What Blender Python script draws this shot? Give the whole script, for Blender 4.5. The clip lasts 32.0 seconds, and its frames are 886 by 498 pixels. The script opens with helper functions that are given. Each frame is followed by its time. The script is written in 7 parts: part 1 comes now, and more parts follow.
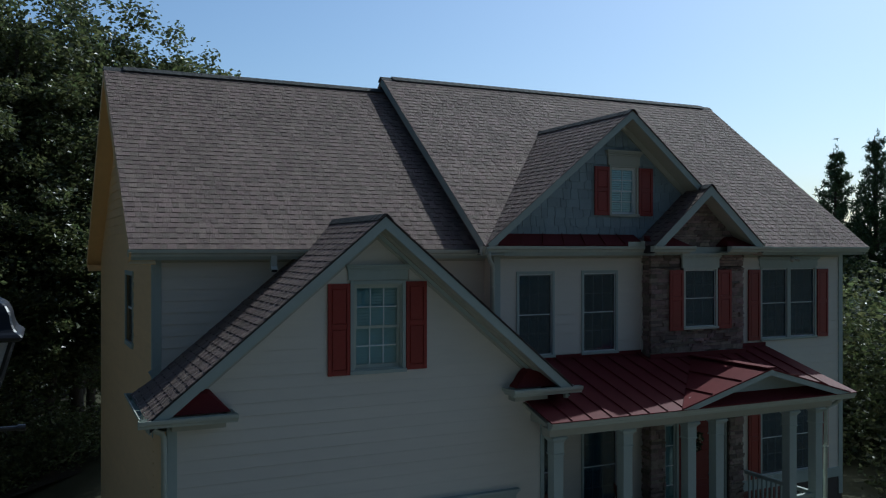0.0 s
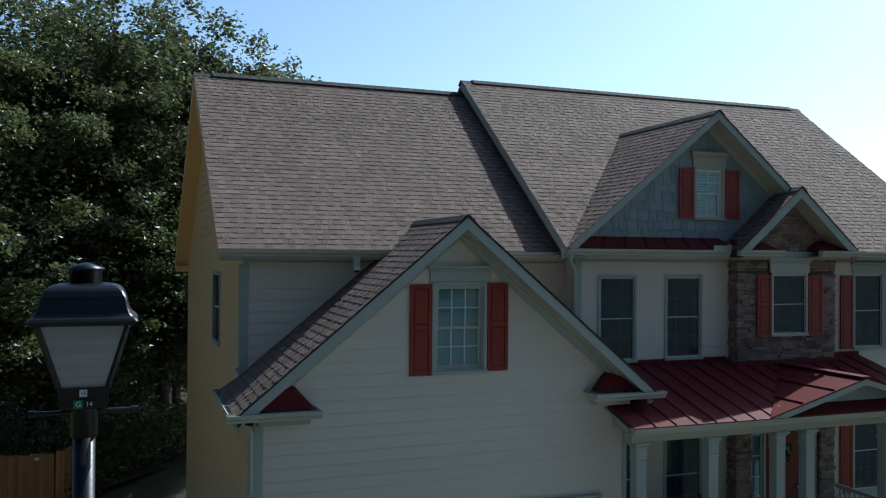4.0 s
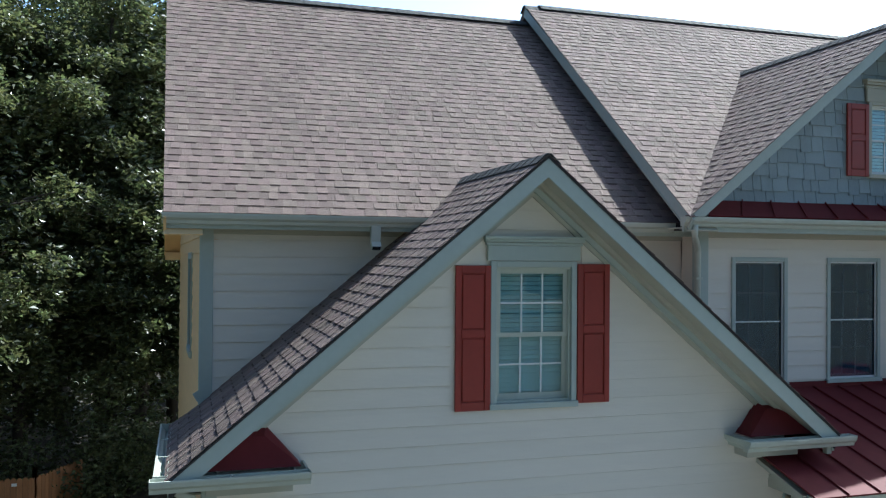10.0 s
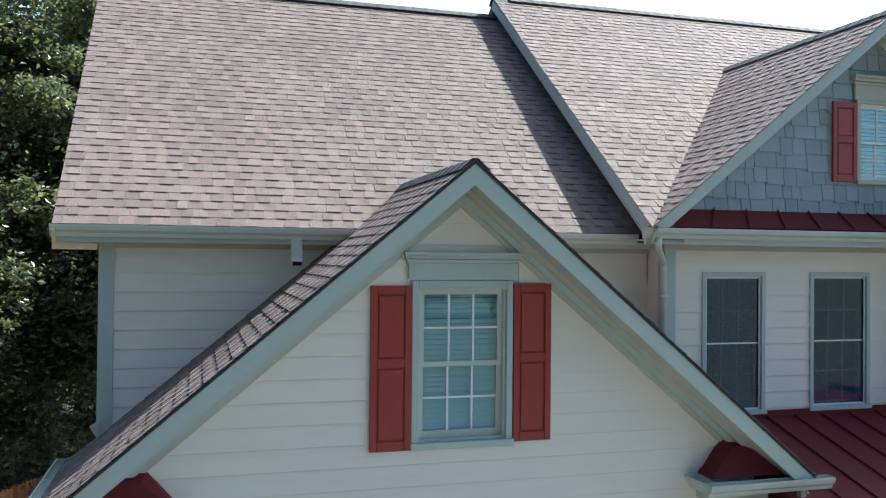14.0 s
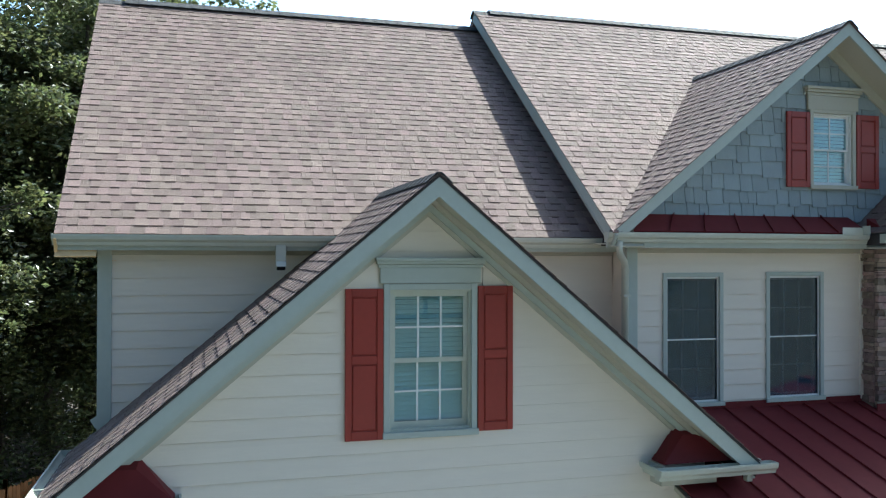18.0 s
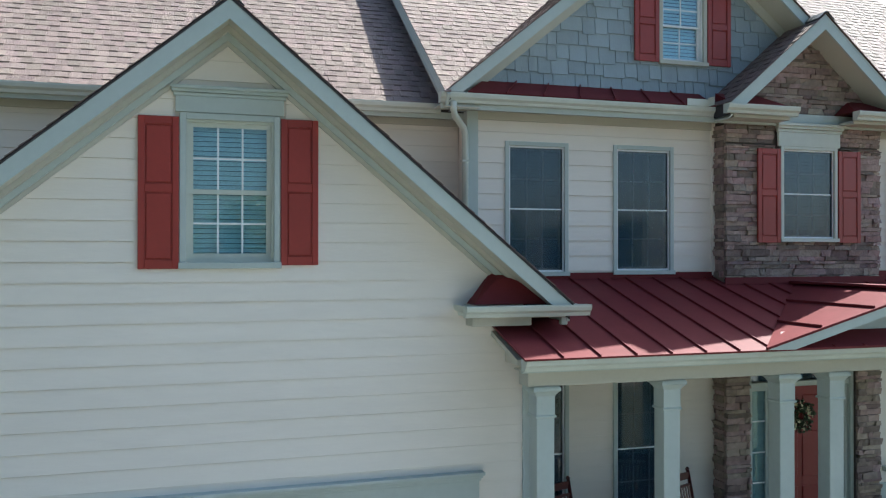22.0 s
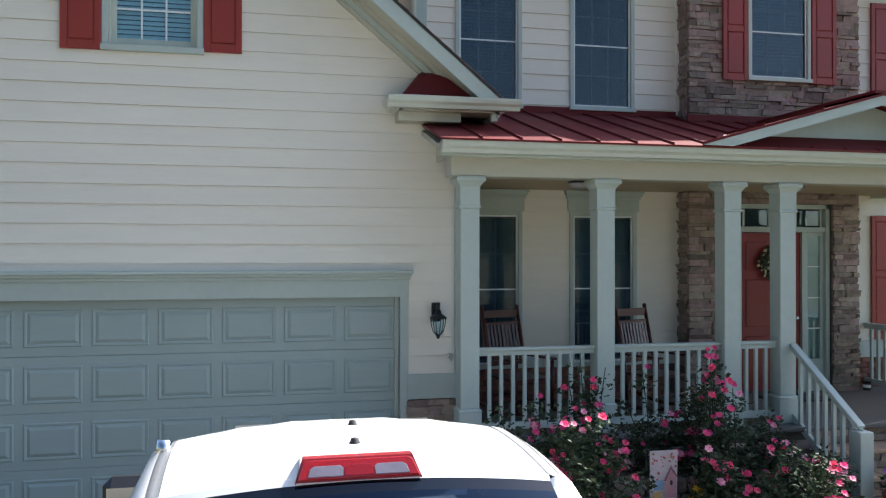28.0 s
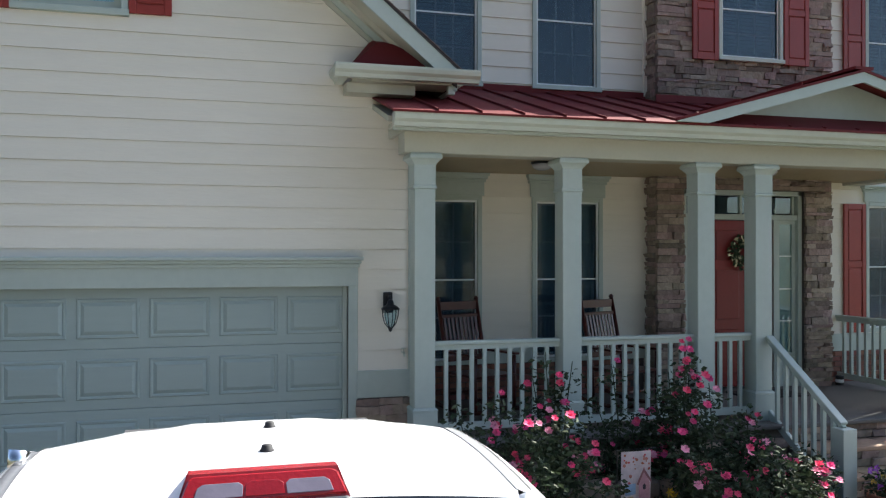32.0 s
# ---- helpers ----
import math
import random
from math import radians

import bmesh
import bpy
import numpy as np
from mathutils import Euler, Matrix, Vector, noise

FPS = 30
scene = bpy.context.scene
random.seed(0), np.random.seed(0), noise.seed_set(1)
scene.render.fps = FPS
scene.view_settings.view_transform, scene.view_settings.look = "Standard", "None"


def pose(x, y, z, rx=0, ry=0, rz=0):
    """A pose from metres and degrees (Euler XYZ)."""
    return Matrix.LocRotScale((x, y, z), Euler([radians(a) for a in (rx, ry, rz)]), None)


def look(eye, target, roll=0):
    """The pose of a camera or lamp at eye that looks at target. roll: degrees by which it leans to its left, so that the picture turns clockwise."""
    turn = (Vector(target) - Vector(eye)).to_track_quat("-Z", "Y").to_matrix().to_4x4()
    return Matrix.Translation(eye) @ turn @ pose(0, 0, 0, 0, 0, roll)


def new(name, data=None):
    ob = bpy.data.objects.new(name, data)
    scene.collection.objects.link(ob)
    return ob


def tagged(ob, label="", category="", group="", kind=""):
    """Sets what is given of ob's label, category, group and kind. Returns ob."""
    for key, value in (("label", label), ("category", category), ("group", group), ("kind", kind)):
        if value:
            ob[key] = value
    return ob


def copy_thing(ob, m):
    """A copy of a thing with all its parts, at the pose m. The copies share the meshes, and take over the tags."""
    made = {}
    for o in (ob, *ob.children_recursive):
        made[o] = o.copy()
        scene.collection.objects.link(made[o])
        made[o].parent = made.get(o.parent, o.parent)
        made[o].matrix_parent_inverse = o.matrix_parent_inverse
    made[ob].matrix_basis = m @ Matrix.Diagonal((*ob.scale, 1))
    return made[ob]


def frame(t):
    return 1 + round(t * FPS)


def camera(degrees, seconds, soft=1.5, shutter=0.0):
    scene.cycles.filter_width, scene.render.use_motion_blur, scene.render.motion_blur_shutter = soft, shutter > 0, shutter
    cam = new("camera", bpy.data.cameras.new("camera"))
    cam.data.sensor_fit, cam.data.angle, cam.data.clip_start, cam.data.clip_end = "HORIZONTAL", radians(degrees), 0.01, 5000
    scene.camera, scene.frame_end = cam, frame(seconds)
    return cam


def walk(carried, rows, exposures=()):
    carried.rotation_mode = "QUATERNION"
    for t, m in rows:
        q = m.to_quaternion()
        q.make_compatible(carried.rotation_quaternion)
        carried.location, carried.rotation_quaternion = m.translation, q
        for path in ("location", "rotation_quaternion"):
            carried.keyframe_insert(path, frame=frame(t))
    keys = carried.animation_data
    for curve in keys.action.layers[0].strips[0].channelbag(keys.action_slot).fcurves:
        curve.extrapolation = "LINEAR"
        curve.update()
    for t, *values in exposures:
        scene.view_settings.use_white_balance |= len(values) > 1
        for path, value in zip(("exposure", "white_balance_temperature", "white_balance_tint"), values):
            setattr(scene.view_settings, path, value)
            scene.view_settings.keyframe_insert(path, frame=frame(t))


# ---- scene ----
cam = camera(55.4, 32.0, soft=1.2)
METRES, EYE, TILT, LEAN, TURN = 17.0, 6.57, 0.0, 0.0, -25.3
ROWS = [
    (0.0, 0.0, 0.0, 0.0, -0.0, 0.06, -0.0),
    (0.5, -0.0032, -0.0023, -0.0015, 1.75, 0.17, -0.08),
    (1.0, -0.0057, -0.0027, -0.0022, 2.36, 0.26, -0.16),
    (1.5, -0.0069, -0.0029, -0.0038, 2.87, 0.34, -0.23),
    (2.0, -0.0078, -0.0033, -0.005, 3.44, 0.4, -0.29),
    (2.5, -0.0083, -0.0036, -0.0056, 3.84, 0.43, -0.32),
    (3.0, -0.0087, -0.0035, -0.0059, 4.21, 0.47, -0.35),
    (3.5, -0.0085, -0.0026, -0.0057, 4.6, 0.47, -0.38),
    (5.5, -0.0087, 0.0285, -0.002, 5.99, 0.54, -0.43),
    (6.0, -0.0103, 0.0487, -0.004, 6.31, 0.56, -0.43),
    (6.5, -0.0116, 0.0705, -0.0073, 6.59, 0.58, -0.45),
    (7.0, -0.0143, 0.0987, -0.0105, 6.91, 0.56, -0.41),
    (7.5, -0.0182, 0.1263, -0.0134, 7.17, 0.58, -0.42),
    (8.0, -0.0234, 0.1597, -0.0164, 7.45, 0.6, -0.47),
    (8.5, -0.0273, 0.19, -0.0188, 7.68, 0.58, -0.45),
    (9.0, -0.032, 0.2202, -0.022, 7.88, 0.59, -0.44),
    (9.5, -0.0372, 0.2556, -0.0252, 8.1, 0.6, -0.46),
    (10.0, -0.0424, 0.2864, -0.0268, 8.26, 0.59, -0.45),
    (10.5, -0.0482, 0.3215, -0.028, 8.44, 0.59, -0.46),
    (11.0, -0.0518, 0.3426, -0.0279, 8.58, 0.61, -0.46),
    (11.5, -0.0535, 0.3479, -0.027, 8.69, 0.58, -0.48),
    (12.0, -0.0553, 0.3495, -0.0249, 8.82, 0.59, -0.49),
    (12.5, -0.0598, 0.3483, -0.0226, 8.91, 0.58, -0.51),
    (13.0, -0.0736, 0.3446, -0.0204, 9.04, 0.55, -0.35),
    (13.5, -0.0535, 0.3465, -0.0196, 9.1, 0.61, -0.31),
    (14.0, -0.0012, 0.3533, -0.0171, 9.11, 0.65, -0.53),
    (14.5, 0.0293, 0.3555, -0.0168, 9.1, 0.64, -0.36),
    (16.5, 0.0442, 0.3204, -0.0161, 9.25, 0.58, -0.28),
    (17.0, 0.0244, 0.316, -0.0143, 9.34, 0.56, -0.09),
    (17.5, 0.0203, 0.3155, -0.0131, 9.35, 0.53, -0.15),
    (18.0, 0.0247, 0.3171, -0.0131, 9.37, 0.52, -0.11),
    (18.5, 0.039, 0.321, -0.0134, 9.39, 0.5, -0.1),
    (19.0, 0.0473, 0.323, -0.0162, 9.35, 0.49, -0.12),
    (19.5, 0.0516, 0.3245, -0.0456, 8.85, 0.48, -0.05),
    (20.0, 0.0517, 0.3251, -0.0759, 8.64, 0.42, -0.06),
    (20.5, 0.0502, 0.3245, -0.1024, 8.64, 0.3, -0.05),
    (21.0, 0.0582, 0.3254, -0.1072, 8.66, 0.21, 0.06),
    (21.5, 0.0972, 0.3305, -0.1073, 8.61, 0.19, -0.11),
    (22.0, 0.1274, 0.3373, -0.1075, 8.3, 0.32, 0.01),
    (22.5, 0.1361, 0.3399, -0.1207, 8.04, 0.33, 0.11),
    (23.0, 0.1402, 0.3426, -0.1526, 7.71, 0.44, 0.18),
    (23.5, 0.1399, 0.3438, -0.17, 7.48, 0.27, 0.14),
    (24.0, 0.1578, 0.3463, -0.1723, 7.13, 0.17, 0.11),
    (24.5, 0.1896, 0.3505, -0.1723, 6.35, 0.18, 0.08),
    (25.0, 0.2038, 0.353, -0.1714, 5.84, 0.23, 0.18),
    (25.1, 0.2045, 0.3533, -0.1714, 6.16, 0.25, 0.16),
    (25.2, 0.205, 0.3536, -0.1714, 7.14, 0.27, 0.14),
    (25.3, 0.2056, 0.3539, -0.1714, 8.3, 0.29, 0.12),
    (25.4, 0.2061, 0.3542, -0.1714, 10.9, 0.31, 0.1),
    (25.5, 0.2066, 0.3545, -0.1714, 13.56, 0.33, 0.09),
    (26.0, 0.2076, 0.3552, -0.1841, 13.32, 0.37, 0.05),
    (26.5, 0.2065, 0.3557, -0.1951, 13.06, 0.28, 0.01),
    (28.5, 0.2048, 0.3563, -0.2382, 12.02, 0.35, -0.04),
    (29.0, 0.2053, 0.3562, -0.2395, 11.69, 0.35, -0.05),
    (29.5, 0.2064, 0.3558, -0.24, 11.3, 0.33, -0.06),
    (30.0, 0.206, 0.3585, -0.2407, 10.96, 0.33, -0.04),
    (30.5, 0.2041, 0.3682, -0.2406, 10.55, 0.33, -0.04),
    (31.0, 0.2018, 0.3831, -0.2395, 10.19, 0.34, -0.04),
    (31.5, 0.2005, 0.3935, -0.2389, 9.89, 0.35, -0.03),
    (32.0, 0.1994, 0.3987, -0.2397, 9.55, 0.35, -0.03),
]
EXPOSURES = [(0.0, -0.45, 5300, 1), (1.0, -0.05, 5450, 0), (2.0, 0.02, 5450, 0), (3.5, 0.12, 5450, 0), (6.0, 0.45, 5450, 1), (7.0, 0.52, 5400, 1), (9.0, 0.98, 5400, 2), (12.0, 1.86, 5600, 2), (13.0, 1.88, 5620, 2), (19.0, 1.80, 5670, 1), (21.0, 2.01, 5800, 1), (22.0, 2.07, 5800, 3), (23.0, 2.15, 6000, 5), (25.0, 2.28, 6150, 8), (26.0, 2.28, 6150, 8), (28.5, 2.07, 6200, 9), (30.5, 2.1, 6200, 9), (31.0, 2.13, 6250, 9), (32.0, 2.0, 6300, 9)]
walk(cam, [(t, pose(0, 0, EYE, TILT, LEAN, TURN) @ pose(METRES * x, METRES * y, METRES * z, 90 + pitch, roll, yaw)) for t, x, y, z, yaw, pitch, roll in ROWS], EXPOSURES)

# ---- light ----
SUN = Vector((0.86, 0.395, 1.0)).normalized()
world = bpy.data.worlds.new("sky")
scene.world = world
world.use_nodes = True
wn = world.node_tree.nodes
sky = wn.new("ShaderNodeTexSky")
sky.sky_type = "NISHITA"
sky.sun_disc = False
sky.sun_elevation = math.asin(SUN.z)
sky.sun_rotation = math.atan2(SUN.x, SUN.y)
sky.air_density, sky.dust_density, sky.ozone_density = 1.0, 1.6, 1.5
wn["Background"].inputs["Strength"].default_value = 0.05
# summer haze: the sky brightens smoothly towards the sunward side
ways, towards, haze, hazy = wn.new("ShaderNodeTexCoord"), wn.new("ShaderNodeVectorMath"), wn.new("ShaderNodeMapRange"), wn.new("ShaderNodeVectorMath")
towards.operation, hazy.operation, haze.interpolation_type = "DOT_PRODUCT", "SCALE", "SMOOTHSTEP"
towards.inputs[1].default_value = Vector((0.62, 0.78, 0)).normalized()
haze.inputs["From Min"].default_value, haze.inputs["From Max"].default_value = -0.9, 1.0
haze.inputs["To Min"].default_value, haze.inputs["To Max"].default_value = 0.45, 2.8
world.node_tree.links.new(ways.outputs["Generated"], towards.inputs[0])
world.node_tree.links.new(towards.outputs["Value"], haze.inputs["Value"])
world.node_tree.links.new(sky.outputs["Color"], hazy.inputs[0])
world.node_tree.links.new(haze.outputs["Result"], hazy.inputs["Scale"])
world.node_tree.links.new(hazy.outputs["Vector"], wn["Background"].inputs["Color"])
sun_data = bpy.data.lights.new("sun", "SUN")
sun_data.energy, sun_data.angle, sun_data.color = 3.9, radians(0.53), (1.0, 0.94, 0.84)
sun_lamp = new("sun", sun_data)
sun_lamp.matrix_world = look(SUN * 60, (0, 0, 0))

# ---- materials ----


def material(name, color, rough=0.6, metal=0.0, vary=0.12, grain=30.0, stain=1.5, bump=0.15, bump_scale=60.0,
             random_value=0.0, random_hue=0.0, island=False, translucent=0.0, stretch=(1, 1, 1), spec=0.5, coat=0.0):
    """A weathered surface: colour that wanders at two scales, fine relief, and a tint of its own for each piece."""
    m = bpy.data.materials.new(name)
    m.use_nodes = True
    nodes, links = m.node_tree.nodes, m.node_tree.links
    bsdf = nodes["Principled BSDF"]
    geo = nodes.new("ShaderNodeNewGeometry")
    mapping = nodes.new("ShaderNodeMapping")
    mapping.inputs["Scale"].default_value = stretch
    links.new(geo.outputs["Position"], mapping.inputs["Vector"])
    fine, coarse = nodes.new("ShaderNodeTexNoise"), nodes.new("ShaderNodeTexNoise")
    fine.inputs["Scale"].default_value, coarse.inputs["Scale"].default_value = grain, stain
    fine.inputs["Detail"].default_value, coarse.inputs["Detail"].default_value = 4, 3
    for n in (fine, coarse):
        links.new(mapping.outputs["Vector"], n.inputs["Vector"])
    add = nodes.new("ShaderNodeMath")
    add.operation = "ADD"
    links.new(fine.outputs["Fac"], add.inputs[0])
    links.new(coarse.outputs["Fac"], add.inputs[1])
    span = nodes.new("ShaderNodeMapRange")
    span.inputs["From Min"].default_value, span.inputs["From Max"].default_value = 0.6, 1.4
    span.inputs["To Min"].default_value, span.inputs["To Max"].default_value = 1 - vary, 1 + vary
    links.new(add.outputs[0], span.inputs["Value"])
    hsv = nodes.new("ShaderNodeHueSaturation")
    hsv.inputs["Color"].default_value = (*color, 1)
    value = span.outputs["Result"]
    if random_value or random_hue:
        if island:
            pick = geo.outputs["Random Per Island"]
        else:
            pick = nodes.new("ShaderNodeObjectInfo").outputs["Random"]
        if random_value:
            r = nodes.new("ShaderNodeMapRange")
            r.inputs["To Min"].default_value, r.inputs["To Max"].default_value = 1 - random_value, 1 + random_value
            links.new(pick, r.inputs["Value"])
            mul = nodes.new("ShaderNodeMath")
            mul.operation = "MULTIPLY"
            links.new(value, mul.inputs[0])
            links.new(r.outputs["Result"], mul.inputs[1])
            value = mul.outputs[0]
        if random_hue:
            wild = nodes.new("ShaderNodeTexWhiteNoise")
            wild.noise_dimensions = "1D"
            links.new(pick, wild.inputs["W"])
            h = nodes.new("ShaderNodeMapRange")
            h.inputs["To Min"].default_value, h.inputs["To Max"].default_value = 0.5 - random_hue, 0.5 + random_hue
            links.new(wild.outputs["Value"], h.inputs["Value"])
            links.new(h.outputs["Result"], hsv.inputs["Hue"])
    links.new(value, hsv.inputs["Value"])
    links.new(hsv.outputs["Color"], bsdf.inputs["Base Color"])
    bsdf.inputs["Roughness"].default_value = rough
    bsdf.inputs["Metallic"].default_value = metal
    bsdf.inputs["Specular IOR Level"].default_value = spec
    bsdf.inputs["Coat Weight"].default_value = coat
    if bump:
        relief, b = nodes.new("ShaderNodeTexNoise"), nodes.new("ShaderNodeBump")
        relief.inputs["Scale"].default_value, relief.inputs["Detail"].default_value = bump_scale, 4
        links.new(mapping.outputs["Vector"], relief.inputs["Vector"])
        b.inputs["Strength"].default_value, b.inputs["Distance"].default_value = bump, 0.02
        links.new(relief.outputs["Fac"], b.inputs["Height"])
        links.new(b.outputs["Normal"], bsdf.inputs["Normal"])
    if translucent:
        thin, mix = nodes.new("ShaderNodeBsdfTranslucent"), nodes.new("ShaderNodeMixShader")
        links.new(hsv.outputs["Color"], thin.inputs["Color"])
        mix.inputs["Fac"].default_value = translucent
        links.new(bsdf.outputs[0], mix.inputs[1])
        links.new(thin.outputs[0], mix.inputs[2])
        links.new(mix.outputs[0], nodes["Material Output"].inputs["Surface"])
    return m


def glass_material(name, tint=(0.9, 0.95, 0.97), rough=0.02, clear=0.75, least=0.08, most=0.85, sheen=(0.95, 0.97, 1.0)):
    """A window pane: clear for the most part, with a mirror's gloss at a slant."""
    m = bpy.data.materials.new(name)
    m.use_nodes = True
    nodes, links = m.node_tree.nodes, m.node_tree.links
    nodes.remove(nodes["Principled BSDF"])
    clearing, gloss = nodes.new("ShaderNodeBsdfTransparent"), nodes.new("ShaderNodeBsdfGlossy")
    mix, slant, steep, amount = nodes.new("ShaderNodeMixShader"), nodes.new("ShaderNodeLayerWeight"), nodes.new("ShaderNodeMath"), nodes.new("ShaderNodeMapRange")
    clearing.inputs["Color"].default_value = (*[c * clear for c in tint], 1)
    gloss.inputs["Color"].default_value = (*sheen, 1)
    gloss.inputs["Roughness"].default_value = rough
    slant.inputs["Blend"].default_value = 0.5
    steep.operation = "POWER"
    steep.inputs[1].default_value = 4.0
    links.new(slant.outputs["Facing"], steep.inputs[0])
    links.new(steep.outputs[0], amount.inputs["Value"])
    amount.inputs["To Min"].default_value, amount.inputs["To Max"].default_value = least, most
    links.new(amount.outputs["Result"], mix.inputs["Fac"])
    links.new(clearing.outputs[0], mix.inputs[1])
    links.new(gloss.outputs[0], mix.inputs[2])
    links.new(mix.outputs[0], nodes["Material Output"].inputs["Surface"])
    return m


M_SIDING = material("cream_painted_siding", (0.76, 0.715, 0.62), 0.55, vary=0.035, grain=9, stain=0.7, bump=0.06, bump_scale=40, random_value=0.015, stretch=(0.25, 1, 1.5))
# cream siding of the left side, its warm bounced light put into the colour
M_SIDE = material("warm_lit_siding", (0.84, 0.60, 0.31), 0.6, vary=0.06, grain=8, stain=0.6, bump=0.06, bump_scale=40, random_value=0.02, stretch=(1, 0.25, 1.5))
M_TRIM = material("sage_painted_trim", (0.43, 0.49, 0.45), 0.5, vary=0.05, grain=14, stain=1.1, bump=0.05, bump_scale=70)
M_GUTTER = material("pale_sage_gutter_paint", (0.51, 0.545, 0.47), 0.38, vary=0.07, grain=10, stain=1.7, bump=0.04, bump_scale=30)
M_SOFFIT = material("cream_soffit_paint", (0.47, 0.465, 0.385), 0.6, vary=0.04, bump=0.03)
M_GARAGE = material("grey_green_door_paint", (0.335, 0.405, 0.385), 0.45, vary=0.04, grain=12, stain=0.8, bump=0.08, bump_scale=150, stretch=(0.3, 1, 2))
M_SHUTTER = material("brick_red_shutter_paint", (0.275, 0.032, 0.022), 0.42, vary=0.1, grain=20, stain=2.2, bump=0.05, bump_scale=80, random_value=0.06)
M_REDMETAL = material("oxblood_metal_roofing", (0.135, 0.022, 0.024), 0.6, spec=0.14, vary=0.12, grain=8, stain=1.3, bump=0.03, bump_scale=15, random_value=0.05)
M_SHINGLE = material("weathered_brown_shingle", (0.212, 0.160, 0.138), 0.8, vary=0.22, grain=55, stain=0.9, bump=0.6, bump_scale=200, random_value=0.17, random_hue=0.016, spec=0.22)
M_SHINGLES = material("weathered_brown_shingles", (0.212, 0.160, 0.138), 0.8, vary=0.22, grain=55, stain=0.9, bump=0.6, bump_scale=200, random_value=0.17, random_hue=0.016, island=True, spec=0.22)
M_SHADOWBAND = material("granule_shadow_band", (0.085, 0.062, 0.054), 0.9, vary=0.3, grain=60, stain=2, bump=0.5, bump_scale=200, random_value=0.35, island=True, spec=0.2)
M_RIDGE = material("dark_ridge_shingle", (0.06, 0.062, 0.062), 0.8, vary=0.15, grain=90, stain=2, bump=0.5, bump_scale=200, random_value=0.1, spec=0.3)
M_UNDERLAY = material("roof_felt", (0.05, 0.045, 0.045), 0.95, vary=0.1, bump=0.2)
M_SHAKE = material("blue_grey_shake", (0.30, 0.36, 0.385), 0.7, vary=0.09, grain=25, stain=2, bump=0.35, bump_scale=60, random_value=0.10, stretch=(3, 3, 0.5))
M_STONE = material("ledge_stone", (0.27, 0.205, 0.17), 0.85, vary=0.28, grain=14, stain=3.5, bump=0.7, bump_scale=28, random_value=0.42, random_hue=0.035)
M_MORTAR = material("dark_mortar", (0.10, 0.085, 0.075), 0.95, vary=0.15, bump=0.3)
M_STEP = material("tan_step_stone", (0.32, 0.225, 0.15), 0.85, vary=0.2, grain=14, stain=3, bump=0.4, bump_scale=30, random_value=0.2, random_hue=0.02)
M_CONCRETE = material("pale_concrete", (0.16, 0.14, 0.112), 0.85, vary=0.1, grain=40, stain=0.8, bump=0.15, bump_scale=120)
M_PORCHFLOOR = material("grey_porch_floor", (0.11, 0.104, 0.10), 0.7, vary=0.12, grain=30, stain=1.2, bump=0.12, bump_scale=90)
M_BRICK = material("dark_red_brick", (0.20, 0.085, 0.06), 0.85, vary=0.2, grain=40, stain=4, bump=0.4, bump_scale=60, random_value=0.3, random_hue=0.02)
M_CEILING = material("warm_beige_ceiling_paint", (0.40, 0.32, 0.20), 0.6, vary=0.05, grain=14, stain=1.0, bump=0.04)
M_ASPHALT = material("grey_asphalt", (0.06, 0.06, 0.062), 0.9, vary=0.2, grain=90, stain=0.5, bump=0.3, bump_scale=160)
M_GRASS = material("summer_lawn", (0.052, 0.052, 0.022), 0.95, vary=0.35, grain=25, stain=0.5, bump=0.8, bump_scale=60)
M_STRAW = material("straw_bounce_ground", (0.30, 0.215, 0.11), 0.95, vary=0.3, grain=25, stain=0.5, bump=0.8, bump_scale=60)
M_FOREST = material("leaf_litter", (0.05, 0.038, 0.024), 0.95, vary=0.35, grain=12, stain=0.6, bump=0.8, bump_scale=20)
M_MULCH = material("bark_mulch", (0.07, 0.045, 0.032), 0.95, vary=0.35, grain=40, stain=3, bump=1.0, bump_scale=45)
M_WHITE = material("white_vinyl_sash", (0.78, 0.80, 0.79), 0.4, vary=0.02, bump=0.02)
M_LACE = material("grey_lace", (0.34, 0.37, 0.35), 0.8, vary=0.2, grain=60, stain=8, bump=0.1)
M_BLIND = material("white_blind_slat", (0.74, 0.78, 0.78), 0.5, vary=0.03, bump=0.0)
# dark bluish: the rooms' dimness is put into the wall colour
M_ROOM = material("painted_dim_room", (0.08, 0.11, 0.15), 0.9, vary=0.15, bump=0.0)
M_BLACK = material("black_painted_metal", (0.012, 0.013, 0.016), 0.35, vary=0.2, bump=0.05)
M_LAMPBLACK = material("satin_black_lamp_metal", (0.007, 0.008, 0.012), 0.36, vary=0.25, grain=10, stain=3, bump=0.04)
M_FROST = material("ribbed_lamp_lens", (0.55, 0.56, 0.58), 0.22, vary=0.14, grain=3, stain=1.5, bump=0.15, bump_scale=20, stretch=(1, 1, 12), translucent=0.35)
M_DOOR = material("red_door_paint", (0.21, 0.018, 0.018), 0.32, vary=0.06, bump=0.02)
M_CHERRY = material("dark_cherry_wood", (0.062, 0.010, 0.008), 0.35, vary=0.25, grain=20, stain=3, bump=0.08, stretch=(4, 4, 0.6))
M_TRUCK = material("white_truck_paint", (0.86, 0.86, 0.87), 0.22, vary=0.01, bump=0.0, coat=0.6)
M_RUBBER = material("black_rubber", (0.016, 0.016, 0.017), 0.7, vary=0.2, bump=0.05)
M_CHROME = material("chrome", (0.75, 0.76, 0.78), 0.12, metal=1.0, vary=0.03, bump=0.0)
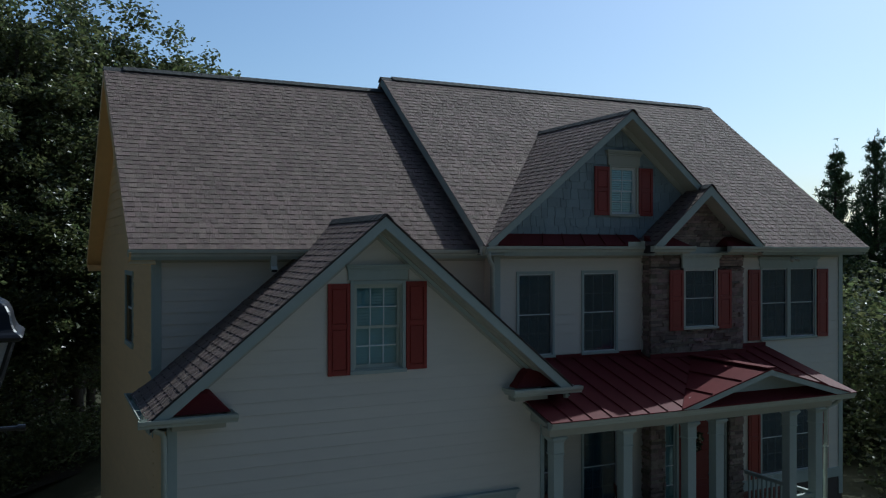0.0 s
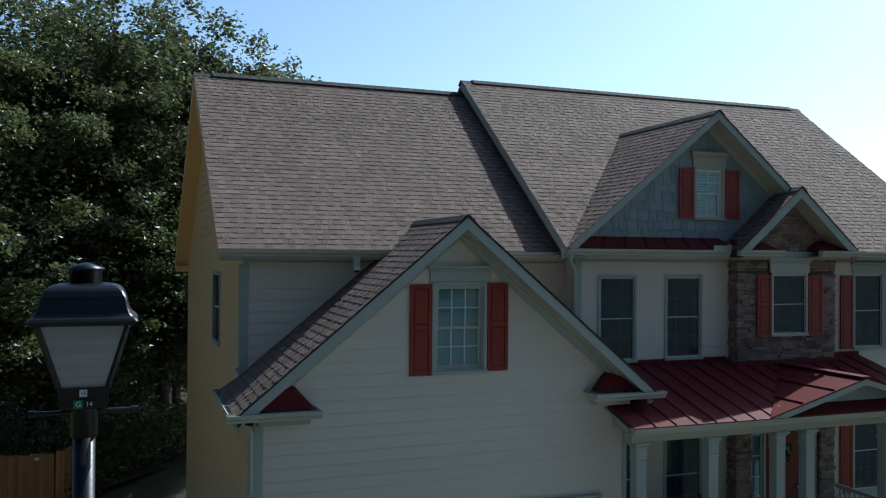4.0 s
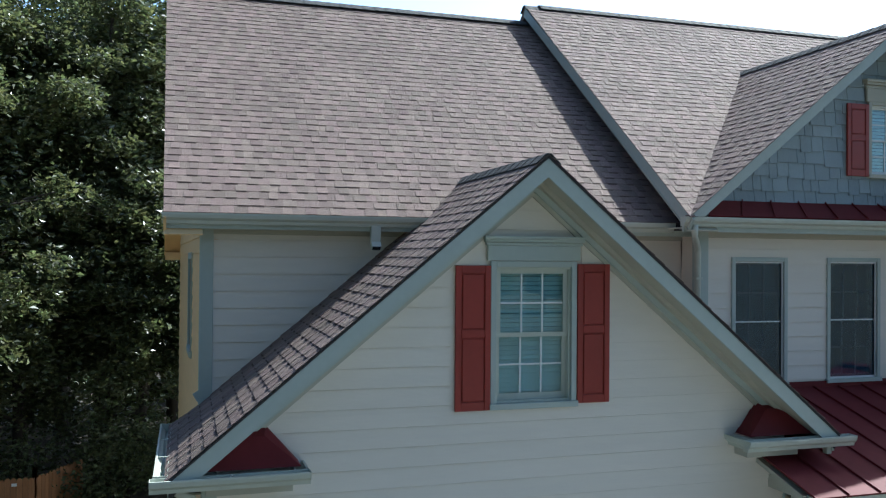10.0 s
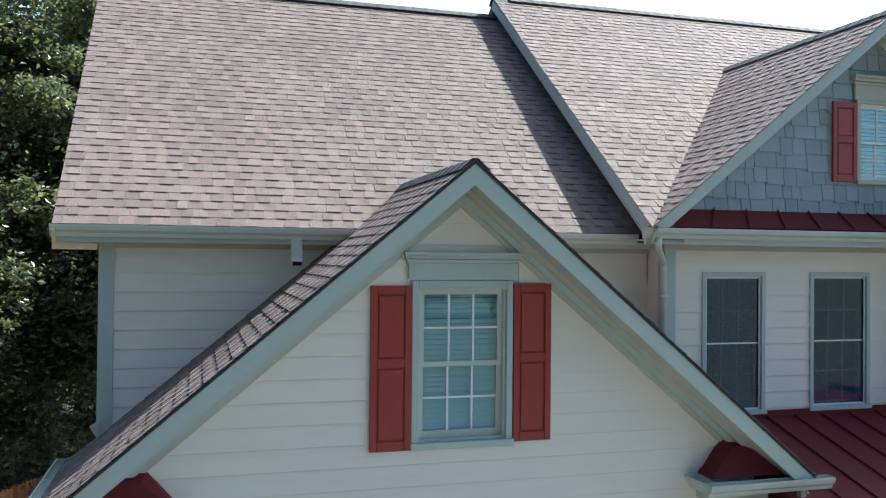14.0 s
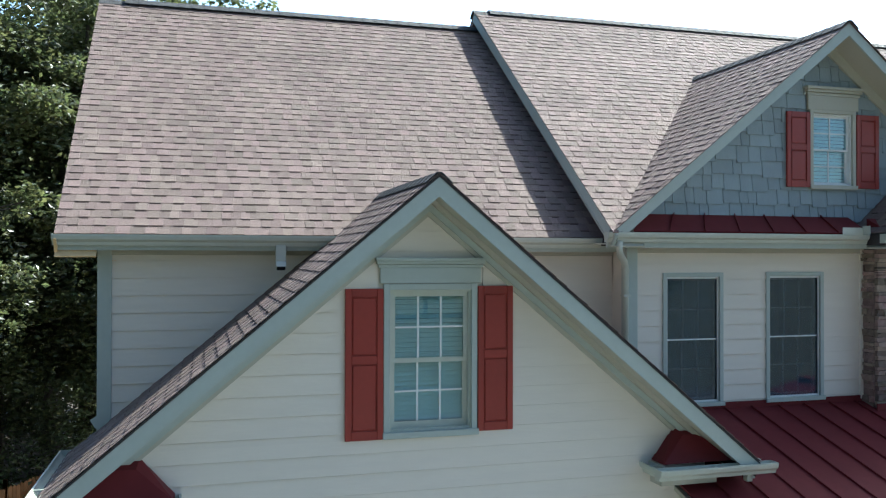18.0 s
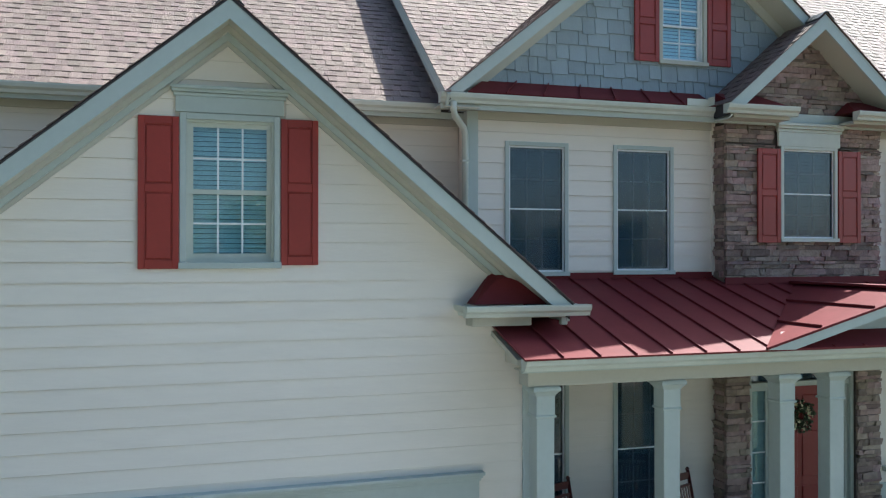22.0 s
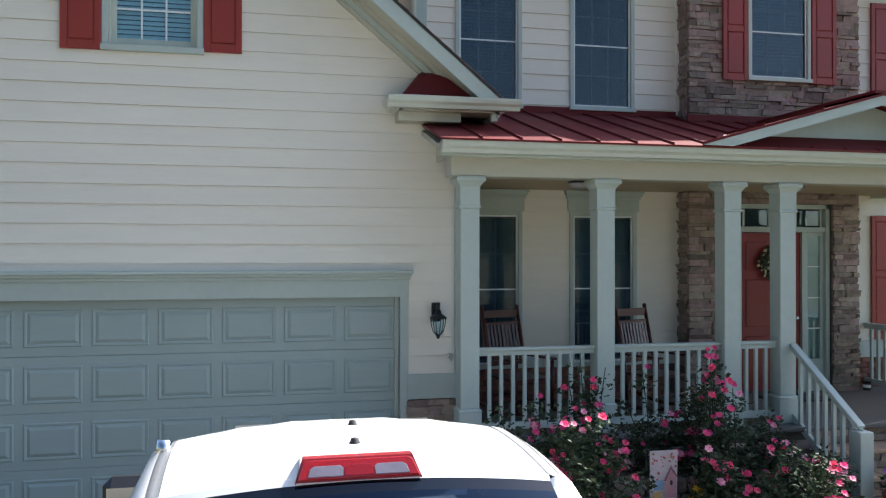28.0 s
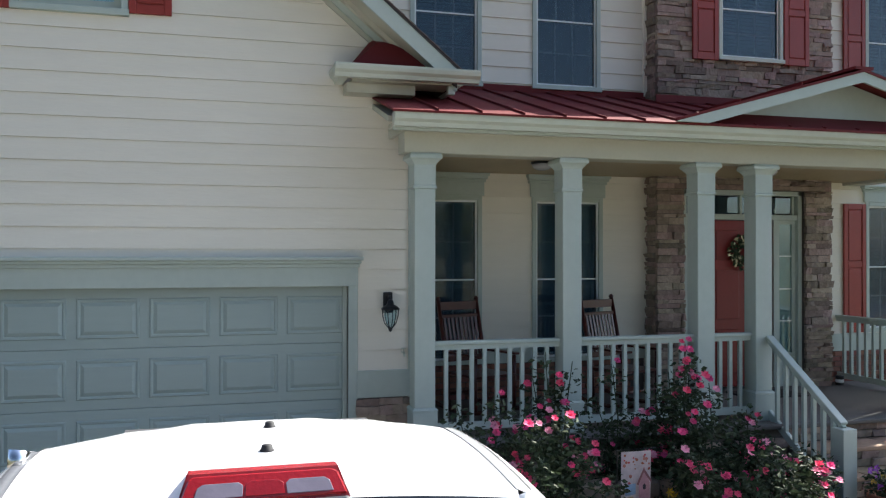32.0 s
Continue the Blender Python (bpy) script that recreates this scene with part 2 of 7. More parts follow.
M_MIRROR = material("mirror_glass", (0.32, 0.35, 0.37), 0.08, metal=1.0, vary=0.03, bump=0.0)
M_REDLENS = material("red_lamp_lens", (0.27, 0.006, 0.008), 0.12, vary=0.1, grain=60, bump=0.1, bump_scale=90, coat=0.8)
M_CLEARLENS = material("clear_lamp_lens", (0.17, 0.15, 0.19), 0.2, vary=0.12, grain=20, bump=0.04, bump_scale=70, coat=0.8)
M_INTERIOR = material("charcoal_cloth", (0.035, 0.036, 0.04), 0.9, vary=0.2, bump=0.2)
M_BARK = material("tree_bark", (0.085, 0.07, 0.058), 0.95, vary=0.3, grain=14, stain=2, bump=0.9, bump_scale=18, stretch=(1, 1, 0.25))
M_LEAF = material("broad_green_leaf", (0.12, 0.14, 0.056), 0.36, vary=0.25, grain=3, stain=0.35, bump=0.0, random_value=0.5, random_hue=0.03, island=True, translucent=0.5, spec=0.8)
M_NEEDLE = material("pine_needle", (0.06, 0.10, 0.04), 0.5, vary=0.2, grain=3, stain=0.4, bump=0.0, random_value=0.35, random_hue=0.025, island=True, translucent=0.2)
M_ROSELEAF = material("rose_leaf", (0.040, 0.058, 0.030), 0.65, spec=0.3, vary=0.25, grain=6, stain=1.5, bump=0.0, random_value=0.45, random_hue=0.03, island=True, translucent=0.25)
M_PETAL = material("pink_rose_petal", (0.72, 0.075, 0.21), 0.5, vary=0.12, grain=30, stain=5, bump=0.0, random_value=0.25, random_hue=0.015, translucent=0.25)
M_PALEPETAL = material("pale_pink_petal", (0.78, 0.33, 0.46), 0.5, vary=0.1, grain=30, stain=5, bump=0.0, random_value=0.12, translucent=0.25)
M_FENCE = material("cedar_fence_board", (0.36, 0.17, 0.07), 0.8, vary=0.22, grain=16, stain=2, bump=0.3, bump_scale=30, random_value=0.22, stretch=(3, 3, 0.4))
M_TERRA = material("terracotta", (0.34, 0.12, 0.06), 0.8, vary=0.12, bump=0.15)
M_GLASS = glass_material("window_glass", (0.80, 0.95, 0.98), clear=0.97, least=0.10)
M_SCREENGLASS = material("screened_window_glass", (0.026, 0.060, 0.092), 0.05, vary=0.1, grain=5, stain=1.2, bump=0.012, bump_scale=3)
M_SCREENGLASS.node_tree.nodes["Principled BSDF"].inputs["IOR"].default_value = 1.75
see = M_SCREENGLASS.node_tree.nodes.new("ShaderNodeBsdfTransparent")
weave = M_SCREENGLASS.node_tree.nodes.new("ShaderNodeMixShader")
weave.inputs["Fac"].default_value = 0.42
M_SCREENGLASS.node_tree.links.new(M_SCREENGLASS.node_tree.nodes["Principled BSDF"].outputs[0], weave.inputs[1])
M_SCREENGLASS.node_tree.links.new(see.outputs[0], weave.inputs[2])
M_SCREENGLASS.node_tree.links.new(weave.outputs[0], M_SCREENGLASS.node_tree.nodes["Material Output"].inputs["Surface"])
M_TRUCKGLASS = glass_material("tinted_truck_glass", (0.40, 0.50, 0.66), 0.01, 0.11, 0.07, 0.5, (0.5, 0.7, 1.0))
M_TEXT_WHITE = material("white_print", (0.8, 0.8, 0.8), 0.5, vary=0.01, bump=0.0)
M_LABEL_GREEN = material("green_label", (0.01, 0.25, 0.12), 0.4, vary=0.03, bump=0.0)

# ---- building helpers ----


def box(bm, x0, x1, y0, y1, z0, z1):
    v = [bm.verts.new(p) for p in ((x0, y0, z0), (x1, y0, z0), (x1, y1, z0), (x0, y1, z0), (x0, y0, z1), (x1, y0, z1), (x1, y1, z1), (x0, y1, z1))]
    for f in ((0, 3, 2, 1), (4, 5, 6, 7), (0, 1, 5, 4), (1, 2, 6, 5), (2, 3, 7, 6), (3, 0, 4, 7)):
        bm.faces.new([v[i] for i in f])
    return v


def prism(bm, points, shift):
    """A solid between a polygon and its copy moved by shift."""
    shift = Vector(shift)
    a = [bm.verts.new(p) for p in points]
    b = [bm.verts.new(Vector(p) + shift) for p in points]
    bm.faces.new(a[::-1])
    bm.faces.new(b)
    n = len(a)
    for i in range(n):
        bm.faces.new((a[i], a[(i + 1) % n], b[(i + 1) % n], b[i]))


def beam(bm, p0, p1, wide, high, up=(0, 0, 1)):
    """A straight bar of a rectangular section from p0 to p1."""
    p0, p1 = Vector(p0), Vector(p1)
    d = (p1 - p0).normalized()
    side = d.cross(Vector(up)).normalized()
    top = side.cross(d).normalized()
    ring = [side * wide / 2 * s + top * high / 2 * t for s, t in ((-1, -1), (1, -1), (1, 1), (-1, 1))]
    prism(bm, [p0 + r for r in ring], p1 - p0)


def tube(bm, points, radii, sides=8):
    """A round bar through points; radii one number or one for each point."""
    points = [Vector(p) for p in points]
    if not hasattr(radii, "__len__"):
        radii = [radii] * len(points)
    rings = []
    for i, p in enumerate(points):
        d = (points[min(i + 1, len(points) - 1)] - points[max(i - 1, 0)]).normalized()
        side = d.cross(Vector((0.31, 0.17, 0.93)) if abs(d.z) < 0.9 else Vector((1, 0.1, 0))).normalized()
        top = side.cross(d).normalized()
        rings.append([bm.verts.new(p + (side * math.cos(a) + top * math.sin(a)) * radii[i]) for a in (2 * math.pi * k / sides for k in range(sides))])
    for r0, r1 in zip(rings, rings[1:]):
        for k in range(sides):
            bm.faces.new((r0[k], r0[(k + 1) % sides], r1[(k + 1) % sides], r1[k]))
    bm.faces.new(rings[0][::-1])
    bm.faces.new(rings[-1])


def lathe(bm, centre, profile, sides=20, square=False):
    """A turned shape from (radius, height) pairs."""
    cx, cy, cz = centre
    rings = []
    for r, h in profile:
        ring = []
        for k in range(4 if square else sides):
            a = 2 * math.pi * (k + (0.5 if square else 0)) / (4 if square else sides)
            rr = r * (math.sqrt(2) if square else 1)
            ring.append(bm.verts.new((cx + rr * math.cos(a), cy + rr * math.sin(a), cz + h)))
        rings.append(ring)
    n = len(rings[0])
    for r0, r1 in zip(rings, rings[1:]):
        for k in range(n):
            bm.faces.new((r0[k], r0[(k + 1) % n], r1[(k + 1) % n], r1[k]))
    bm.faces.new(rings[0][::-1])
    bm.faces.new(rings[-1])


def mesh_of(name, bm, mat, smooth=False, bevel=0.0):
    if bevel:
        bmesh.ops.bevel(bm, geom=bm.edges[:], offset=bevel, segments=1, affect="EDGES", clamp_overlap=True)
    bmesh.ops.recalc_face_normals(bm, faces=bm.faces)
    me = bpy.data.meshes.new(name)
    bm.to_mesh(me)
    bm.free()
    me.materials.append(mat)
    if smooth:
        for p in me.polygons:
            p.use_smooth = True
    return me


def thing(name, at, label, category, group="", kind=""):
    """An Empty at a thing's base, for its parts."""
    ob = new(name)
    ob.empty_display_size = 0.1
    ob.location = at
    return tagged(ob, label, category, group, kind)


def hang(ob, parent):
    ob.parent = parent
    if parent.type == "EMPTY":
        ob.matrix_parent_inverse = Matrix.Translation(parent.location).inverted()
    return ob


def part(name, bm, mat, parent, label="", smooth=False, bevel=0.0):
    ob = hang(new(name, mesh_of(name, bm, mat, smooth, bevel)), parent)
    if label:
        ob["label"] = label
    return ob


def solo(name, bm, mat, label, category, kind="", group="", smooth=False, bevel=0.0):
    return tagged(new(name, mesh_of(name, bm, mat, smooth, bevel)), label, category, group, kind)


def bm_box(*sizes):
    bm = bmesh.new()
    box(bm, *sizes)
    return bm


def clip(poly, planes):
    """A convex polygon of (a, b) pairs cut by half planes (na, nb, d): keeps na*a + nb*b <= d."""
    for na, nb, d in planes:
        out = []
        for i, p in enumerate(poly):
            q = poly[(i + 1) % len(poly)]
            fp, fq = na * p[0] + nb * p[1] - d, na * q[0] + nb * q[1] - d
            if fp <= 0:
                out.append(p)
            if fp * fq < 0:
                k = fp / (fp - fq)
                out.append((p[0] + k * (q[0] - p[0]), p[1] + k * (q[1] - p[1])))
        poly = out
        if len(poly) < 3:
            return []
    return poly


def cells(a0, a1, b0, b1, holes):
    """Rectangles that fill a wall around its openings."""
    bs = sorted({b0, b1, *[min(max(h[k], b0), b1) for h in holes for k in (2, 3)]})
    for lo, hi in zip(bs, bs[1:]):
        if hi - lo < 1e-4:
            continue
        cuts = sorted((max(h[0], a0), min(h[1], a1)) for h in holes if h[2] < (lo + hi) / 2 < h[3] and h[1] > a0 and h[0] < a1)
        at = a0
        for c0, c1 in cuts:
            if c0 > at + 1e-4:
                yield at, c0, lo, hi
            at = max(at, c1)
        if a1 > at + 1e-4:
            yield at, a1, lo, hi


def wall_core(name, face, a0, a1, b0, b1, holes, planes, depth, mat, label, along="x"):
    """The solid wall behind the boards, with its openings cut through; depth runs from the face inwards."""
    bm = bmesh.new()
    for c0, c1, d0, d1 in cells(a0, a1, b0, b1, holes):
        poly = clip([(c0, d0), (c1, d0), (c1, d1), (c0, d1)], planes)
        if len(poly) > 2:
            if along == "x":
                prism(bm, [(a, face, b) for a, b in poly], (0, depth, 0))
            else:
                prism(bm, [(face, a, b) for a, b in poly], (depth, 0, 0))
    return solo(name, bm, mat, label, "wall", "structure")


def siding(parent, face, a0, a1, b0, b1, holes, planes, mat, course=0.193, along="x", out=-1, seams=0.0, name="siding_board"):
    """Lapped boards: each leans out at its foot over the head of the one below."""
    rng = random.Random(int(a0 * 100) + int(b0 * 10))
    b = b0
    while b < b1 - 0.01:
        top = min(b + course, b1)
        for c0, c1, d0, d1 in cells(a0, a1, b, top, holes):
            runs = [(c0, c1)]
            if seams and c1 - c0 > seams:
                s = c0 + (c1 - c0) * rng.uniform(0.25, 0.75)
                runs = [(c0, s - 0.0015), (s + 0.0015, c1)]
            for r0, r1 in runs:
                foot = d0 + (0.005 if d0 < b + 0.001 else 0)
                poly = clip([(r0, foot), (r1, foot), (r1, d1), (r0, d1)], planes)
                if len(poly) < 3:
                    continue
                bm = bmesh.new()
                inner, outer = [], []
                for pa, pb in poly:
                    lean = 0.006 + 0.014 * (top - pb) / course
                    inner.append((pa, face, pb) if along == "x" else (face, pa, pb))
                    outer.append((pa, face + out * lean, pb) if along == "x" else (face + out * lean, pa, pb))
                vi, vo = [bm.verts.new(p) for p in inner], [bm.verts.new(p) for p in outer]
                bm.faces.new(vo)
                bm.faces.new(vi[::-1])
                for i in range(len(vi)):
                    j = (i + 1) % len(vi)
                    bm.faces.new((vi[i], vi[j], vo[j], vo[i]))
                part(name, bm, mat, parent)
        b += course


def slab(bm, points, thick):
    """A sheet of that thickness under a polygon."""
    prism(bm, points, (0, 0, -thick))


# widths and heights of roof shingle tabs
TAB_WIDTHS = (0.105, 0.125, 0.15)
COURSE = 0.143
TAB_LIFTS = (0.0075, 0.0125, 0.0135)


def tab_mesh(width, lift):
    bm = bmesh.new()
    w = width - 0.0015
    lo = [(0, 0, 0), (w, 0, 0), (w, COURSE + 0.03, 0), (0, COURSE + 0.03, 0)]
    hi = [(0, 0, lift), (w, 0, lift), (w, COURSE + 0.03, 0.003), (0, COURSE + 0.03, 0.003)]
    a, b = [bm.verts.new(p) for p in lo], [bm.verts.new(p) for p in hi]
    bm.faces.new(b)
    for i in range(4):
        bm.faces.new((a[i], a[(i + 1) % 4], b[(i + 1) % 4], b[i]))
    return mesh_of("shingle", bm, M_SHINGLE)


TABS = {(w, l): tab_mesh(w, l) for w in TAB_WIDTHS for l in TAB_LIFTS}


def shingle(parent, origin, u, v, length, spans, seed, single=lambda k, a: False):
    """Courses of tabs on a slope. origin: the foot of the slope; u along the eave, v up the slope; spans(s): the stretches of u at s metres up the slope.
    single(course, u) picks the tabs that become pieces of their own."""
    rng = random.Random(seed)
    origin, u, v = Vector(origin), Vector(u).normalized(), Vector(v).normalized()
    n = u.cross(v).normalized()
    flip = n.z < 0
    if flip:
        n = -n
    verts, faces = [], []
    dark, strips = [], []
    k = 0
    count = 0
    while k * COURSE < length - 0.02:
        s0 = k * COURSE
        s1 = min(s0 + COURSE + 0.03, length)
        low, high = spans(s0), spans(min(s0 + COURSE, length))
        for (a0, b0), (a1, b1) in zip(low, high):
            at = a0 - (k * 0.15 + rng.uniform(-0.04, 0.04)) % 0.24
            first = True
            lift = TAB_LIFTS[0]
            while at < b0 - 0.004:
                w = rng.choice(TAB_WIDTHS)
                lift = rng.choice(TAB_LIFTS[1:]) if lift < 0.01 and rng.random() < 0.93 else TAB_LIFTS[0] if rng.random() < 0.92 else lift
                e0, e1 = at, at + w
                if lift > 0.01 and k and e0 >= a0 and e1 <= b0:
                    # a shadow line painted in dark granules under each raised tooth
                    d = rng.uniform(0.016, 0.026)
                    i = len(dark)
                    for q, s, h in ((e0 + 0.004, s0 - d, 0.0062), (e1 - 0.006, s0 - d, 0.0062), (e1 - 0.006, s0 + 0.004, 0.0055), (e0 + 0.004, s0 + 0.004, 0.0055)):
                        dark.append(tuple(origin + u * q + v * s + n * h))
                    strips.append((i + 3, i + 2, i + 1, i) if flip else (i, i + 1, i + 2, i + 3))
                inside = e0 >= max(a0, a1) and e1 <= min(b0, b1) and s1 - s0 > COURSE
                if inside and count < 300 and single(k, e0):
                    ob = new("shingle", TABS[(w, lift)])
                    x, y = (u, v)
                    m = Matrix.Translation(origin + u * e0 + v * (s0 + rng.uniform(-0.003, 0.003))).to_4x4()
                    r = Matrix((u, v, n)).transposed().to_4x4()
                    if flip:
                        m = Matrix.Translation(origin + u * e1 + v * s0)
                        r = Matrix((-u, v, n)).transposed().to_4x4()
                    ob.matrix_basis = m @ r
                    hang(ob, parent)
                    count += 1
                else:
                    l0, r0 = max(e0, a0), min(e1 - 0.0015, b0)
                    l1, r1 = min(max(e0, a1), b1), max(min(e1 - 0.0015, b1), a1)
                    if first:
                        l1 = min(l1, a1) if a1 < l1 else l1
                    if r0 > l0 and (r1 > l1 - 1e-6):
                        i = len(verts)
                        j = rng.uniform(-0.003, 0.003)
                        for q, s, h in ((l0, s0 + j, 0), (r0, s0 + j, 0), (r1, s1, 0), (l1, s1, 0), (l0, s0 + j, lift), (r0, s0 + j, lift), (r1, s1, 0.003), (l1, s1, 0.003)):
                            verts.append(tuple(origin + u * q + v * s + n * h))
                        ring = ((4, 5, 6, 7), (0, 1, 5, 4), (1, 2, 6, 5), (3, 0, 4, 7))
                        faces += [tuple(i + c for c in (f[::-1] if flip else f)) for f in ring]
                first = False
                at = e1
        k += 1
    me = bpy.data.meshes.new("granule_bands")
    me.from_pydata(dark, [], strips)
    me.materials.append(M_SHADOWBAND)
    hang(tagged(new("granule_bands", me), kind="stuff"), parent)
    me = bpy.data.meshes.new("shingles")
    me.from_pydata(verts, [], faces)
    me.materials.append(M_SHINGLES)
    hang(tagged(new("shingles", me), kind="stuff"), parent)


def ridge_caps(parent, p0, p1, rise, half=0.15, step=0.2):
    """Bent cap shingles along a ridge. rise: the slope on both sides."""
    p0, p1 = Vector(p0), Vector(p1)
    d = (p1 - p0).normalized()
    side = Vector((d.y, -d.x, 0))
    bm = bmesh.new()
    rows = []
    for s, lift in ((0, 0.02), (step + 0.05, 0.011)):
        c = d * s + Vector((0, 0, lift))
        rows.append([c + side * half - Vector((0, 0, rise * half)), c + side * half * 0.2 - Vector((0, 0, rise * half * 0.12)), c - side * half * 0.2 - Vector((0, 0, rise * half * 0.12)), c - side * half - Vector((0, 0, rise * half))])
    drop = Vector((0, 0, -0.014))
    vs = [[bm.verts.new(p) for p in r] for r in rows] + [[bm.verts.new(p + drop) for p in r] for r in rows]
    for k in range(3):
        bm.faces.new((vs[0][k], vs[0][k + 1], vs[1][k + 1], vs[1][k]))
        bm.faces.new((vs[2][k], vs[2][k + 1], vs[3][k + 1], vs[3][k]))
        bm.faces.new((vs[0][k], vs[0][k + 1], vs[2][k + 1], vs[2][k]))
    me = mesh_of("ridge_cap", bm, M_RIDGE)
    k = 0
    while k * step < (p1 - p0).length - 0.05:
        ob = new("ridge_cap", me)
        ob.location = p0 + d * (k * step)
        hang(ob, parent)
        k += 1


def gutter(p0, p1, out, label, ends=True):
    """An eaves gutter from p0 to p1 (its back top edge); out: the way its front faces."""
    p0, p1, out = Vector(p0), Vector(p1), Vector(out)
    g = thing("gutter", p0, label, "gutter")
    prof = [(0, 0), (0, -0.115), (0.075, -0.115), (0.085, -0.08), (0.115, -0.055), (0.125, -0.02), (0.125, 0.0), (0.108, 0.0), (0.106, -0.02), (0.095, -0.045), (0.07, -0.07), (0.062, -0.104), (0.008, -0.104), (0.008, 0)]
    bm = bmesh.new()
    prism(bm, [p0 + out * a + Vector((0, 0, b)) for a, b in prof], p1 - p0)
    part("trough", bm, M_GUTTER, g)
    d = (p1 - p0).normalized()
    if ends:
        for q, s in ((p0, -1), (p1, 1)):
            bm = bmesh.new()
            prism(bm, [q + out * a + Vector((0, 0, b)) for a, b in ((0, 0), (0, -0.117), (0.077, -0.117), (0.087, -0.08), (0.117, -0.055), (0.127, -0.02), (0.127, 0.002))], d * 0.006 * s)
            part("end_cap", bm, M_GUTTER, g)
    n = max(2, int((p1 - p0).length / 0.6))
    for k in range(1, n):
        q = p0 + (p1 - p0) * k / n
        bm = bmesh.new()
        beam(bm, q + out * 0.005 - Vector((0, 0, 0.012)), q + out * 0.118 - Vector((0, 0, 0.012)), 0.02, 0.004)
        part("hanger", bm, M_GUTTER, g)
    return g


def downspout(points, label, wide=0.075):
    d = thing("downspout", points[-1], label, "downspout")
    points = [Vector(p) for p in points]
    smooth_way = [points[0]]
    for a, b, e in zip(points, points[1:], points[2:]):
        smooth_way += [b.lerp(a, min(0.4, 0.06 / (b - a).length)), b.lerp(e, min(0.4, 0.06 / (e - b).length))]
    smooth_way.append(points[-1])
    bm = bmesh.new()
    tube(bm, smooth_way, wide * 0.55, 10)
    part("pipe", bm, M_GUTTER, d, smooth=True)
    for f in (0.25, 0.8):
        q = points[-2].lerp(points[-1], f)
        part("strap", bm_box(q.x - wide * 0.62, q.x + wide * 0.62, q.y - 0.045, q.y + 0.045, q.z - 0.012, q.z + 0.012), M_GUTTER, d)
    return d

# ---- plan ----
XL, XG, XS, XR = 1.63, 7.87, 7.75, 17.13          # left wall, garage's right wall, step of the front, right wall
YG, YL, YF, YS = 12.65, 14.53, 14.10, 13.85       # garage front, left front, main front, stone bay
FLOOR = 0.80                                      # porch floor
GX, GZ, GS = 4.80, 7.12, 0.835                    # garage gable: middle, ridge, slope
DX, DZ, DS = 10.665, 9.37, 0.815                   # upper gable
TX, TZ, TS = 12.48, 7.91, 0.85                    # stone gable
LS, RS = 0.80, 0.77                               # slopes of the two main roofs
RIDGE_Y, LZ, RZ = 18.95, 10.40, 10.72


def skew(x, y):
    """The side of the house runs back slightly out of square."""
    return x - 0.03 * (y - 14.53)


# ---- ground ----
def ground_height(x, y):
    back = min(max((y - 13.0) / 16.0, 0), 1)
    side = min(max((2.5 - x) / 4.0, 0), 1)
    return -1.7 * back * back * (3 - 2 * back) * side - 0.03


bm = bmesh.new()
xs = [-900, -300, -120, -60, -40, -30] + [-24 + 2 * k for k in range(28)] + [40, 60, 120, 300, 900]
ys = [-900, -300, -120, -60, -40] + [-30 + 2 * k for k in range(41)] + [60, 80, 120, 300, 900]
grid = [[bm.verts.new((x, y, ground_height(x, y) + (0.05 * noise.noise((x * 0.3, y * 0.3, 0)) if y > 16 else 0))) for y in ys] for x in xs]
for i in range(len(xs) - 1):
    for j in range(len(ys) - 1):
        bm.faces.new((grid[i][j], grid[i + 1][j], grid[i + 1][j + 1], grid[i][j + 1]))
solo("ground", bm, M_GRASS, "green summer lawn falling away behind the house", "ground", "structure")
bm = bmesh.new()
for i in range(16):
    for j in range(10):
        x0, x1 = -40 + 3.4 * i, -40 + 3.4 * (i + 1)
        y0, y1 = 29.7 + 3 * j, 29.7 + 3 * (j + 1)
        bm.faces.new([bm.verts.new((x, y, ground_height(x, y) + 0.06)) for x, y in ((x0, y0), (x1, y0), (x1, y1), (x0, y1))])
bmesh.ops.remove_doubles(bm, verts=bm.verts[:], dist=0.001)
solo("forest_floor", bm, M_FOREST, "brown leaf litter under the trees", "ground", "structure")
# unseen straw-coloured ground, added to bounce warm light onto the side wall
bm = bmesh.new()
for i in range(8):
    for j in range(4):
        x0, y0 = -15.0 + 2.05 * i, 12.7 + 2.1 * j
        bm.faces.new([bm.verts.new((x, y, ground_height(x, y) + 0.07)) for x, y in ((x0, y0), (x0 + 2.05, y0), (x0 + 2.05, y0 + 2.1), (x0, y0 + 2.1))])
bmesh.ops.remove_doubles(bm, verts=bm.verts[:], dist=0.001)
solo("side_yard", bm, M_STRAW, "unseen straw-coloured ground added to bounce warm light", "lawn", "structure")
solo("driveway", bm_box(1.4, 8.0, -3.0, 12.6, -0.08, 0.03), M_CONCRETE, "pale concrete driveway before the garage door", "driveway", "structure")
solo("pavement", bm_box(-60, 70, -4.6, -3.0, -0.1, 0.02), M_CONCRETE, "pale concrete pavement along the street", "pavement", "structure")
solo("kerb", bm_box(-60, 70, -4.8, -4.6, -0.15, 0.02), M_CONCRETE, "concrete kerb of the street", "kerb", "structure", bevel=0.01)
solo("road", bm_box(-60, 70, -12.0, -4.8, -0.2, -0.02), M_ASPHALT, "grey asphalt street", "road", "structure")
solo("flower_bed", bm_box(8.05, 11.42, 9.2, 11.8, -0.05, 0.10), M_MULCH, "dark bark mulch bed before the porch", "flower bed", "structure", bevel=0.04)
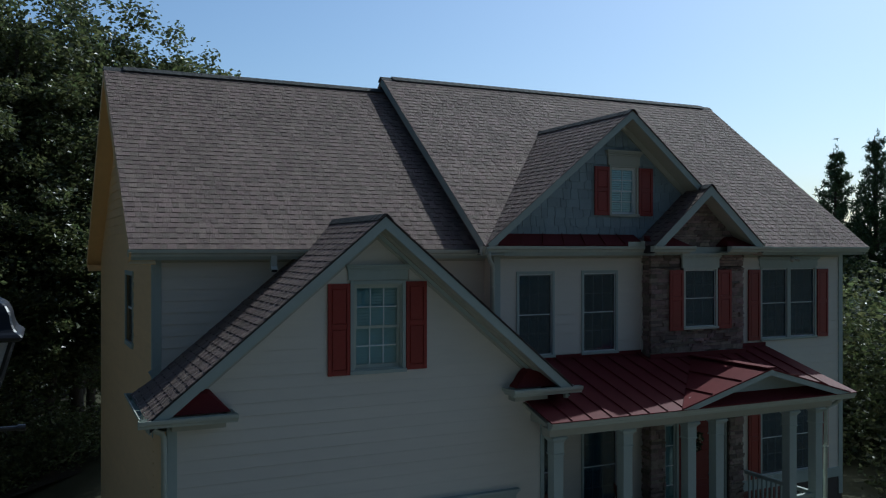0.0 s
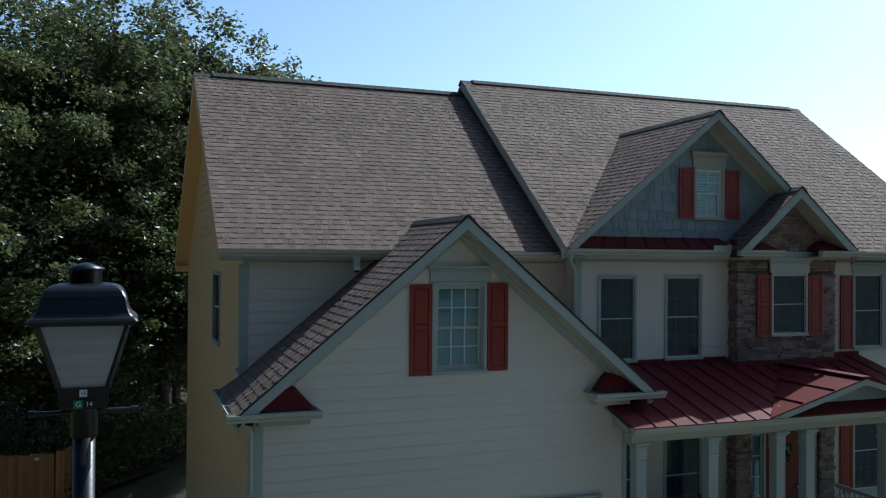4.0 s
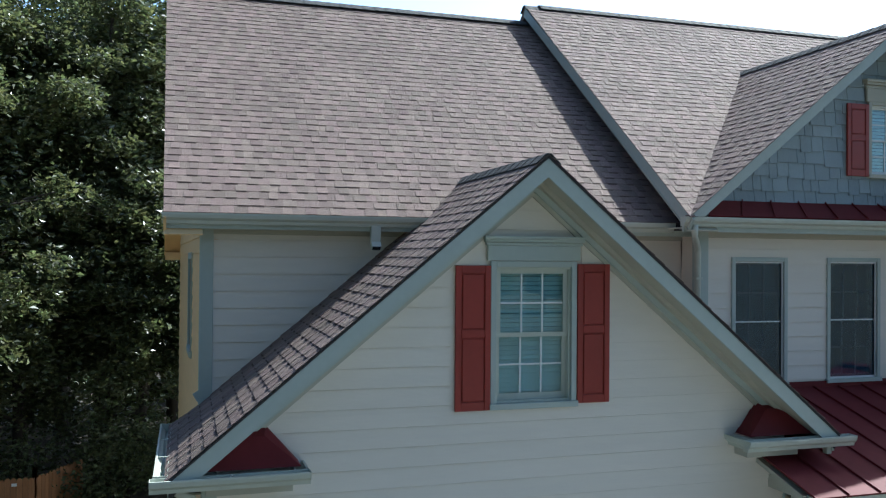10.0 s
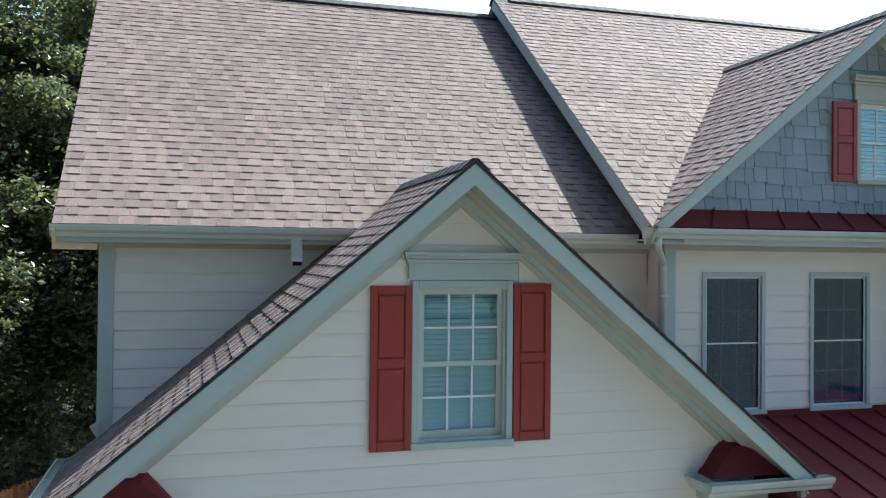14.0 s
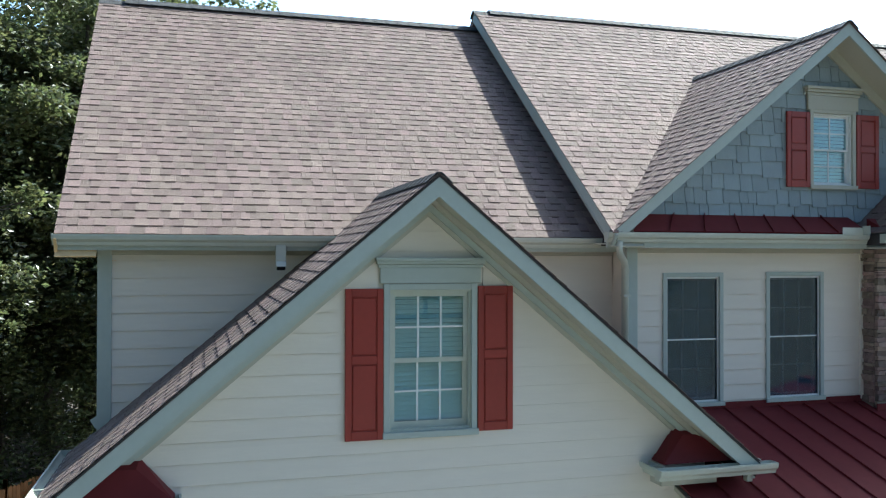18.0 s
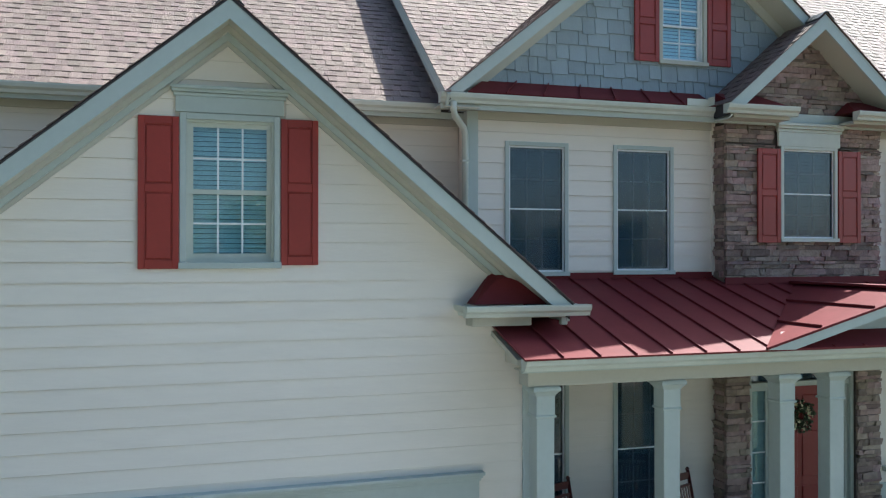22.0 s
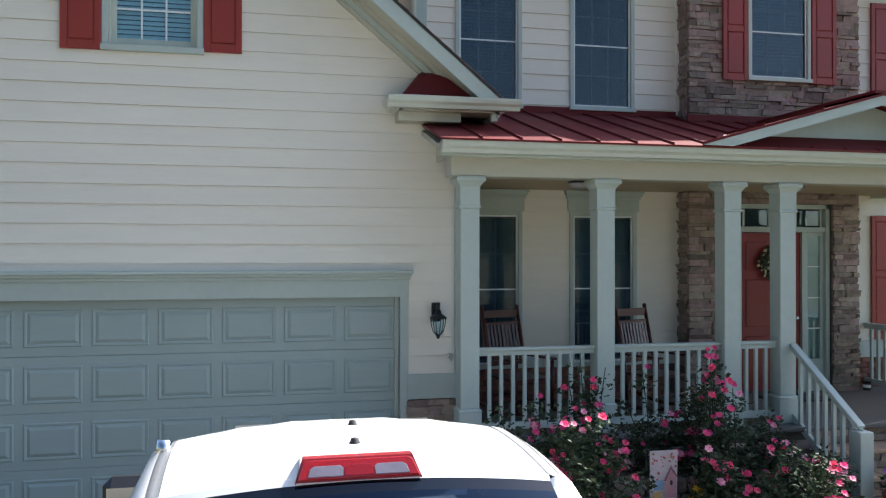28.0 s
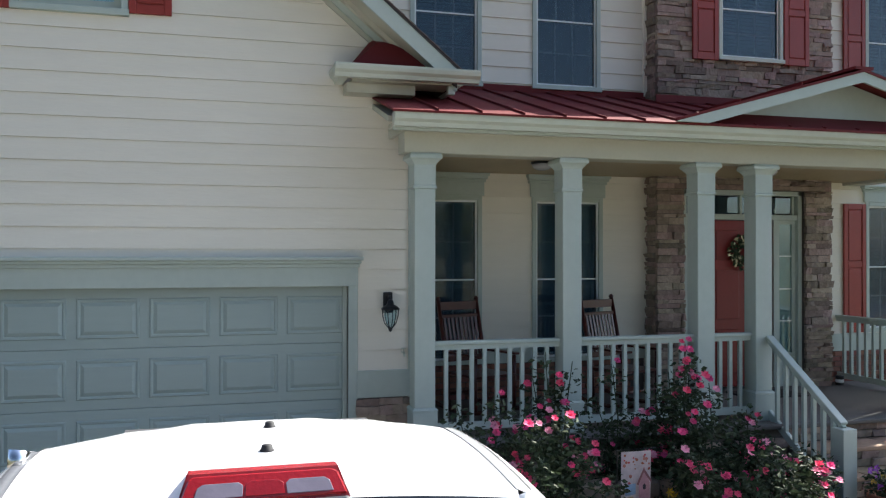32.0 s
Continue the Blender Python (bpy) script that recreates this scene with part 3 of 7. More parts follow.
solo("front_walk", bm_box(11.5, 13.5, -3.0, 11.0, -0.06, 0.035), M_CONCRETE, "pale concrete path to the porch steps", "path", "structure")

# ---- walls ----
W1, W2 = (8.217, 9.081, 4.46, 6.15), (9.720, 10.610, 4.47, 6.155)
W3 = (12.07, 13.0, 4.90, 6.20)
W4, W5 = (14.53, 15.405, 4.53, 6.20), (15.405, 16.28, 4.53, 6.20)
P1, P2 = (8.20, 9.085, 1.21, 3.18), (9.715, 10.640, 1.21, 3.18)
P4, P5 = (14.53, 15.405, 1.45, 3.20), (15.405, 16.28, 1.45, 3.20)
GW = (4.357, 5.300, 4.60, 6.085)
DW = (10.385, 11.115, 7.25, 8.31)
SW = (17.07, 18.30, 4.67, 6.16)
ENTRY = (11.62, 13.36, 0.80, 3.30)
GDOOR = (2.39, 7.27, 0.03, 2.19)
CASE = 0.054


def hole(w, c=CASE):
    return (w[0] + c, w[1] - c, w[2] + c, w[3] - c)


garage_planes = [(GS, 1, GZ - 0.31 + GS * GX), (-GS, 1, GZ - 0.31 - GS * GX)]
wg = wall_core("wall_garage", YG, XL, XG, 0.0, 7.0, [hole(GW), GDOOR], garage_planes, 0.16, M_SIDING, "cream lapped siding on the garage gable front")
siding(wg, YG, XL, XG, 1.38, 7.0, [GW, (2.20, 7.34, 0, 2.30), (4.30, 5.36, 6.0, 6.30)], garage_planes, M_SIDING)
wl = wall_core("wall_left_front", YL, XL, XS, 2.8, 6.5, [], [], 0.16, M_SIDING, "cream lapped siding under the long eave")
siding(wl, YL, XL, XS, 3.4, 6.42, [], [], M_SIDING)
wf = wall_core("wall_front", YF, XS, XR, 0.0, 6.52, [hole(w) for w in (W1, W2, W4, W5, P1, P2, P4, P5)] + [(11.3, 13.7, 0.8, 6.4)], [], 0.16, M_SIDING, "cream lapped siding of the main front")
front_skip = [W1, W2, (W4[0], W5[1], W4[2], W4[3]), P1, P2, (P4[0], P5[1], P4[2], P4[3]), (11.25, 13.76, 0, 6.6)]
siding(wf, YF, XS, XR, 1.43, 6.42, front_skip, [], M_SIDING)
side_planes = [(-LS, 1, 6.60 - LS * 14.20 - 0.2), (LS, 1, LZ + LS * RIDGE_Y - 0.2)]
ws = wall_core("wall_side", XL, YL, 23.7, -1.8, 10.3, [hole(SW)], side_planes, 0.16, M_SIDE, "lapped siding of the tall side wall with warm light in its colour", along="y")
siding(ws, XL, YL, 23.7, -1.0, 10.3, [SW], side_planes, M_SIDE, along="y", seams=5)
for ob in (ws, *ws.children):
    for v in ob.data.vertices:
        v.co.x = skew(v.co.x, v.co.y)
wgs = wall_core("wall_garage_side", XL, YG, YL, -0.2, 4.25, [], [], 0.16, M_SIDE, "lapped siding of the garage side with warm light in its colour", along="y")
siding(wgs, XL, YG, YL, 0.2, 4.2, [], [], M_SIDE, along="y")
wall_core("wall_garage_right", XG - 0.16, YG, YF, 0.0, 4.3, [], [], 0.16, M_SIDING, "cream painted side of the garage inside the porch", along="y")
wall_core("wall_right", XR - 0.16, YF, 24.0, -0.2, 10.2, [], [(-RS, 1, 6.65 - RS * 13.66 - 0.2), (RS, 1, RZ + RS * RIDGE_Y - 0.2)], 0.16, M_SIDING, "cream painted right end wall", along="y")
wall_core("wall_step", XS, YF, YL + 0.1, 3.0, 6.5, [], [], 0.12, M_SIDING, "cream return where the front steps forward", along="y")
wall_core("wall_step_gable", XS, 14.5, 24.0, 6.0, 10.3, [], [(-RS, 1, 6.65 - RS * 13.66 - 0.25), (RS, 1, RZ + RS * RIDGE_Y - 0.25)], 0.12, M_SIDING, "cream gable above the lower roof", along="y")
wall_core("wall_back", 23.7, XL - 0.28, XR, -1.8, 6.3, [], [], 0.16, M_SIDING, "cream back wall of the house")
for name, sizes, label in (("floor_inside", (XL, XR, 14.8, 23.7, 3.55, 3.75), "dark upper floor inside the house"), ("floor_lower", (XL, XR, 14.8, 23.7, 0.5, 0.8), "dark ground floor inside the house")):
    solo(name, bm_box(*sizes), M_ROOM, label, "floor", "structure")


def board(name, sizes, parent, mat=None, label=""):
    return part(name, bm_box(*sizes), mat or M_TRIM, parent, label, bevel=0.004)


trim = thing("trim", (XL, YG, 0), "sage painted corner boards, friezes and skirts", "trim", kind="structure")
for sizes in ((XL - 0.036, XL + 0.10, YG - 0.036, YG, 0.2, 4.2), (XL - 0.036, XL, YG, YG + 0.1, 0.2, 4.2),
              (XG - 0.015, XG + 0.06, YG - 0.036, YG, 1.1, 3.9), (XG + 0.002, XG + 0.058, YG + 0.001, YG + 0.10, 0.82, 3.44), (XL - 0.036, XL + 0.11, YL - 0.036, YL, 3.5, 6.45), (XL - 0.038, XL, YL + 0.001, YL + 0.1, 3.6, 6.5),
              (XS - 0.036, XS + 0.11, YF - 0.036, YF, 4.4, 6.5), (XR - 0.11, XR + 0.02, YF - 0.036, YF, 0.8, 6.5), (XS - 0.036, XS, YF, YF + 0.11, 4.4, 6.5),
):
    board("corner_board", sizes, trim)
board("corner_board", (11.19, 11.25, YF - 0.036, YF, 4.45, 6.5), trim, M_SIDING, "cream painted corner board")
for sizes in ((7.35, XG + 0.02, YG - 0.037, YG, 1.125, 1.385), (XL, 2.3, YG - 0.037, YG, 1.125, 1.385), (XG, P1[0], YF - 0.037, YF, 1.21, 1.44), (P1[1], P2[0], YF - 0.037, YF, 1.21, 1.44), (P2[1], 11.24, YF - 0.037, YF, 1.21, 1.44), (13.77, XR, YF - 0.037, YF, 1.21, 1.44)):
    board("skirt_board", sizes, trim)
for sizes in ((XL, XS, YL - 0.034, YL, 6.36, 6.46), (XS, 11.24, YF - 0.034, YF, 6.40, 6.52), (13.77, XR, YF - 0.034, YF, 6.40, 6.52)):
    board("frieze_board", sizes, trim, M_SOFFIT)

# ---- roofs ----
roof_left = thing("roof_left", (XL, 14.2, 6.6), "brown weathered shingle roof with a long ridge", "roof", kind="structure")
def verge(y):
    return 1.235 - 0.020 * (y - 14.20)


TAIL = 24.05
bm = bmesh.new()
slab(bm, [(verge(14.2), 14.20, 6.585), (7.80, 14.20, 6.585), (7.80, RIDGE_Y, LZ - 0.015), (verge(RIDGE_Y), RIDGE_Y, LZ - 0.015)], 0.10)
part("front_deck", bm, M_UNDERLAY, roof_left)
bm = bmesh.new()
slab(bm, [(verge(RIDGE_Y), RIDGE_Y, LZ - 0.015), (7.80, RIDGE_Y, LZ - 0.015), (7.80, TAIL, LZ - LS * (TAIL - RIDGE_Y)), (verge(TAIL), TAIL, LZ - LS * (TAIL - RIDGE_Y))], 0.16)
part("back_deck", bm, M_SHINGLES, roof_left)
slope_l = math.hypot(1, LS)
shingle(roof_left, (1.20, 14.17, 6.578), (1, 0, 0), (0, 1, LS), math.hypot(RIDGE_Y - 14.17, LZ - 6.578), lambda s: [(verge(14.17 + s / slope_l) - 1.225, 6.3)], 3, lambda k, a: k < 14 and a < 4.2)
ridge_caps(roof_left, (verge(RIDGE_Y) - 0.03, RIDGE_Y, LZ - 0.005), (verge(RIDGE_Y) + 0.40, RIDGE_Y, LZ - 0.005), 0.75, 0.15)
ridge_caps(roof_left, (verge(RIDGE_Y) + 0.36, RIDGE_Y, LZ + 0.025), (7.3, RIDGE_Y, LZ + 0.025), 0.7, 0.16)
for p0, p1 in (((verge(14.16) - 0.01, 14.16, 6.44), (verge(RIDGE_Y) - 0.01, RIDGE_Y, LZ - 0.165)), ((verge(RIDGE_Y) - 0.01, RIDGE_Y, LZ - 0.165), (verge(TAIL) - 0.01, TAIL + 0.02, LZ - LS * (TAIL - RIDGE_Y) - 0.12))):
    bm = bmesh.new()
    beam(bm, p0, p1, 0.03, 0.20)
    part("rake_board", bm, M_SIDE, roof_left, "rake board with warm light painted in")
    bm = bmesh.new()
    beam(bm, Vector(p0) + Vector((0.19, 0, -0.10)), Vector(p1) + Vector((0.19, 0, -0.10)), 0.40, 0.015)
    part("rake_soffit", bm, M_SIDE, roof_left, "rake soffit with warm light painted in")
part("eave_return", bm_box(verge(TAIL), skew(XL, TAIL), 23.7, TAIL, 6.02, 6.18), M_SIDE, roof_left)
part("fascia_board", bm_box(1.22, XS, 14.215, 14.24, 6.41, 6.575), M_TRIM, roof_left)
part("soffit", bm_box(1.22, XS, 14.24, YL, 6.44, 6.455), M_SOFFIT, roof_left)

roof_right = thing("roof_right", (XS, 13.66, 6.65), "brown weathered shingle roof with a sunlit slope", "roof", kind="structure")
half = (DZ - 6.65) / DS
jy = 13.66 + (DZ - 6.65) / RS
bm = bmesh.new()
slab(bm, [(7.36, 13.66, 6.635), (DX, jy, DZ - 0.015), (7.36, jy, DZ - 0.015)], 0.10)
slab(bm, [(DX + half, 13.66, 6.635), (17.43, 13.66, 6.635), (17.43, jy, DZ - 0.015), (DX, jy, DZ - 0.015)], 0.10)
slab(bm, [(7.36, jy, DZ - 0.015), (17.43, jy, DZ - 0.015), (17.43, RIDGE_Y, RZ - 0.015), (7.36, RIDGE_Y, RZ - 0.015)], 0.16)
part("front_deck", bm, M_UNDERLAY, roof_right)
bm = bmesh.new()
slab(bm, [(7.32, RIDGE_Y, RZ - 0.015), (17.43, RIDGE_Y, RZ - 0.015), (17.43, 24.3, 6.6), (7.32, 24.3, 6.6)], 0.16)
part("back_deck", bm, M_SHINGLES, roof_right)
slope_r = math.hypot(1, RS)


def right_spans(s):
    z = 6.628 + s * RS / slope_r
    if z >= DZ:
        return [(0, DX - 7.305), (DX - 7.305, 10.2)]
    w = (DZ - z) / DS
    return [(0, max(DX - w - 7.305 + 0.07, 0)), (DX + w - 7.305 - 0.07, 10.2)]


shingle(roof_right, (7.305, 13.63, 6.628), (1, 0, 0), (0, 1, RS), (RIDGE_Y - 13.63) * slope_r, right_spans, 5, lambda k, a: a < 3.3 and k < 34)
ridge_caps(roof_right, (7.29, RIDGE_Y, RZ - 0.005), (7.62, RIDGE_Y, RZ - 0.005), 0.75, 0.15)
ridge_caps(roof_right, (7.58, RIDGE_Y, RZ + 0.025), (17.1, RIDGE_Y, RZ + 0.025), 0.7, 0.16)
ridge_caps(roof_right, (17.1, RIDGE_Y, RZ - 0.005), (17.45, RIDGE_Y, RZ - 0.005), 0.75, 0.15)
for p0, p1 in (((7.345, 13.66, 6.545), (7.325, RIDGE_Y, RZ - 0.12)), ((17.44, 13.66, 6.525), (17.44, RIDGE_Y, RZ - 0.14)), ((17.44, RIDGE_Y, RZ - 0.14), (17.44, 24.3, 6.46))):
    bm = bmesh.new()
    beam(bm, p0, p1, 0.035, 0.15)
    part("rake_board", bm, M_TRIM, roof_right)
bm = bmesh.new()
beam(bm, (7.53, 13.70, 6.47), (7.53, RIDGE_Y, RZ - 0.20), 0.44, 0.015)
part("rake_soffit", bm, M_SOFFIT, roof_right)
part("fascia_board", bm_box(7.29, 17.45, 13.755, 13.79, 6.46, 6.63), M_TRIM, roof_right)
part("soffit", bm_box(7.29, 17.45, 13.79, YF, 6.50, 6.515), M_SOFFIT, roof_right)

# garage gable roof
roof_garage = thing("roof_garage", (GX, 12.25, GZ), "brown weathered shingle gable roof over the garage", "roof", kind="structure")
slope_g = math.hypot(1, GS)
EL, ER = 1.32, 8.24


def garage_z(x):
    return GZ - GS * abs(x - GX)


def garage_back(z):
    return 14.20 + (z - 6.60) / LS if z > 6.86 else YL


bm = bmesh.new()
slab(bm, [(EL, 12.27, garage_z(EL) - 0.015), (GX, 12.27, GZ - 0.015), (GX, 14.95, GZ - 0.015), (GX - 0.7, YL, garage_z(GX - 0.7) - 0.015), (EL, YL, garage_z(EL) - 0.015)], 0.17)
slab(bm, [(ER, 12.27, garage_z(ER) - 0.015), (ER, YF, garage_z(ER) - 0.015), (XS, YF, garage_z(XS) - 0.015), (XS, YL, garage_z(XS) - 0.015), (GX + 0.7, YL, garage_z(GX + 0.7) - 0.015), (GX, 14.95, GZ - 0.015), (GX, 12.27, GZ - 0.015)], 0.17)
slab(bm, [(EL, YL, garage_z(EL) - 0.015), (XL - 0.04, YL, garage_z(XL - 0.04) - 0.015), (XL - 0.04, YL + 0.04, garage_z(XL - 0.04) - 0.015), (EL, YL + 0.24, garage_z(EL) - 0.015)], 0.15)
part("deck", bm, M_UNDERLAY, roof_garage)
bm = bmesh.new()
prism(bm, [(XL - 0.055, YL - 0.05, 4.50), (XL - 0.005, YL - 0.05, 4.46), (XL - 0.005, YL - 0.05, 4.64), (XL - 0.10, YL - 0.05, 4.58)], (0, 0.006, 0))
part("kick_flashing", bm, M_TRIM, roof_garage, "small bent kick-out flashing")
shingle(roof_garage, (EL - 0.03, 12.22, garage_z(EL - 0.03)), (0, 1, 0), (1, 0, GS), (GX - EL + 0.03) * slope_g, lambda s: [(0, (YL + 0.24 - 0.75 * s if s < 0.32 else garage_back(garage_z(EL) + s * GS / slope_g)) - 12.22)], 7, lambda k, a: a < 1.9)
shingle(roof_garage, (ER + 0.03, 12.22, garage_z(ER + 0.03)), (0, 1, 0), (-1, 0, GS), (ER + 0.03 - GX) * slope_g, lambda s: [(0, (YF if ER - s / slope_g > XS else garage_back(garage_z(ER) + s * GS / slope_g)) - 12.22)], 9, lambda k, a: a < 0.6)
ridge_caps(roof_garage, (GX, 12.225, GZ + 0.008), (GX, 14.86, GZ + 0.008), GS, 0.13)
for x1 in (EL - 0.02, ER + 0.02):
    sgn = 1 if x1 > GX else -1
    apex, foot = Vector((GX, 12.245, GZ - 0.125)), Vector((x1, 12.245, garage_z(x1) - 0.125))
    # the rake board is mitred at the apex
    bm = bmesh.new()
    xc = GX + sgn * (GZ - 0.215 - 4.205) / GS
    prism(bm, [(GX, 12.23, GZ - 0.012), (x1, 12.23, garage_z(x1) - 0.012), (x1 - sgn * 0.02, 12.23, 4.205), (xc, 12.23, 4.205), (GX, 12.23, GZ - 0.215)], (0, 0.035, 0))
    part("rake_board", bm, M_TRIM, roof_garage)
    bm = bmesh.new()
    prism(bm, [(GX, 12.222, GZ - 0.012), (x1, 12.222, garage_z(x1) - 0.012), (x1, 12.222, garage_z(x1) - 0.032), (GX, 12.222, GZ - 0.032)], (0, 0.008, 0))
    part("drip_edge", bm, M_UNDERLAY, roof_garage, "dark drip edge under the shingles")
    bm = bmesh.new()
    prism(bm, [(GX, 12.265, GZ - 0.185), (xc, 12.265, garage_z(xc) - 0.185), (xc, 12.265, garage_z(xc) - 0.20), (GX, 12.265, GZ - 0.20)], (0, YG - 12.265, 0))
    part("rake_soffit", bm, M_SOFFIT, roof_garage)
    for k, (depth, drop, tall) in enumerate(((0.085, 0.20, 0.13), (0.15, 0.20, 0.06), (0.041, 0.27, 0.11))):
        x2 = GX + sgn * (2.93 if k < 2 else 2.85)
        bm = bmesh.new()
        prism(bm, [(GX, YG - depth, GZ - drop), (x2, YG - depth, garage_z(x2) - drop), (x2, YG - depth, garage_z(x2) - drop - tall), (GX, YG - depth, GZ - drop - tall)], (0, depth - 0.004 * k, 0))
        part("rake_moulding", bm, (M_TRIM, M_SOFFIT, M_SOFFIT)[k], roof_garage)
part("fascia_left", bm_box(EL - 0.01, EL + 0.02, 12.3, YL - 0.03, garage_z(EL) - 0.21, garage_z(EL) - 0.02), M_TRIM, roof_garage)
part("fascia_right", bm_box(ER - 0.02, ER + 0.01, 12.3, YF - 0.03, garage_z(ER) - 0.21, garage_z(ER) - 0.02), M_TRIM, roof_garage)
part("soffit_left", bm_box(EL, XL, YG, YL - 0.03, 3.96, 3.975), M_SOFFIT, roof_garage)
part("soffit_right", bm_box(XG, ER, YG, YF - 0.03, 3.96, 3.975), M_SOFFIT, roof_garage)

# upper gable with its shakes
roof_gable = thing("roof_gable", (DX, 13.7, DZ), "brown weathered shingle roof of the blue-grey gable", "roof", kind="structure")
slope_d = math.hypot(1, DS)
YD = 13.66
for sgn in (-1, 1):
    foot = DX + sgn * half
    bm = bmesh.new()
    slab(bm, [(foot, YD + 0.03, 6.635), (DX, YD + 0.03, DZ - 0.015), (DX, jy + 0.03, DZ - 0.015)], 0.10)
    part("deck", bm, M_UNDERLAY, roof_gable)
    shingle(roof_gable, (foot, YD - 0.02, 6.65), (0, 1, 0), (-sgn, 0, DS), half * slope_d, lambda s: [(0, s * DS / slope_d / RS + 0.14)], 11 + sgn, lambda k, a: a < 1.4 and sgn < 0)
    bm = bmesh.new()
    xc = DX + sgn * (DZ - 0.17 - 6.645) / DS
    prism(bm, [(DX, YD, DZ - 0.012), (foot, YD, 6.645), (xc, YD, 6.645), (DX, YD, DZ - 0.17)], (0, 0.035, 0))
    part("rake_board", bm, M_TRIM, roof_gable)
    bm = bmesh.new()
    prism(bm, [(DX, YD + 0.035, DZ - 0.15), (xc, YD + 0.035, 6.665), (xc, YD + 0.035, 6.650), (DX, YD + 0.035, DZ - 0.165)], (0, YF - YD - 0.035, 0))
    part("rake_soffit", bm, M_SOFFIT, roof_gable)
    bm = bmesh.new()
    prism(bm, [(DX, YF - 0.06, DZ - 0.165), (xc, YF - 0.06, 6.65), (xc, YF - 0.06, 6.50), (DX, YF - 0.06, DZ - 0.315)], (0, 0.06, 0))
    part("rake_moulding", bm, M_SOFFIT, roof_gable)
ridge_caps(roof_gable, (DX, YD - 0.02, DZ + 0.015), (DX, jy, DZ + 0.015), DS, 0.13)

gable_planes = [(DS, 1, DZ - 0.30 + DS * DX), (-DS, 1, DZ - 0.30 - DS * DX)]
wd = wall_core("wall_gable", YF, 7.4, 14.0, 6.5, 9.3, [hole(DW)], gable_planes, 0.14, M_SHAKE, "blue-grey shake siding of the upper gable")
rng = random.Random(21)
z = 6.86
row = 0
while z < 9.15:
    x = 7.6 + rng.uniform(0, 0.2)
    while x < 13.9:
        w = rng.choice((0.13, 0.18, 0.24, 0.31))
        drop = rng.choice((0, 0, 0.02, 0.035))
        for c0, c1, d0, d1 in cells(x, x + w - 0.008, z - drop, z + 0.2, [DW, (10.33, 11.17, 8.2, 8.62)]):
            poly = clip([(c0, d0), (c1, d0), (c1, d1), (c0, d1)], gable_planes)
            if len(poly) > 2 and c1 - c0 > 0.02:
                bm = bmesh.new()
                outer = [(a, YF - 0.010 - 0.022 * (z + 0.2 - b) / 0.2, b) for a, b in poly]
                vo, vi = [bm.verts.new(p) for p in outer], [bm.verts.new((a, YF, b)) for a, b in poly]
                bm.faces.new(vo)
                for i in range(len(vo)):
                    j = (i + 1) % len(vo)
                    bm.faces.new((vi[i], vi[j], vo[j], vo[i]))
                part("shake", bm, M_SHAKE, wd)
        x += w
    z += 0.185
    row += 1


# red metal skirts and small roofs
def metal_slope(name, quad, label, seams, category="roof"):
    """A sheet metal slope in panels with standing seams. quad: foot left, foot right, head right, head left."""
    a, b, c, d = [Vector(p) for p in quad]
    top = thing(name, a, label, category, kind="structure")
    n = (b - a).cross(d - a).normalized()
    for k in range(seams):
        f0, f1 = k / seams, (k + 1) / seams
        q = [a.lerp(b, f0), a.lerp(b, f1), d.lerp(c, f1), d.lerp(c, f0)]
        bm = bmesh.new()
        prism(bm, q, -n * 0.02)
        part("metal_panel", bm, M_REDMETAL, top)
        if k:
            bm = bmesh.new()
            beam(bm, q[0] + n * 0.010, q[3] + n * 0.010, 0.011, 0.024, up=n)
            part("standing_seam", bm, M_REDMETAL, top)
    return top


metal_slope("metal_skirt", ((7.60, 13.69, 6.662), (11.0, 13.69, 6.662), (11.0, YF, 6.90), (7.95, YF, 6.90)), "oxblood metal skirt roof below the shakes", 7)

# stone gable
roof_stone = thing("roof_stone_gable", (TX, 13.4, TZ), "brown shingle roof of the small stone gable", "roof", kind="structure")
slope_t = math.hypot(1, TS)
YT = 13.40
th = (TZ - 6.66) / TS
for sgn in (-1, 1):
    foot = TX + sgn * th
    ty = 13.66 + (TZ - 6.65) / RS
    bm = bmesh.new()
    slab(bm, [(foot, YT + 0.03, 6.645), (TX, YT + 0.03, TZ - 0.015), (TX, ty, TZ - 0.015), (foot, 14.0, 6.645)], 0.14)
    part("deck", bm, M_UNDERLAY, roof_stone)
    shingle(roof_stone, (foot, YT - 0.02, 6.66), (0, 1, 0), (-sgn, 0, TS), th * slope_t, lambda s: [(0, 0.62 + s * 0.95)], 31 + sgn)
    bm = bmesh.new()
    xc = TX + sgn * (TZ - 0.21 - 6.65) / TS
    prism(bm, [(TX, YT, TZ - 0.012), (foot, YT, 6.65), (xc, YT, 6.65), (TX, YT, TZ - 0.21)], (0, 0.035, 0))
    part("rake_board", bm, M_TRIM, roof_stone)
    bm = bmesh.new()
    prism(bm, [(TX, YT + 0.035, TZ - 0.175), (foot, YT + 0.035, 6.475), (foot, YT + 0.035, 6.455), (TX, YT + 0.035, TZ - 0.195)], (0, YS - YT - 0.035, 0))
    part("rake_soffit", bm, M_SOFFIT, roof_stone)
ridge_caps(roof_stone, (TX, YT - 0.02, TZ + 0.015), (TX, 15.3, TZ + 0.015), TS, 0.12)
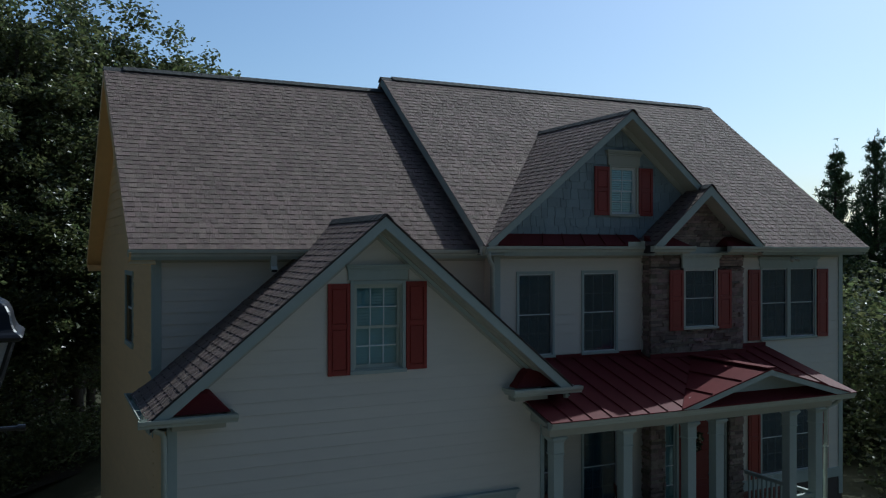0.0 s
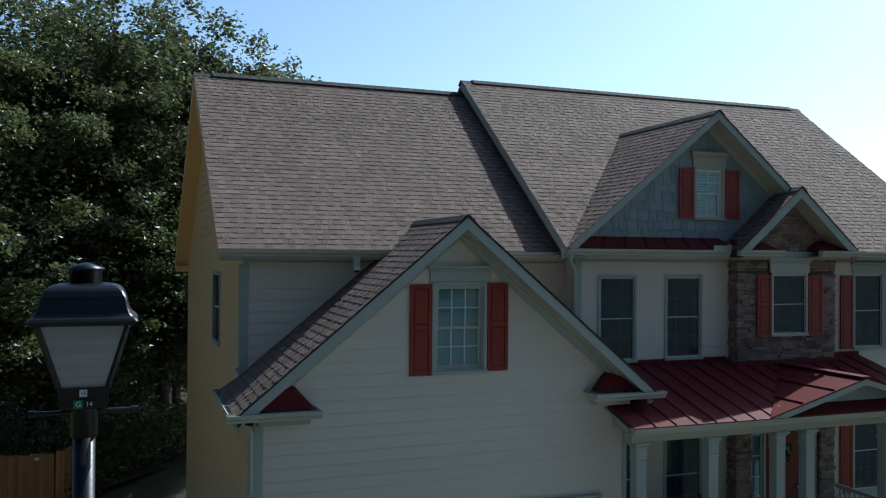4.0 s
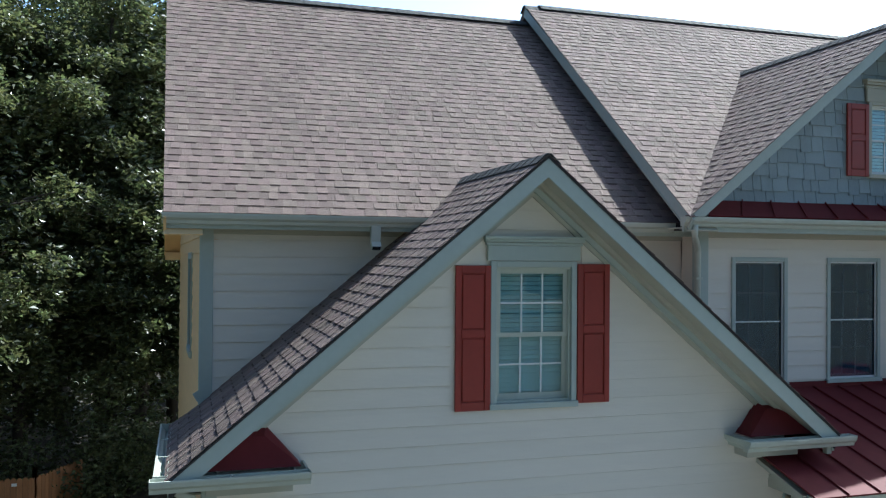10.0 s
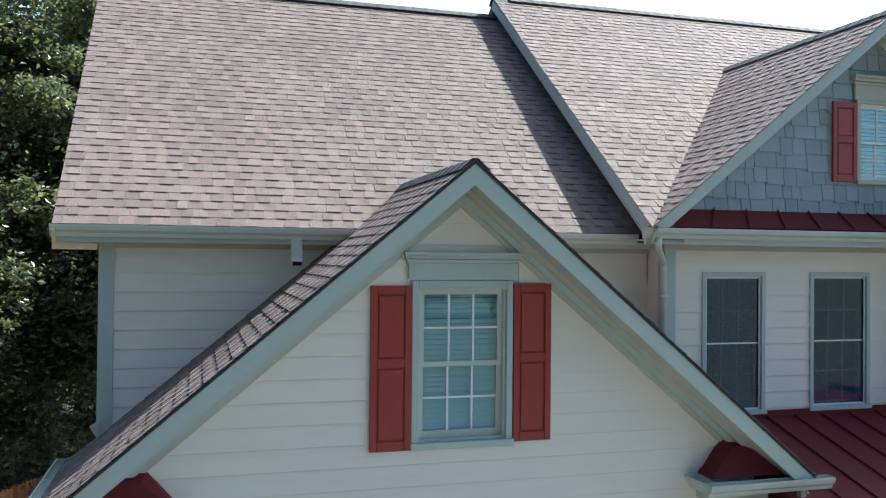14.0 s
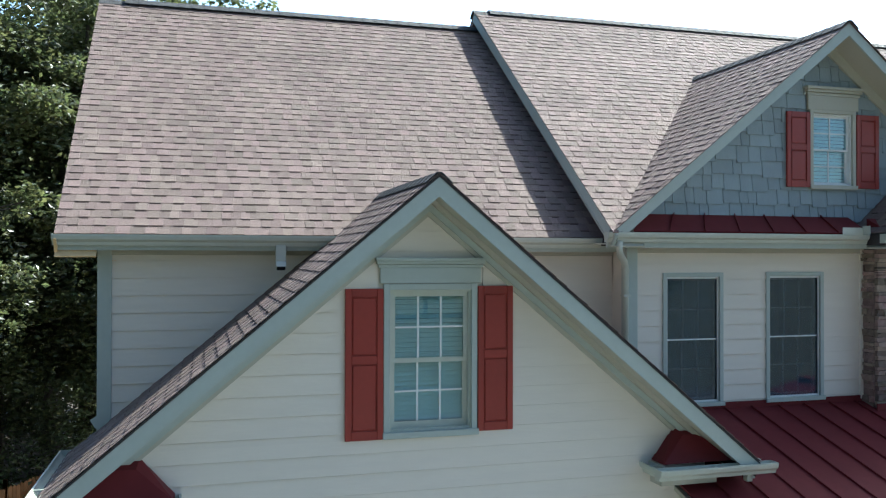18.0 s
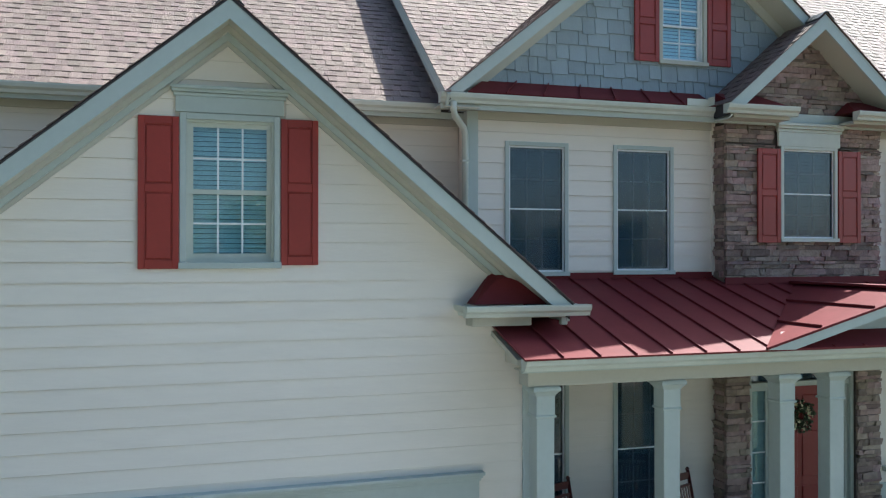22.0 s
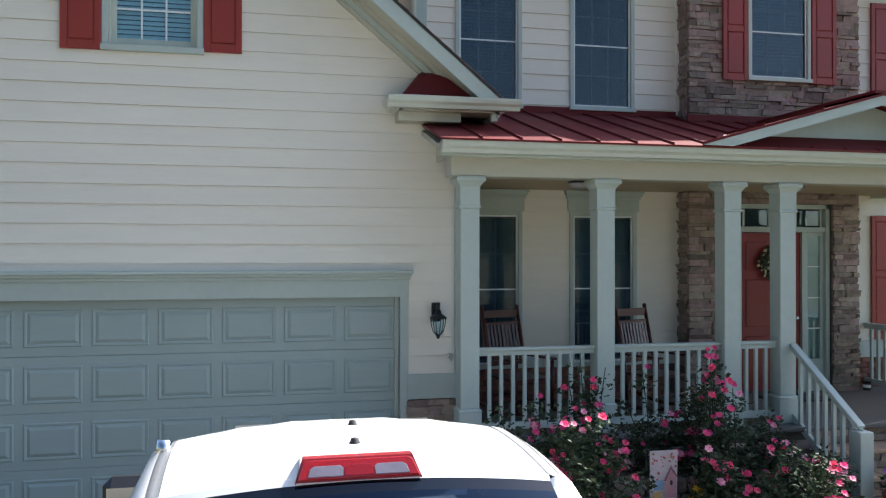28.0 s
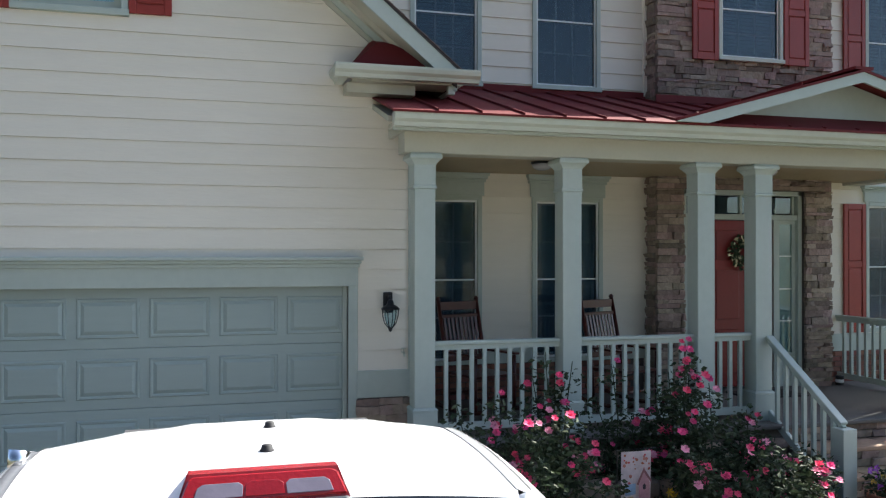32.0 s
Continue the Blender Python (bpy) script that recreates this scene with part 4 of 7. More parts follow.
for x0, x1, xa, xb in ((11.10, 12.00, 11.10, 11.75), (12.98, 13.85, 13.22, 13.85)):
    bm = bmesh.new()
    v = [bm.verts.new(p) for p in ((x0, YT + 0.03, 6.645), (x1, YT + 0.03, 6.645), (xb, YS, 6.86), (xa, YS, 6.86), (x0, YS, 6.645), (x1, YS, 6.645))]
    for f in ((0, 1, 2, 3), (0, 3, 4), (1, 5, 2), (0, 4, 5, 1), (2, 5, 4, 3)):
        bm.faces.new([v[i] for i in f])
    solo("gable_return", bm, M_REDMETAL, "oxblood metal return roof of the stone gable", "roof", "structure")
    solo("return_soffit", bm_box(x0 + 0.02, x1 - 0.02, YT + 0.08, YS, 6.49, 6.53), M_SOFFIT, "pale soffit below a gable return", "soffit", "structure")
    gutter((x0 - (0.14 if x0 < 12 else 0.0), YT + 0.07, 6.645), (x1 + (0.03 if x0 < 12 else 0.26), YT + 0.07, 6.645), (0, -1, 0), "pale sage gutter on a stone gable return")

# garage gable returns
for x0, x1, xa, xb in ((1.30, 2.47, 1.95, 2.16), (7.20, 8.26, 7.50, 7.68)):
    bm = bmesh.new()
    v = [bm.verts.new(p) for p in ((x0 + 0.03, 12.385, 4.222), (x1 - 0.01, 12.385, 4.222), (x1 - 0.01, YG, 4.222), (x0 + 0.03, YG, 4.222), (xb, YG, 4.56), (xa, YG, 4.56), (xb - 0.02, 12.50, 4.49), (xa + 0.02, 12.50, 4.49))]
    for f in ((0, 1, 6, 7), (1, 2, 4, 6), (0, 7, 5, 3), (7, 6, 4, 5), (0, 3, 2, 1)):
        bm.faces.new([v[i] for i in f])
    solo("gable_return", bm, M_REDMETAL, "oxblood metal hip roof on a garage gable return", "roof", "structure")
    solo("return_soffit", bm_box(x0 + 0.05, x1 - 0.02, 12.31, YG, 4.085, 4.10), M_SOFFIT, "pale soffit below a garage return", "soffit", "structure")
    solo("return_frieze", bm_box(x0 + 0.02 if x0 > 3 else XL, x1 - 0.08 if x0 < 3 else XG, 12.42, YG, 3.995, 4.085), M_SOFFIT, "pale boxed moulding below a garage return", "moulding", "structure")
    wrap, sgn = (x1 - 0.08, 1) if x0 < 3 else (x0 + 0.01, -1)
    gutter((x0 - 0.13 if x0 < 3 else wrap - 0.125, 12.30, 4.215), (wrap + 0.125 if x0 < 3 else x1 + 0.18, 12.30, 4.215), (0, -1, 0), "pale sage gutter across a garage gable return")
    gutter((wrap, 12.30, 4.215), (wrap, YG - 0.002, 4.215), (sgn, 0, 0), "short pale sage gutter end turned back to the wall", ends=False)

# gutters of the eaves
gutter((1.20, 14.235, 6.575), (7.40, 14.235, 6.575), (0, -1, 0), "long pale sage gutter on the lower eave")
gutter((7.27, 13.785, 6.64), (10.97, 13.785, 6.64), (0, -1, 0), "pale sage gutter below the blue-grey gable")
gutter((13.95, 13.715, 6.635), (17.46, 13.715, 6.635), (0, -1, 0), "pale sage gutter on the far eave")
gutter((EL - 0.005, YL + 0.22, 4.215), (EL - 0.005, 12.37, 4.215), (-1, 0, 0), "sage gutter along the garage's side eave")
gutter((ER + 0.005, 12.37, 4.215), (ER + 0.005, YF - 0.04, 4.215), (1, 0, 0), "sage gutter on the garage eave above the porch")
splash = thing("gutter_guard", (10.62, 13.66, 6.64), "pale sheet metal splash guard at a roof valley", "splash guard")
part("guard_front", bm_box(10.55, 10.86, 13.65, 13.656, 6.64, 6.73), M_GUTTER, splash)
part("guard_side", bm_box(10.86, 10.866, 13.53, 13.656, 6.64, 6.75), M_GUTTER, splash)

splash = thing("gutter_guard", (14.02, 13.66, 6.64), "small bent sheet metal splash guard beside the stone gable", "splash guard")
part("guard_front", bm_box(13.93, 14.09, 13.57, 13.576, 6.635, 6.72), M_GUTTER, splash)
part("guard_side", bm_box(14.09, 14.096, 13.52, 13.576, 6.635, 6.72), M_GUTTER, splash)

# downspouts
downspout([(7.43, 13.72, 6.54), (7.43, 13.73, 6.40), (7.68, 14.03, 6.25), (7.68, 14.05, 4.75)], "sage downspout elbowing back to the corner")
spout = thing("gutter_outlet", (3.52, 14.18, 6.2), "short boxy sage outlet elbow emptying onto the garage roof", "gutter outlet")
bm = bmesh.new()
prism(bm, [(3.465, 14.145, 6.47), (3.465, 14.145, 6.29), (3.465, 14.10, 6.235), (3.465, 14.14, 6.195), (3.465, 14.225, 6.25), (3.465, 14.225, 6.47)], (0.11, 0, 0))
part("elbow", bm, M_GUTTER, spout, bevel=0.004)
# the elbow is solid: a black plate paints the shade inside its mouth
bm = bmesh.new()
prism(bm, [(3.475, 14.108, 6.241), (3.475, 14.098, 6.231), (3.475, 14.135, 6.194), (3.475, 14.145, 6.198)], (0.09, 0, 0))
part("mouth", bm, M_BLACK, spout, "black plate painted as the shaded mouth")
downspout([(1.36, 12.42, 4.10), (1.40, 12.46, 4.02), (1.55, 12.60, 3.94), (1.55, 12.60, 0.1)], "sage downspout on the garage corner")
outlet = thing("gutter_outlet", (8.20, 12.35, 4.0), "short pale outlet under the end of the garage return gutter", "gutter outlet")
part("pipe", bm_box(8.165, 8.235, 12.315, 12.385, 4.0, 4.085), M_GUTTER, outlet, bevel=0.008)
downspout([(14.52, 11.95, 3.60), (14.50, 12.0, 3.50), (14.33, 12.15, 3.38), (14.33, 12.18, 0.2)], "sage downspout beside the last porch post")

# ---- porch ----
PZ0, PZ1, PY0 = 3.735, 4.43, 11.70


metal_slope("porch_roof", ((7.50, PY0, PZ0), (14.68, PY0, PZ0), (14.68, YF, PZ1), (7.50, YF, PZ1)), "oxblood standing seam metal porch roof", 18)
solo("roof_flashing", bm_box(XG, 14.68, YF - 0.035, YF - 0.022, PZ1 - 0.02, PZ1 + 0.07), M_REDMETAL, "oxblood metal flashing along the wall", "flashing", "structure")
solo("roof_flashing", bm_box(11.2, 13.8, YS - 0.075, YS - 0.06, 4.34, 4.43), M_REDMETAL, "oxblood metal flashing at the stone bay", "flashing", "structure")
PX, PZ = 12.31, 4.345
ped = thing("pediment", (PX, PY0, PZ0), "low oxblood metal pediment over the entrance", "pediment", kind="structure")
meet = PY0 + (PZ - PZ0) / (PZ1 - PZ0) * (YF - PY0)
for sgn in (-1, 1):
    foot = PX + sgn * 2.12
    bm = bmesh.new()
    tri3 = [Vector((foot, PY0 - 0.03, PZ0 + 0.03)), Vector((PX, PY0 - 0.03, PZ)), Vector((PX, meet, PZ))]
    prism(bm, tri3, (0, 0, -0.03))
    part("metal_panel", bm, M_REDMETAL, ped)
    for f in (0.33, 0.66):
        bm = bmesh.new()
        beam(bm, tri3[0].lerp(tri3[1], f) + Vector((0, 0, 0.014)), tri3[0].lerp(tri3[2], f) + Vector((0, 0, 0.014)), 0.012, 0.03)
        part("standing_seam", bm, M_REDMETAL, ped)
    bm = bmesh.new()
    prism(bm, [(PX, PY0 - 0.045, PZ - 0.022), (foot, PY0 - 0.045, PZ0 + 0.005), (foot - sgn * 0.35, PY0 - 0.045, PZ0 - 0.0), (PX, PY0 - 0.045, PZ - 0.125)], (0, 0.03, 0))
    part("rake_board", bm, M_TRIM, ped)
    bm = bmesh.new()
    prism(bm, [(PX, PY0 - 0.055, PZ + 0.004), (foot, PY0 - 0.055, PZ0 + 0.034), (foot, PY0 - 0.055, PZ0 + 0.008), (PX, PY0 - 0.055, PZ - 0.022)], (0, 0.03, 0))
    part("metal_edge", bm, M_REDMETAL, ped)
bm = bmesh.new()
prism(bm, [(PX - 1.75, PY0 + 0.28, PZ0 + 0.07), (PX + 1.75, PY0 + 0.28, PZ0 + 0.07), (PX, PY0 + 0.28, PZ - 0.05)], (0, 0.04, 0))
part("tympanum", bm, M_TRIM, ped)
bm = bmesh.new()
prism(bm, [(PX - 1.95, PY0 + 0.0, PZ0 + 0.005), (PX + 1.95, PY0 + 0.0, PZ0 + 0.005), (PX + 1.7, PY0 + 0.27, PZ0 + 0.16), (PX - 1.7, PY0 + 0.27, PZ0 + 0.16)], (0, 0, -0.02))
part("skirt", bm, M_REDMETAL, ped)
bm = bmesh.new()
beam(bm, (PX, PY0 - 0.05, PZ + 0.015), (PX, meet, PZ + 0.015), 0.22, 0.03)
part("ridge_flashing", bm, M_REDMETAL, ped)
gutter((7.53, PY0 + 0.145, PZ0 - 0.015), (14.68, PY0 + 0.145, PZ0 - 0.015), (0, -1, 0), "long pale sage gutter along the porch roof")
porch = thing("porch_frame", (XG, 12.0, FLOOR), "pale sage porch beam and ceiling", "porch", kind="structure")
part("fascia_board", bm_box(7.53, 14.66, PY0 + 0.15, PY0 + 0.175, 3.58, 3.72), M_TRIM, porch, bevel=0.003)
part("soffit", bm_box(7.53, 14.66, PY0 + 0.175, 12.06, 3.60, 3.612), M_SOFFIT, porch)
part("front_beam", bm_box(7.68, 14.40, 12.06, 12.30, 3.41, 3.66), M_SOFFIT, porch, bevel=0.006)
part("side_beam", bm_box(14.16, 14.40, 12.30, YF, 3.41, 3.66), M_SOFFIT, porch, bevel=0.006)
part("beam_end", bm_box(7.66, 7.70, 11.9, YG, 3.60, 3.74), M_SOFFIT, porch)
part("porch_ceiling", bm_box(XG, 14.40, 12.30, YF, 3.46, 3.49), M_CEILING, porch)
for y0 in [12.30 + 0.15 * k for k in range(12)]:
    part("ceiling_board", bm_box(XG, 14.16, y0 + 0.003, y0 + 0.147, 3.448, 3.46), M_CEILING, porch)
bm = bmesh.new()
slab(bm, [(7.50, PY0 + 0.2, PZ0 - 0.03), (14.66, PY0 + 0.2, PZ0 - 0.03), (14.66, YF, PZ1 - 0.05), (7.50, YF, PZ1 - 0.05)], 0.05)
part("sheathing", bm, M_SOFFIT, porch)
bm = bmesh.new()
prism(bm, [(14.66, PY0 + 0.15, 3.6), (14.66, YF, 3.6), (14.66, YF, PZ1 - 0.03), (14.66, PY0 + 0.15, PZ0 - 0.03)], (0.02, 0, 0))
part("gable_end", bm, M_TRIM, porch)
solo("porch_floor", bm_box(XG, 14.45, 11.86, YF, FLOOR - 0.05, FLOOR), M_PORCHFLOOR, "smooth grey concrete porch floor", "floor", "structure", bevel=0.012)
solo("porch_base", bm_box(XG, 14.40, 11.95, YF, -0.1, FLOOR - 0.05), M_MORTAR, "dark mortar core of the stone porch base", "wall", "structure")
for k in range(3):
    st = thing("step", (12.5, 11.0, 0), "tan flagstone porch step", "step", "porch steps", "structure")
    zt = FLOOR - 0.2 * (k + 1)
    y0 = 11.86 - 0.30 * (k + 1)
    part("riser_core", bm_box(11.62, 13.35, y0 + 0.03, 11.95, -0.05, zt - 0.045), M_MORTAR, st)
    xx = 11.60
    for w in (0.42, 0.55, 0.38, 0.42):
        bm = bm_box(xx, xx + w - 0.01, y0, y0 + 0.36, zt - 0.045, zt)
        part("tread_stone", bm, M_STEP, st, bevel=0.008)
        xx += w

# ---- stone veneer ----
rng = random.Random(5)
ROCKS = []
for k in range(10):
    bm = bmesh.new()
    v = box(bm, -0.5, 0.5, -0.5, 0.5, -0.5, 0.5)
    bmesh.ops.subdivide_edges(bm, edges=[e for e in bm.edges if abs((e.verts[0].co - e.verts[1].co).x) > 0.9], cuts=1)
    for w in bm.verts:
        if w.co.y < 0:
            w.co += Vector((rng.uniform(-0.03, 0.03), rng.uniform(-0.18, 0.22), rng.uniform(-0.08, 0.08)))
    ROCKS.append(mesh_of("stone", bm, M_STONE))


def stonework(parent, face, a0, a1, b0, b1, holes, planes, seed, along="x", out=-1, tall=(0.045, 0.06, 0.09), deep=0.06):
    """Ledge stones in uneven courses, each a piece of its own."""
    r = random.Random(seed)
    z = b0
    while z < b1 - 0.03:
        h = min(r.choice(tall), b1 - z)
        a = a0
        while a < a1 - 0.04:
            w = min(r.uniform(0.09, 0.38), a1 - a)
            for c0, c1, d0, d1 in cells(a, a + w, z, z + h, holes):
                poly = clip([(c0, d0), (c1, d0), (c1, d1), (c0, d1)], planes)
                if len(poly) < 3 or c1 - c0 < 0.03 or d1 - d0 < 0.02:
                    continue
                lo, hi = min(p[0] for p in poly), max(p[0] for p in poly)
                ob = new("stone", r.choice(ROCKS))
                t = deep * r.uniform(0.7, 1.35)
                if along == "x":
                    ob.location = ((lo + hi) / 2, face + 0.02 - out * 0 - t / 2 + 0.0, (d0 + d1) / 2)
                    ob.scale = (hi - lo - 0.006, t, d1 - d0 - 0.006)
                else:
                    ob.location = (face + out * (t / 2 - 0.02), (lo + hi) / 2, (d0 + d1) / 2)
                    ob.rotation_euler = (0, 0, radians(90 if out > 0 else -90))
                    ob.scale = (hi - lo - 0.006, t, d1 - d0 - 0.006)
                hang(ob, parent)
            a += w
        z += h


stone_planes = [(TS, 1, TZ - 0.20 + TS * TX), (-TS, 1, TZ - 0.20 - TS * TX)]
s_up = wall_core("stone_bay_upper", YS, 11.26, 13.75, 3.5, 7.75, [hole(W3)], stone_planes, YF - YS, M_MORTAR, "brown ledge stone veneer of the upper bay")
stonework(s_up, YS, 11.24, 13.77, 4.36, 7.72, [W3, (12.0, 13.07, 6.15, 6.53)], stone_planes, 8)
stonework(s_up, 11.26, YS + 0.02, YF, 4.36, 6.45, [], [], 9, along="y", out=-1)
s_lo = wall_core("stone_bay_lower", YS, 11.26, 13.75, FLOOR, 3.5, [ENTRY], [], YF - YS + 0.3, M_MORTAR, "brown ledge stone veneer round the entrance")
stonework(s_lo, YS, 11.24, 13.77, FLOOR, 3.46, [ENTRY], [], 12)
stonework(s_lo, 11.26, YS + 0.02, YF, FLOOR, 3.46, [], [], 13, along="y", out=-1)
stonework(s_lo, 13.75, YS + 0.02, YF, FLOOR, 3.46, [], [], 14, along="y", out=1)
base = wall_core("garage_base", YG, 7.34, XG, -0.1, 1.125, [], [], 0.1, M_MORTAR, "brown stone base beside the garage door")
stonework(base, YG - 0.01, 7.34, XG, 0.0, 1.12, [], [], 15, tall=(0.09, 0.12))
pb = thing("porch_base_stone", (XG, 11.95, 0), "brown ledge stone face of the porch base", "wall", kind="structure")
stonework(pb, 11.95, 8.05, 11.6, 0.02, FLOOR - 0.15, [], [], 16, tall=(0.08, 0.11))
stonework(pb, 11.95, 13.36, 14.4, 0.02, FLOOR - 0.15, [], [], 17, tall=(0.08, 0.11))
stonework(pb, 11.93, 11.6, 13.36, FLOOR - 0.19, FLOOR - 0.05, [], [], 18, tall=(0.07,))
for k in range(3):
    stonework(pb, 11.86 - 0.30 * (k + 1) + 0.035, 11.62, 13.35, FLOOR - 0.2 * (k + 2) + 0.005, FLOOR - 0.2 * (k + 1) - 0.045, [], [], 50 + k, tall=(0.07, 0.08))
bb = thing("wall_brick_base", (9.5, YF, FLOOR), "dark red brick base under the skirt board of the porch wall", "wall", kind="structure")
part("mortar_bed", bm_box(XG, 11.20, YF - 0.02, YF - 0.004, FLOOR, 1.21), M_MORTAR, bb)
part("mortar_bed", bm_box(13.80, XR, YF - 0.02, YF - 0.004, 0.0, 1.21), M_MORTAR, bb)
bm = bm_box(-0.096, 0.096, -0.03, 0.03, -0.028, 0.028)
bmesh.ops.bevel(bm, geom=bm.edges[:], offset=0.004, segments=1, affect="EDGES")
brick_mesh = mesh_of("brick", bm, M_BRICK)
for a0, a1, z0 in ((XG, 11.20, FLOOR), (13.80, 15.6, 0.46)):
    row = 0
    while z0 + 0.068 * (row + 1) < 1.215:
        a = a0 + (0.1 if row % 2 else 0.0)
        while a + 0.2 < a1:
            ob = new("brick", brick_mesh)
            ob.location = (a + 0.1, YF - 0.012, z0 + 0.068 * row + 0.034)
            hang(ob, bb)
            a += 0.203
        row += 1
edge = thing("bed_wall", (9.7, 10.9, 0), "low dry stone terrace in the rose bed", "retaining wall", kind="structure")
for k in range(3):
    xx = 8.3
    while xx < 11.2:
        w = rng.uniform(0.3, 0.6)
        bm = bm_box(xx, xx + w - 0.015, 11.25 + 0.02 * rng.random(), 11.75, 0.05 + 0.16 * k, 0.05 + 0.16 * k + 0.15)
        part("stone", bm, M_STONE, edge, bevel=0.02)
        xx += w


# ---- windows ----
def ring_frame(bm, x0, x1, z0, z1, y0, y1, w):
    box(bm, x0, x0 + w, y0, y1, z0, z1)
    box(bm, x1 - w, x1, y0, y1, z0, z1)
    box(bm, x0 + w, x1 - w, y0, y1, z1 - w, z1)
    box(bm, x0 + w, x1 - w, y0, y1, z0, z0 + w)


def window(number, w, y, cols, rows, label, sash_mat=None, screen=False, blind=0.0, sill=True, case=CASE, case_mat=None, stile=0.026):
    """A double-hung window: casing, two sashes with bars, panes, blind, and the dim room behind."""
    x0, x1, z0, z1 = w
    win = thing("window_%d" % number, (x0, y, z0), label, "window", kind="structure")
    cm = case_mat or M_TRIM
    board("casing", (x0, x0 + case, y - 0.035, y, z0, z1), win, cm)
    board("casing", (x1 - case, x1, y - 0.035, y, z0, z1), win, cm)
    board("casing", (x0 + case, x1 - case, y - 0.035, y, z1 - case, z1), win, cm)
    board("window_sill", (x0 - 0.01, x1 + 0.01, y - 0.06, y, z0, z0 + case), win, cm) if sill else board("casing", (x0 + case, x1 - case, y - 0.035, y, z0, z0 + case), win, cm)
    a0, a1, b0, b1 = x0 + case, x1 - case, z0 + case, z1 - case
    bm = bmesh.new()
    ring_frame(bm, a0, a1, b0, b1, y + 0.0, y + 0.10, 0.022)
    part("window_frame", bm, sash_mat or M_WHITE, win)
    mid = (b0 + b1) / 2
    for s0, s1, dy in ((mid - stile * 0.6, b1 - 0.022, 0.035), (b0 + 0.022 + (stile - 0.026), mid + stile * 0.6, 0.062)):
        bm = bmesh.new()
        ring_frame(bm, a0 + 0.022, a1 - 0.022, s0, s1, y + dy, y + dy + 0.026, stile)
        if stile > 0.03 and dy > 0.05:
            box(bm, a0 + 0.022, a1 - 0.022, y + dy - 0.004, y + dy + 0.03, b0 + 0.022, s0)
        sash = part("sash", bm, sash_mat or M_WHITE, win)
        g0, g1, h0, h1 = a0 + 0.022 + stile, a1 - 0.022 - stile, s0 + stile, s1 - stile
        for i in range(cols):
            for j in range(rows):
                pa, pb = g0 + (g1 - g0) * i / cols, g0 + (g1 - g0) * (i + 1) / cols
                qa, qb = h0 + (h1 - h0) * j / rows, h0 + (h1 - h0) * (j + 1) / rows
                pane = part("pane", bm_box(pa + 0.001, pb - 0.001, y + dy + 0.011, y + dy + 0.015, qa + 0.001, qb - 0.001), M_GLASS, sash)
                pane.visible_shadow = False
        for i in range(1, cols):
            pa = g0 + (g1 - g0) * i / cols
            part("glazing_bar", bm_box(pa - 0.009, pa + 0.009, y + dy + 0.004, y + dy + 0.022, h0, h1), M_WHITE, sash)
        for j in range(1, rows):
            qa = h0 + (h1 - h0) * j / rows
            part("glazing_bar", bm_box(g0, g1, y + dy + 0.005, y + dy + 0.021, qa - 0.009, qa + 0.009), M_WHITE, sash)
    if screen:
        sc = part("insect_screen", bm_box(a0 + 0.02, a1 - 0.02, y + 0.016, y + 0.018, b0 + 0.02, b1 - 0.02), M_SCREENGLASS, win, "dark mesh insect screen")
        sc.visible_shadow = False
        bm = bmesh.new()
        ring_frame(bm, a0 + 0.008, a1 - 0.008, b0 + 0.008, b1 - 0.008, y - 0.004, y + 0.024, 0.014)
        box(bm, a0 + 0.02, a1 - 0.02, y + 0.004, y + 0.024, mid - 0.008, mid + 0.008)
        part("screen_frame", bm, M_WHITE, win)
    if blind:
        bm = bmesh.new()
        zz = b1 - 0.03
        while zz > b1 - (b1 - b0) * blind:
            c, s = 0.012, 0.0195
            prism(bm, [(a0 + 0.02, y + 0.115 - c, zz - s), (a0 + 0.02, y + 0.115 + c, zz + s), (a0 + 0.02, y + 0.115 + c, zz + s + 0.003), (a0 + 0.02, y + 0.115 - c, zz - s + 0.003)], (a1 - a0 - 0.04, 0, 0))
            zz -= 0.047
        part("blind", bm, M_BLIND, win, "white slatted blind")
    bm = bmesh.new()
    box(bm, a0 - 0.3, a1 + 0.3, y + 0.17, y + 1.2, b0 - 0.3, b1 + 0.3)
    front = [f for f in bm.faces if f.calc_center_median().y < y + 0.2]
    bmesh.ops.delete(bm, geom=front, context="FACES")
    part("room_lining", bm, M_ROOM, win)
    return win


def head(win, x0, x1, z0, z1, y, mat=None):
    """A flat frieze with a stepped cornice above a window."""
    m = mat or M_TRIM
    t = z1 - z0
    board("head_frieze", (x0 + 0.05, x1 - 0.05, y - 0.04, y, z0, z0 + t * 0.62), win, m)
    for k, (dz, grow) in enumerate(((0.62, 0.03), (0.76, 0.015), (0.88, 0.0))):
        board("head_cornice", (x0 + grow, x1 - grow, y - 0.05 - 0.025 * k, y, z0 + t * dz, z0 + t * (dz + 0.13)), win, m)


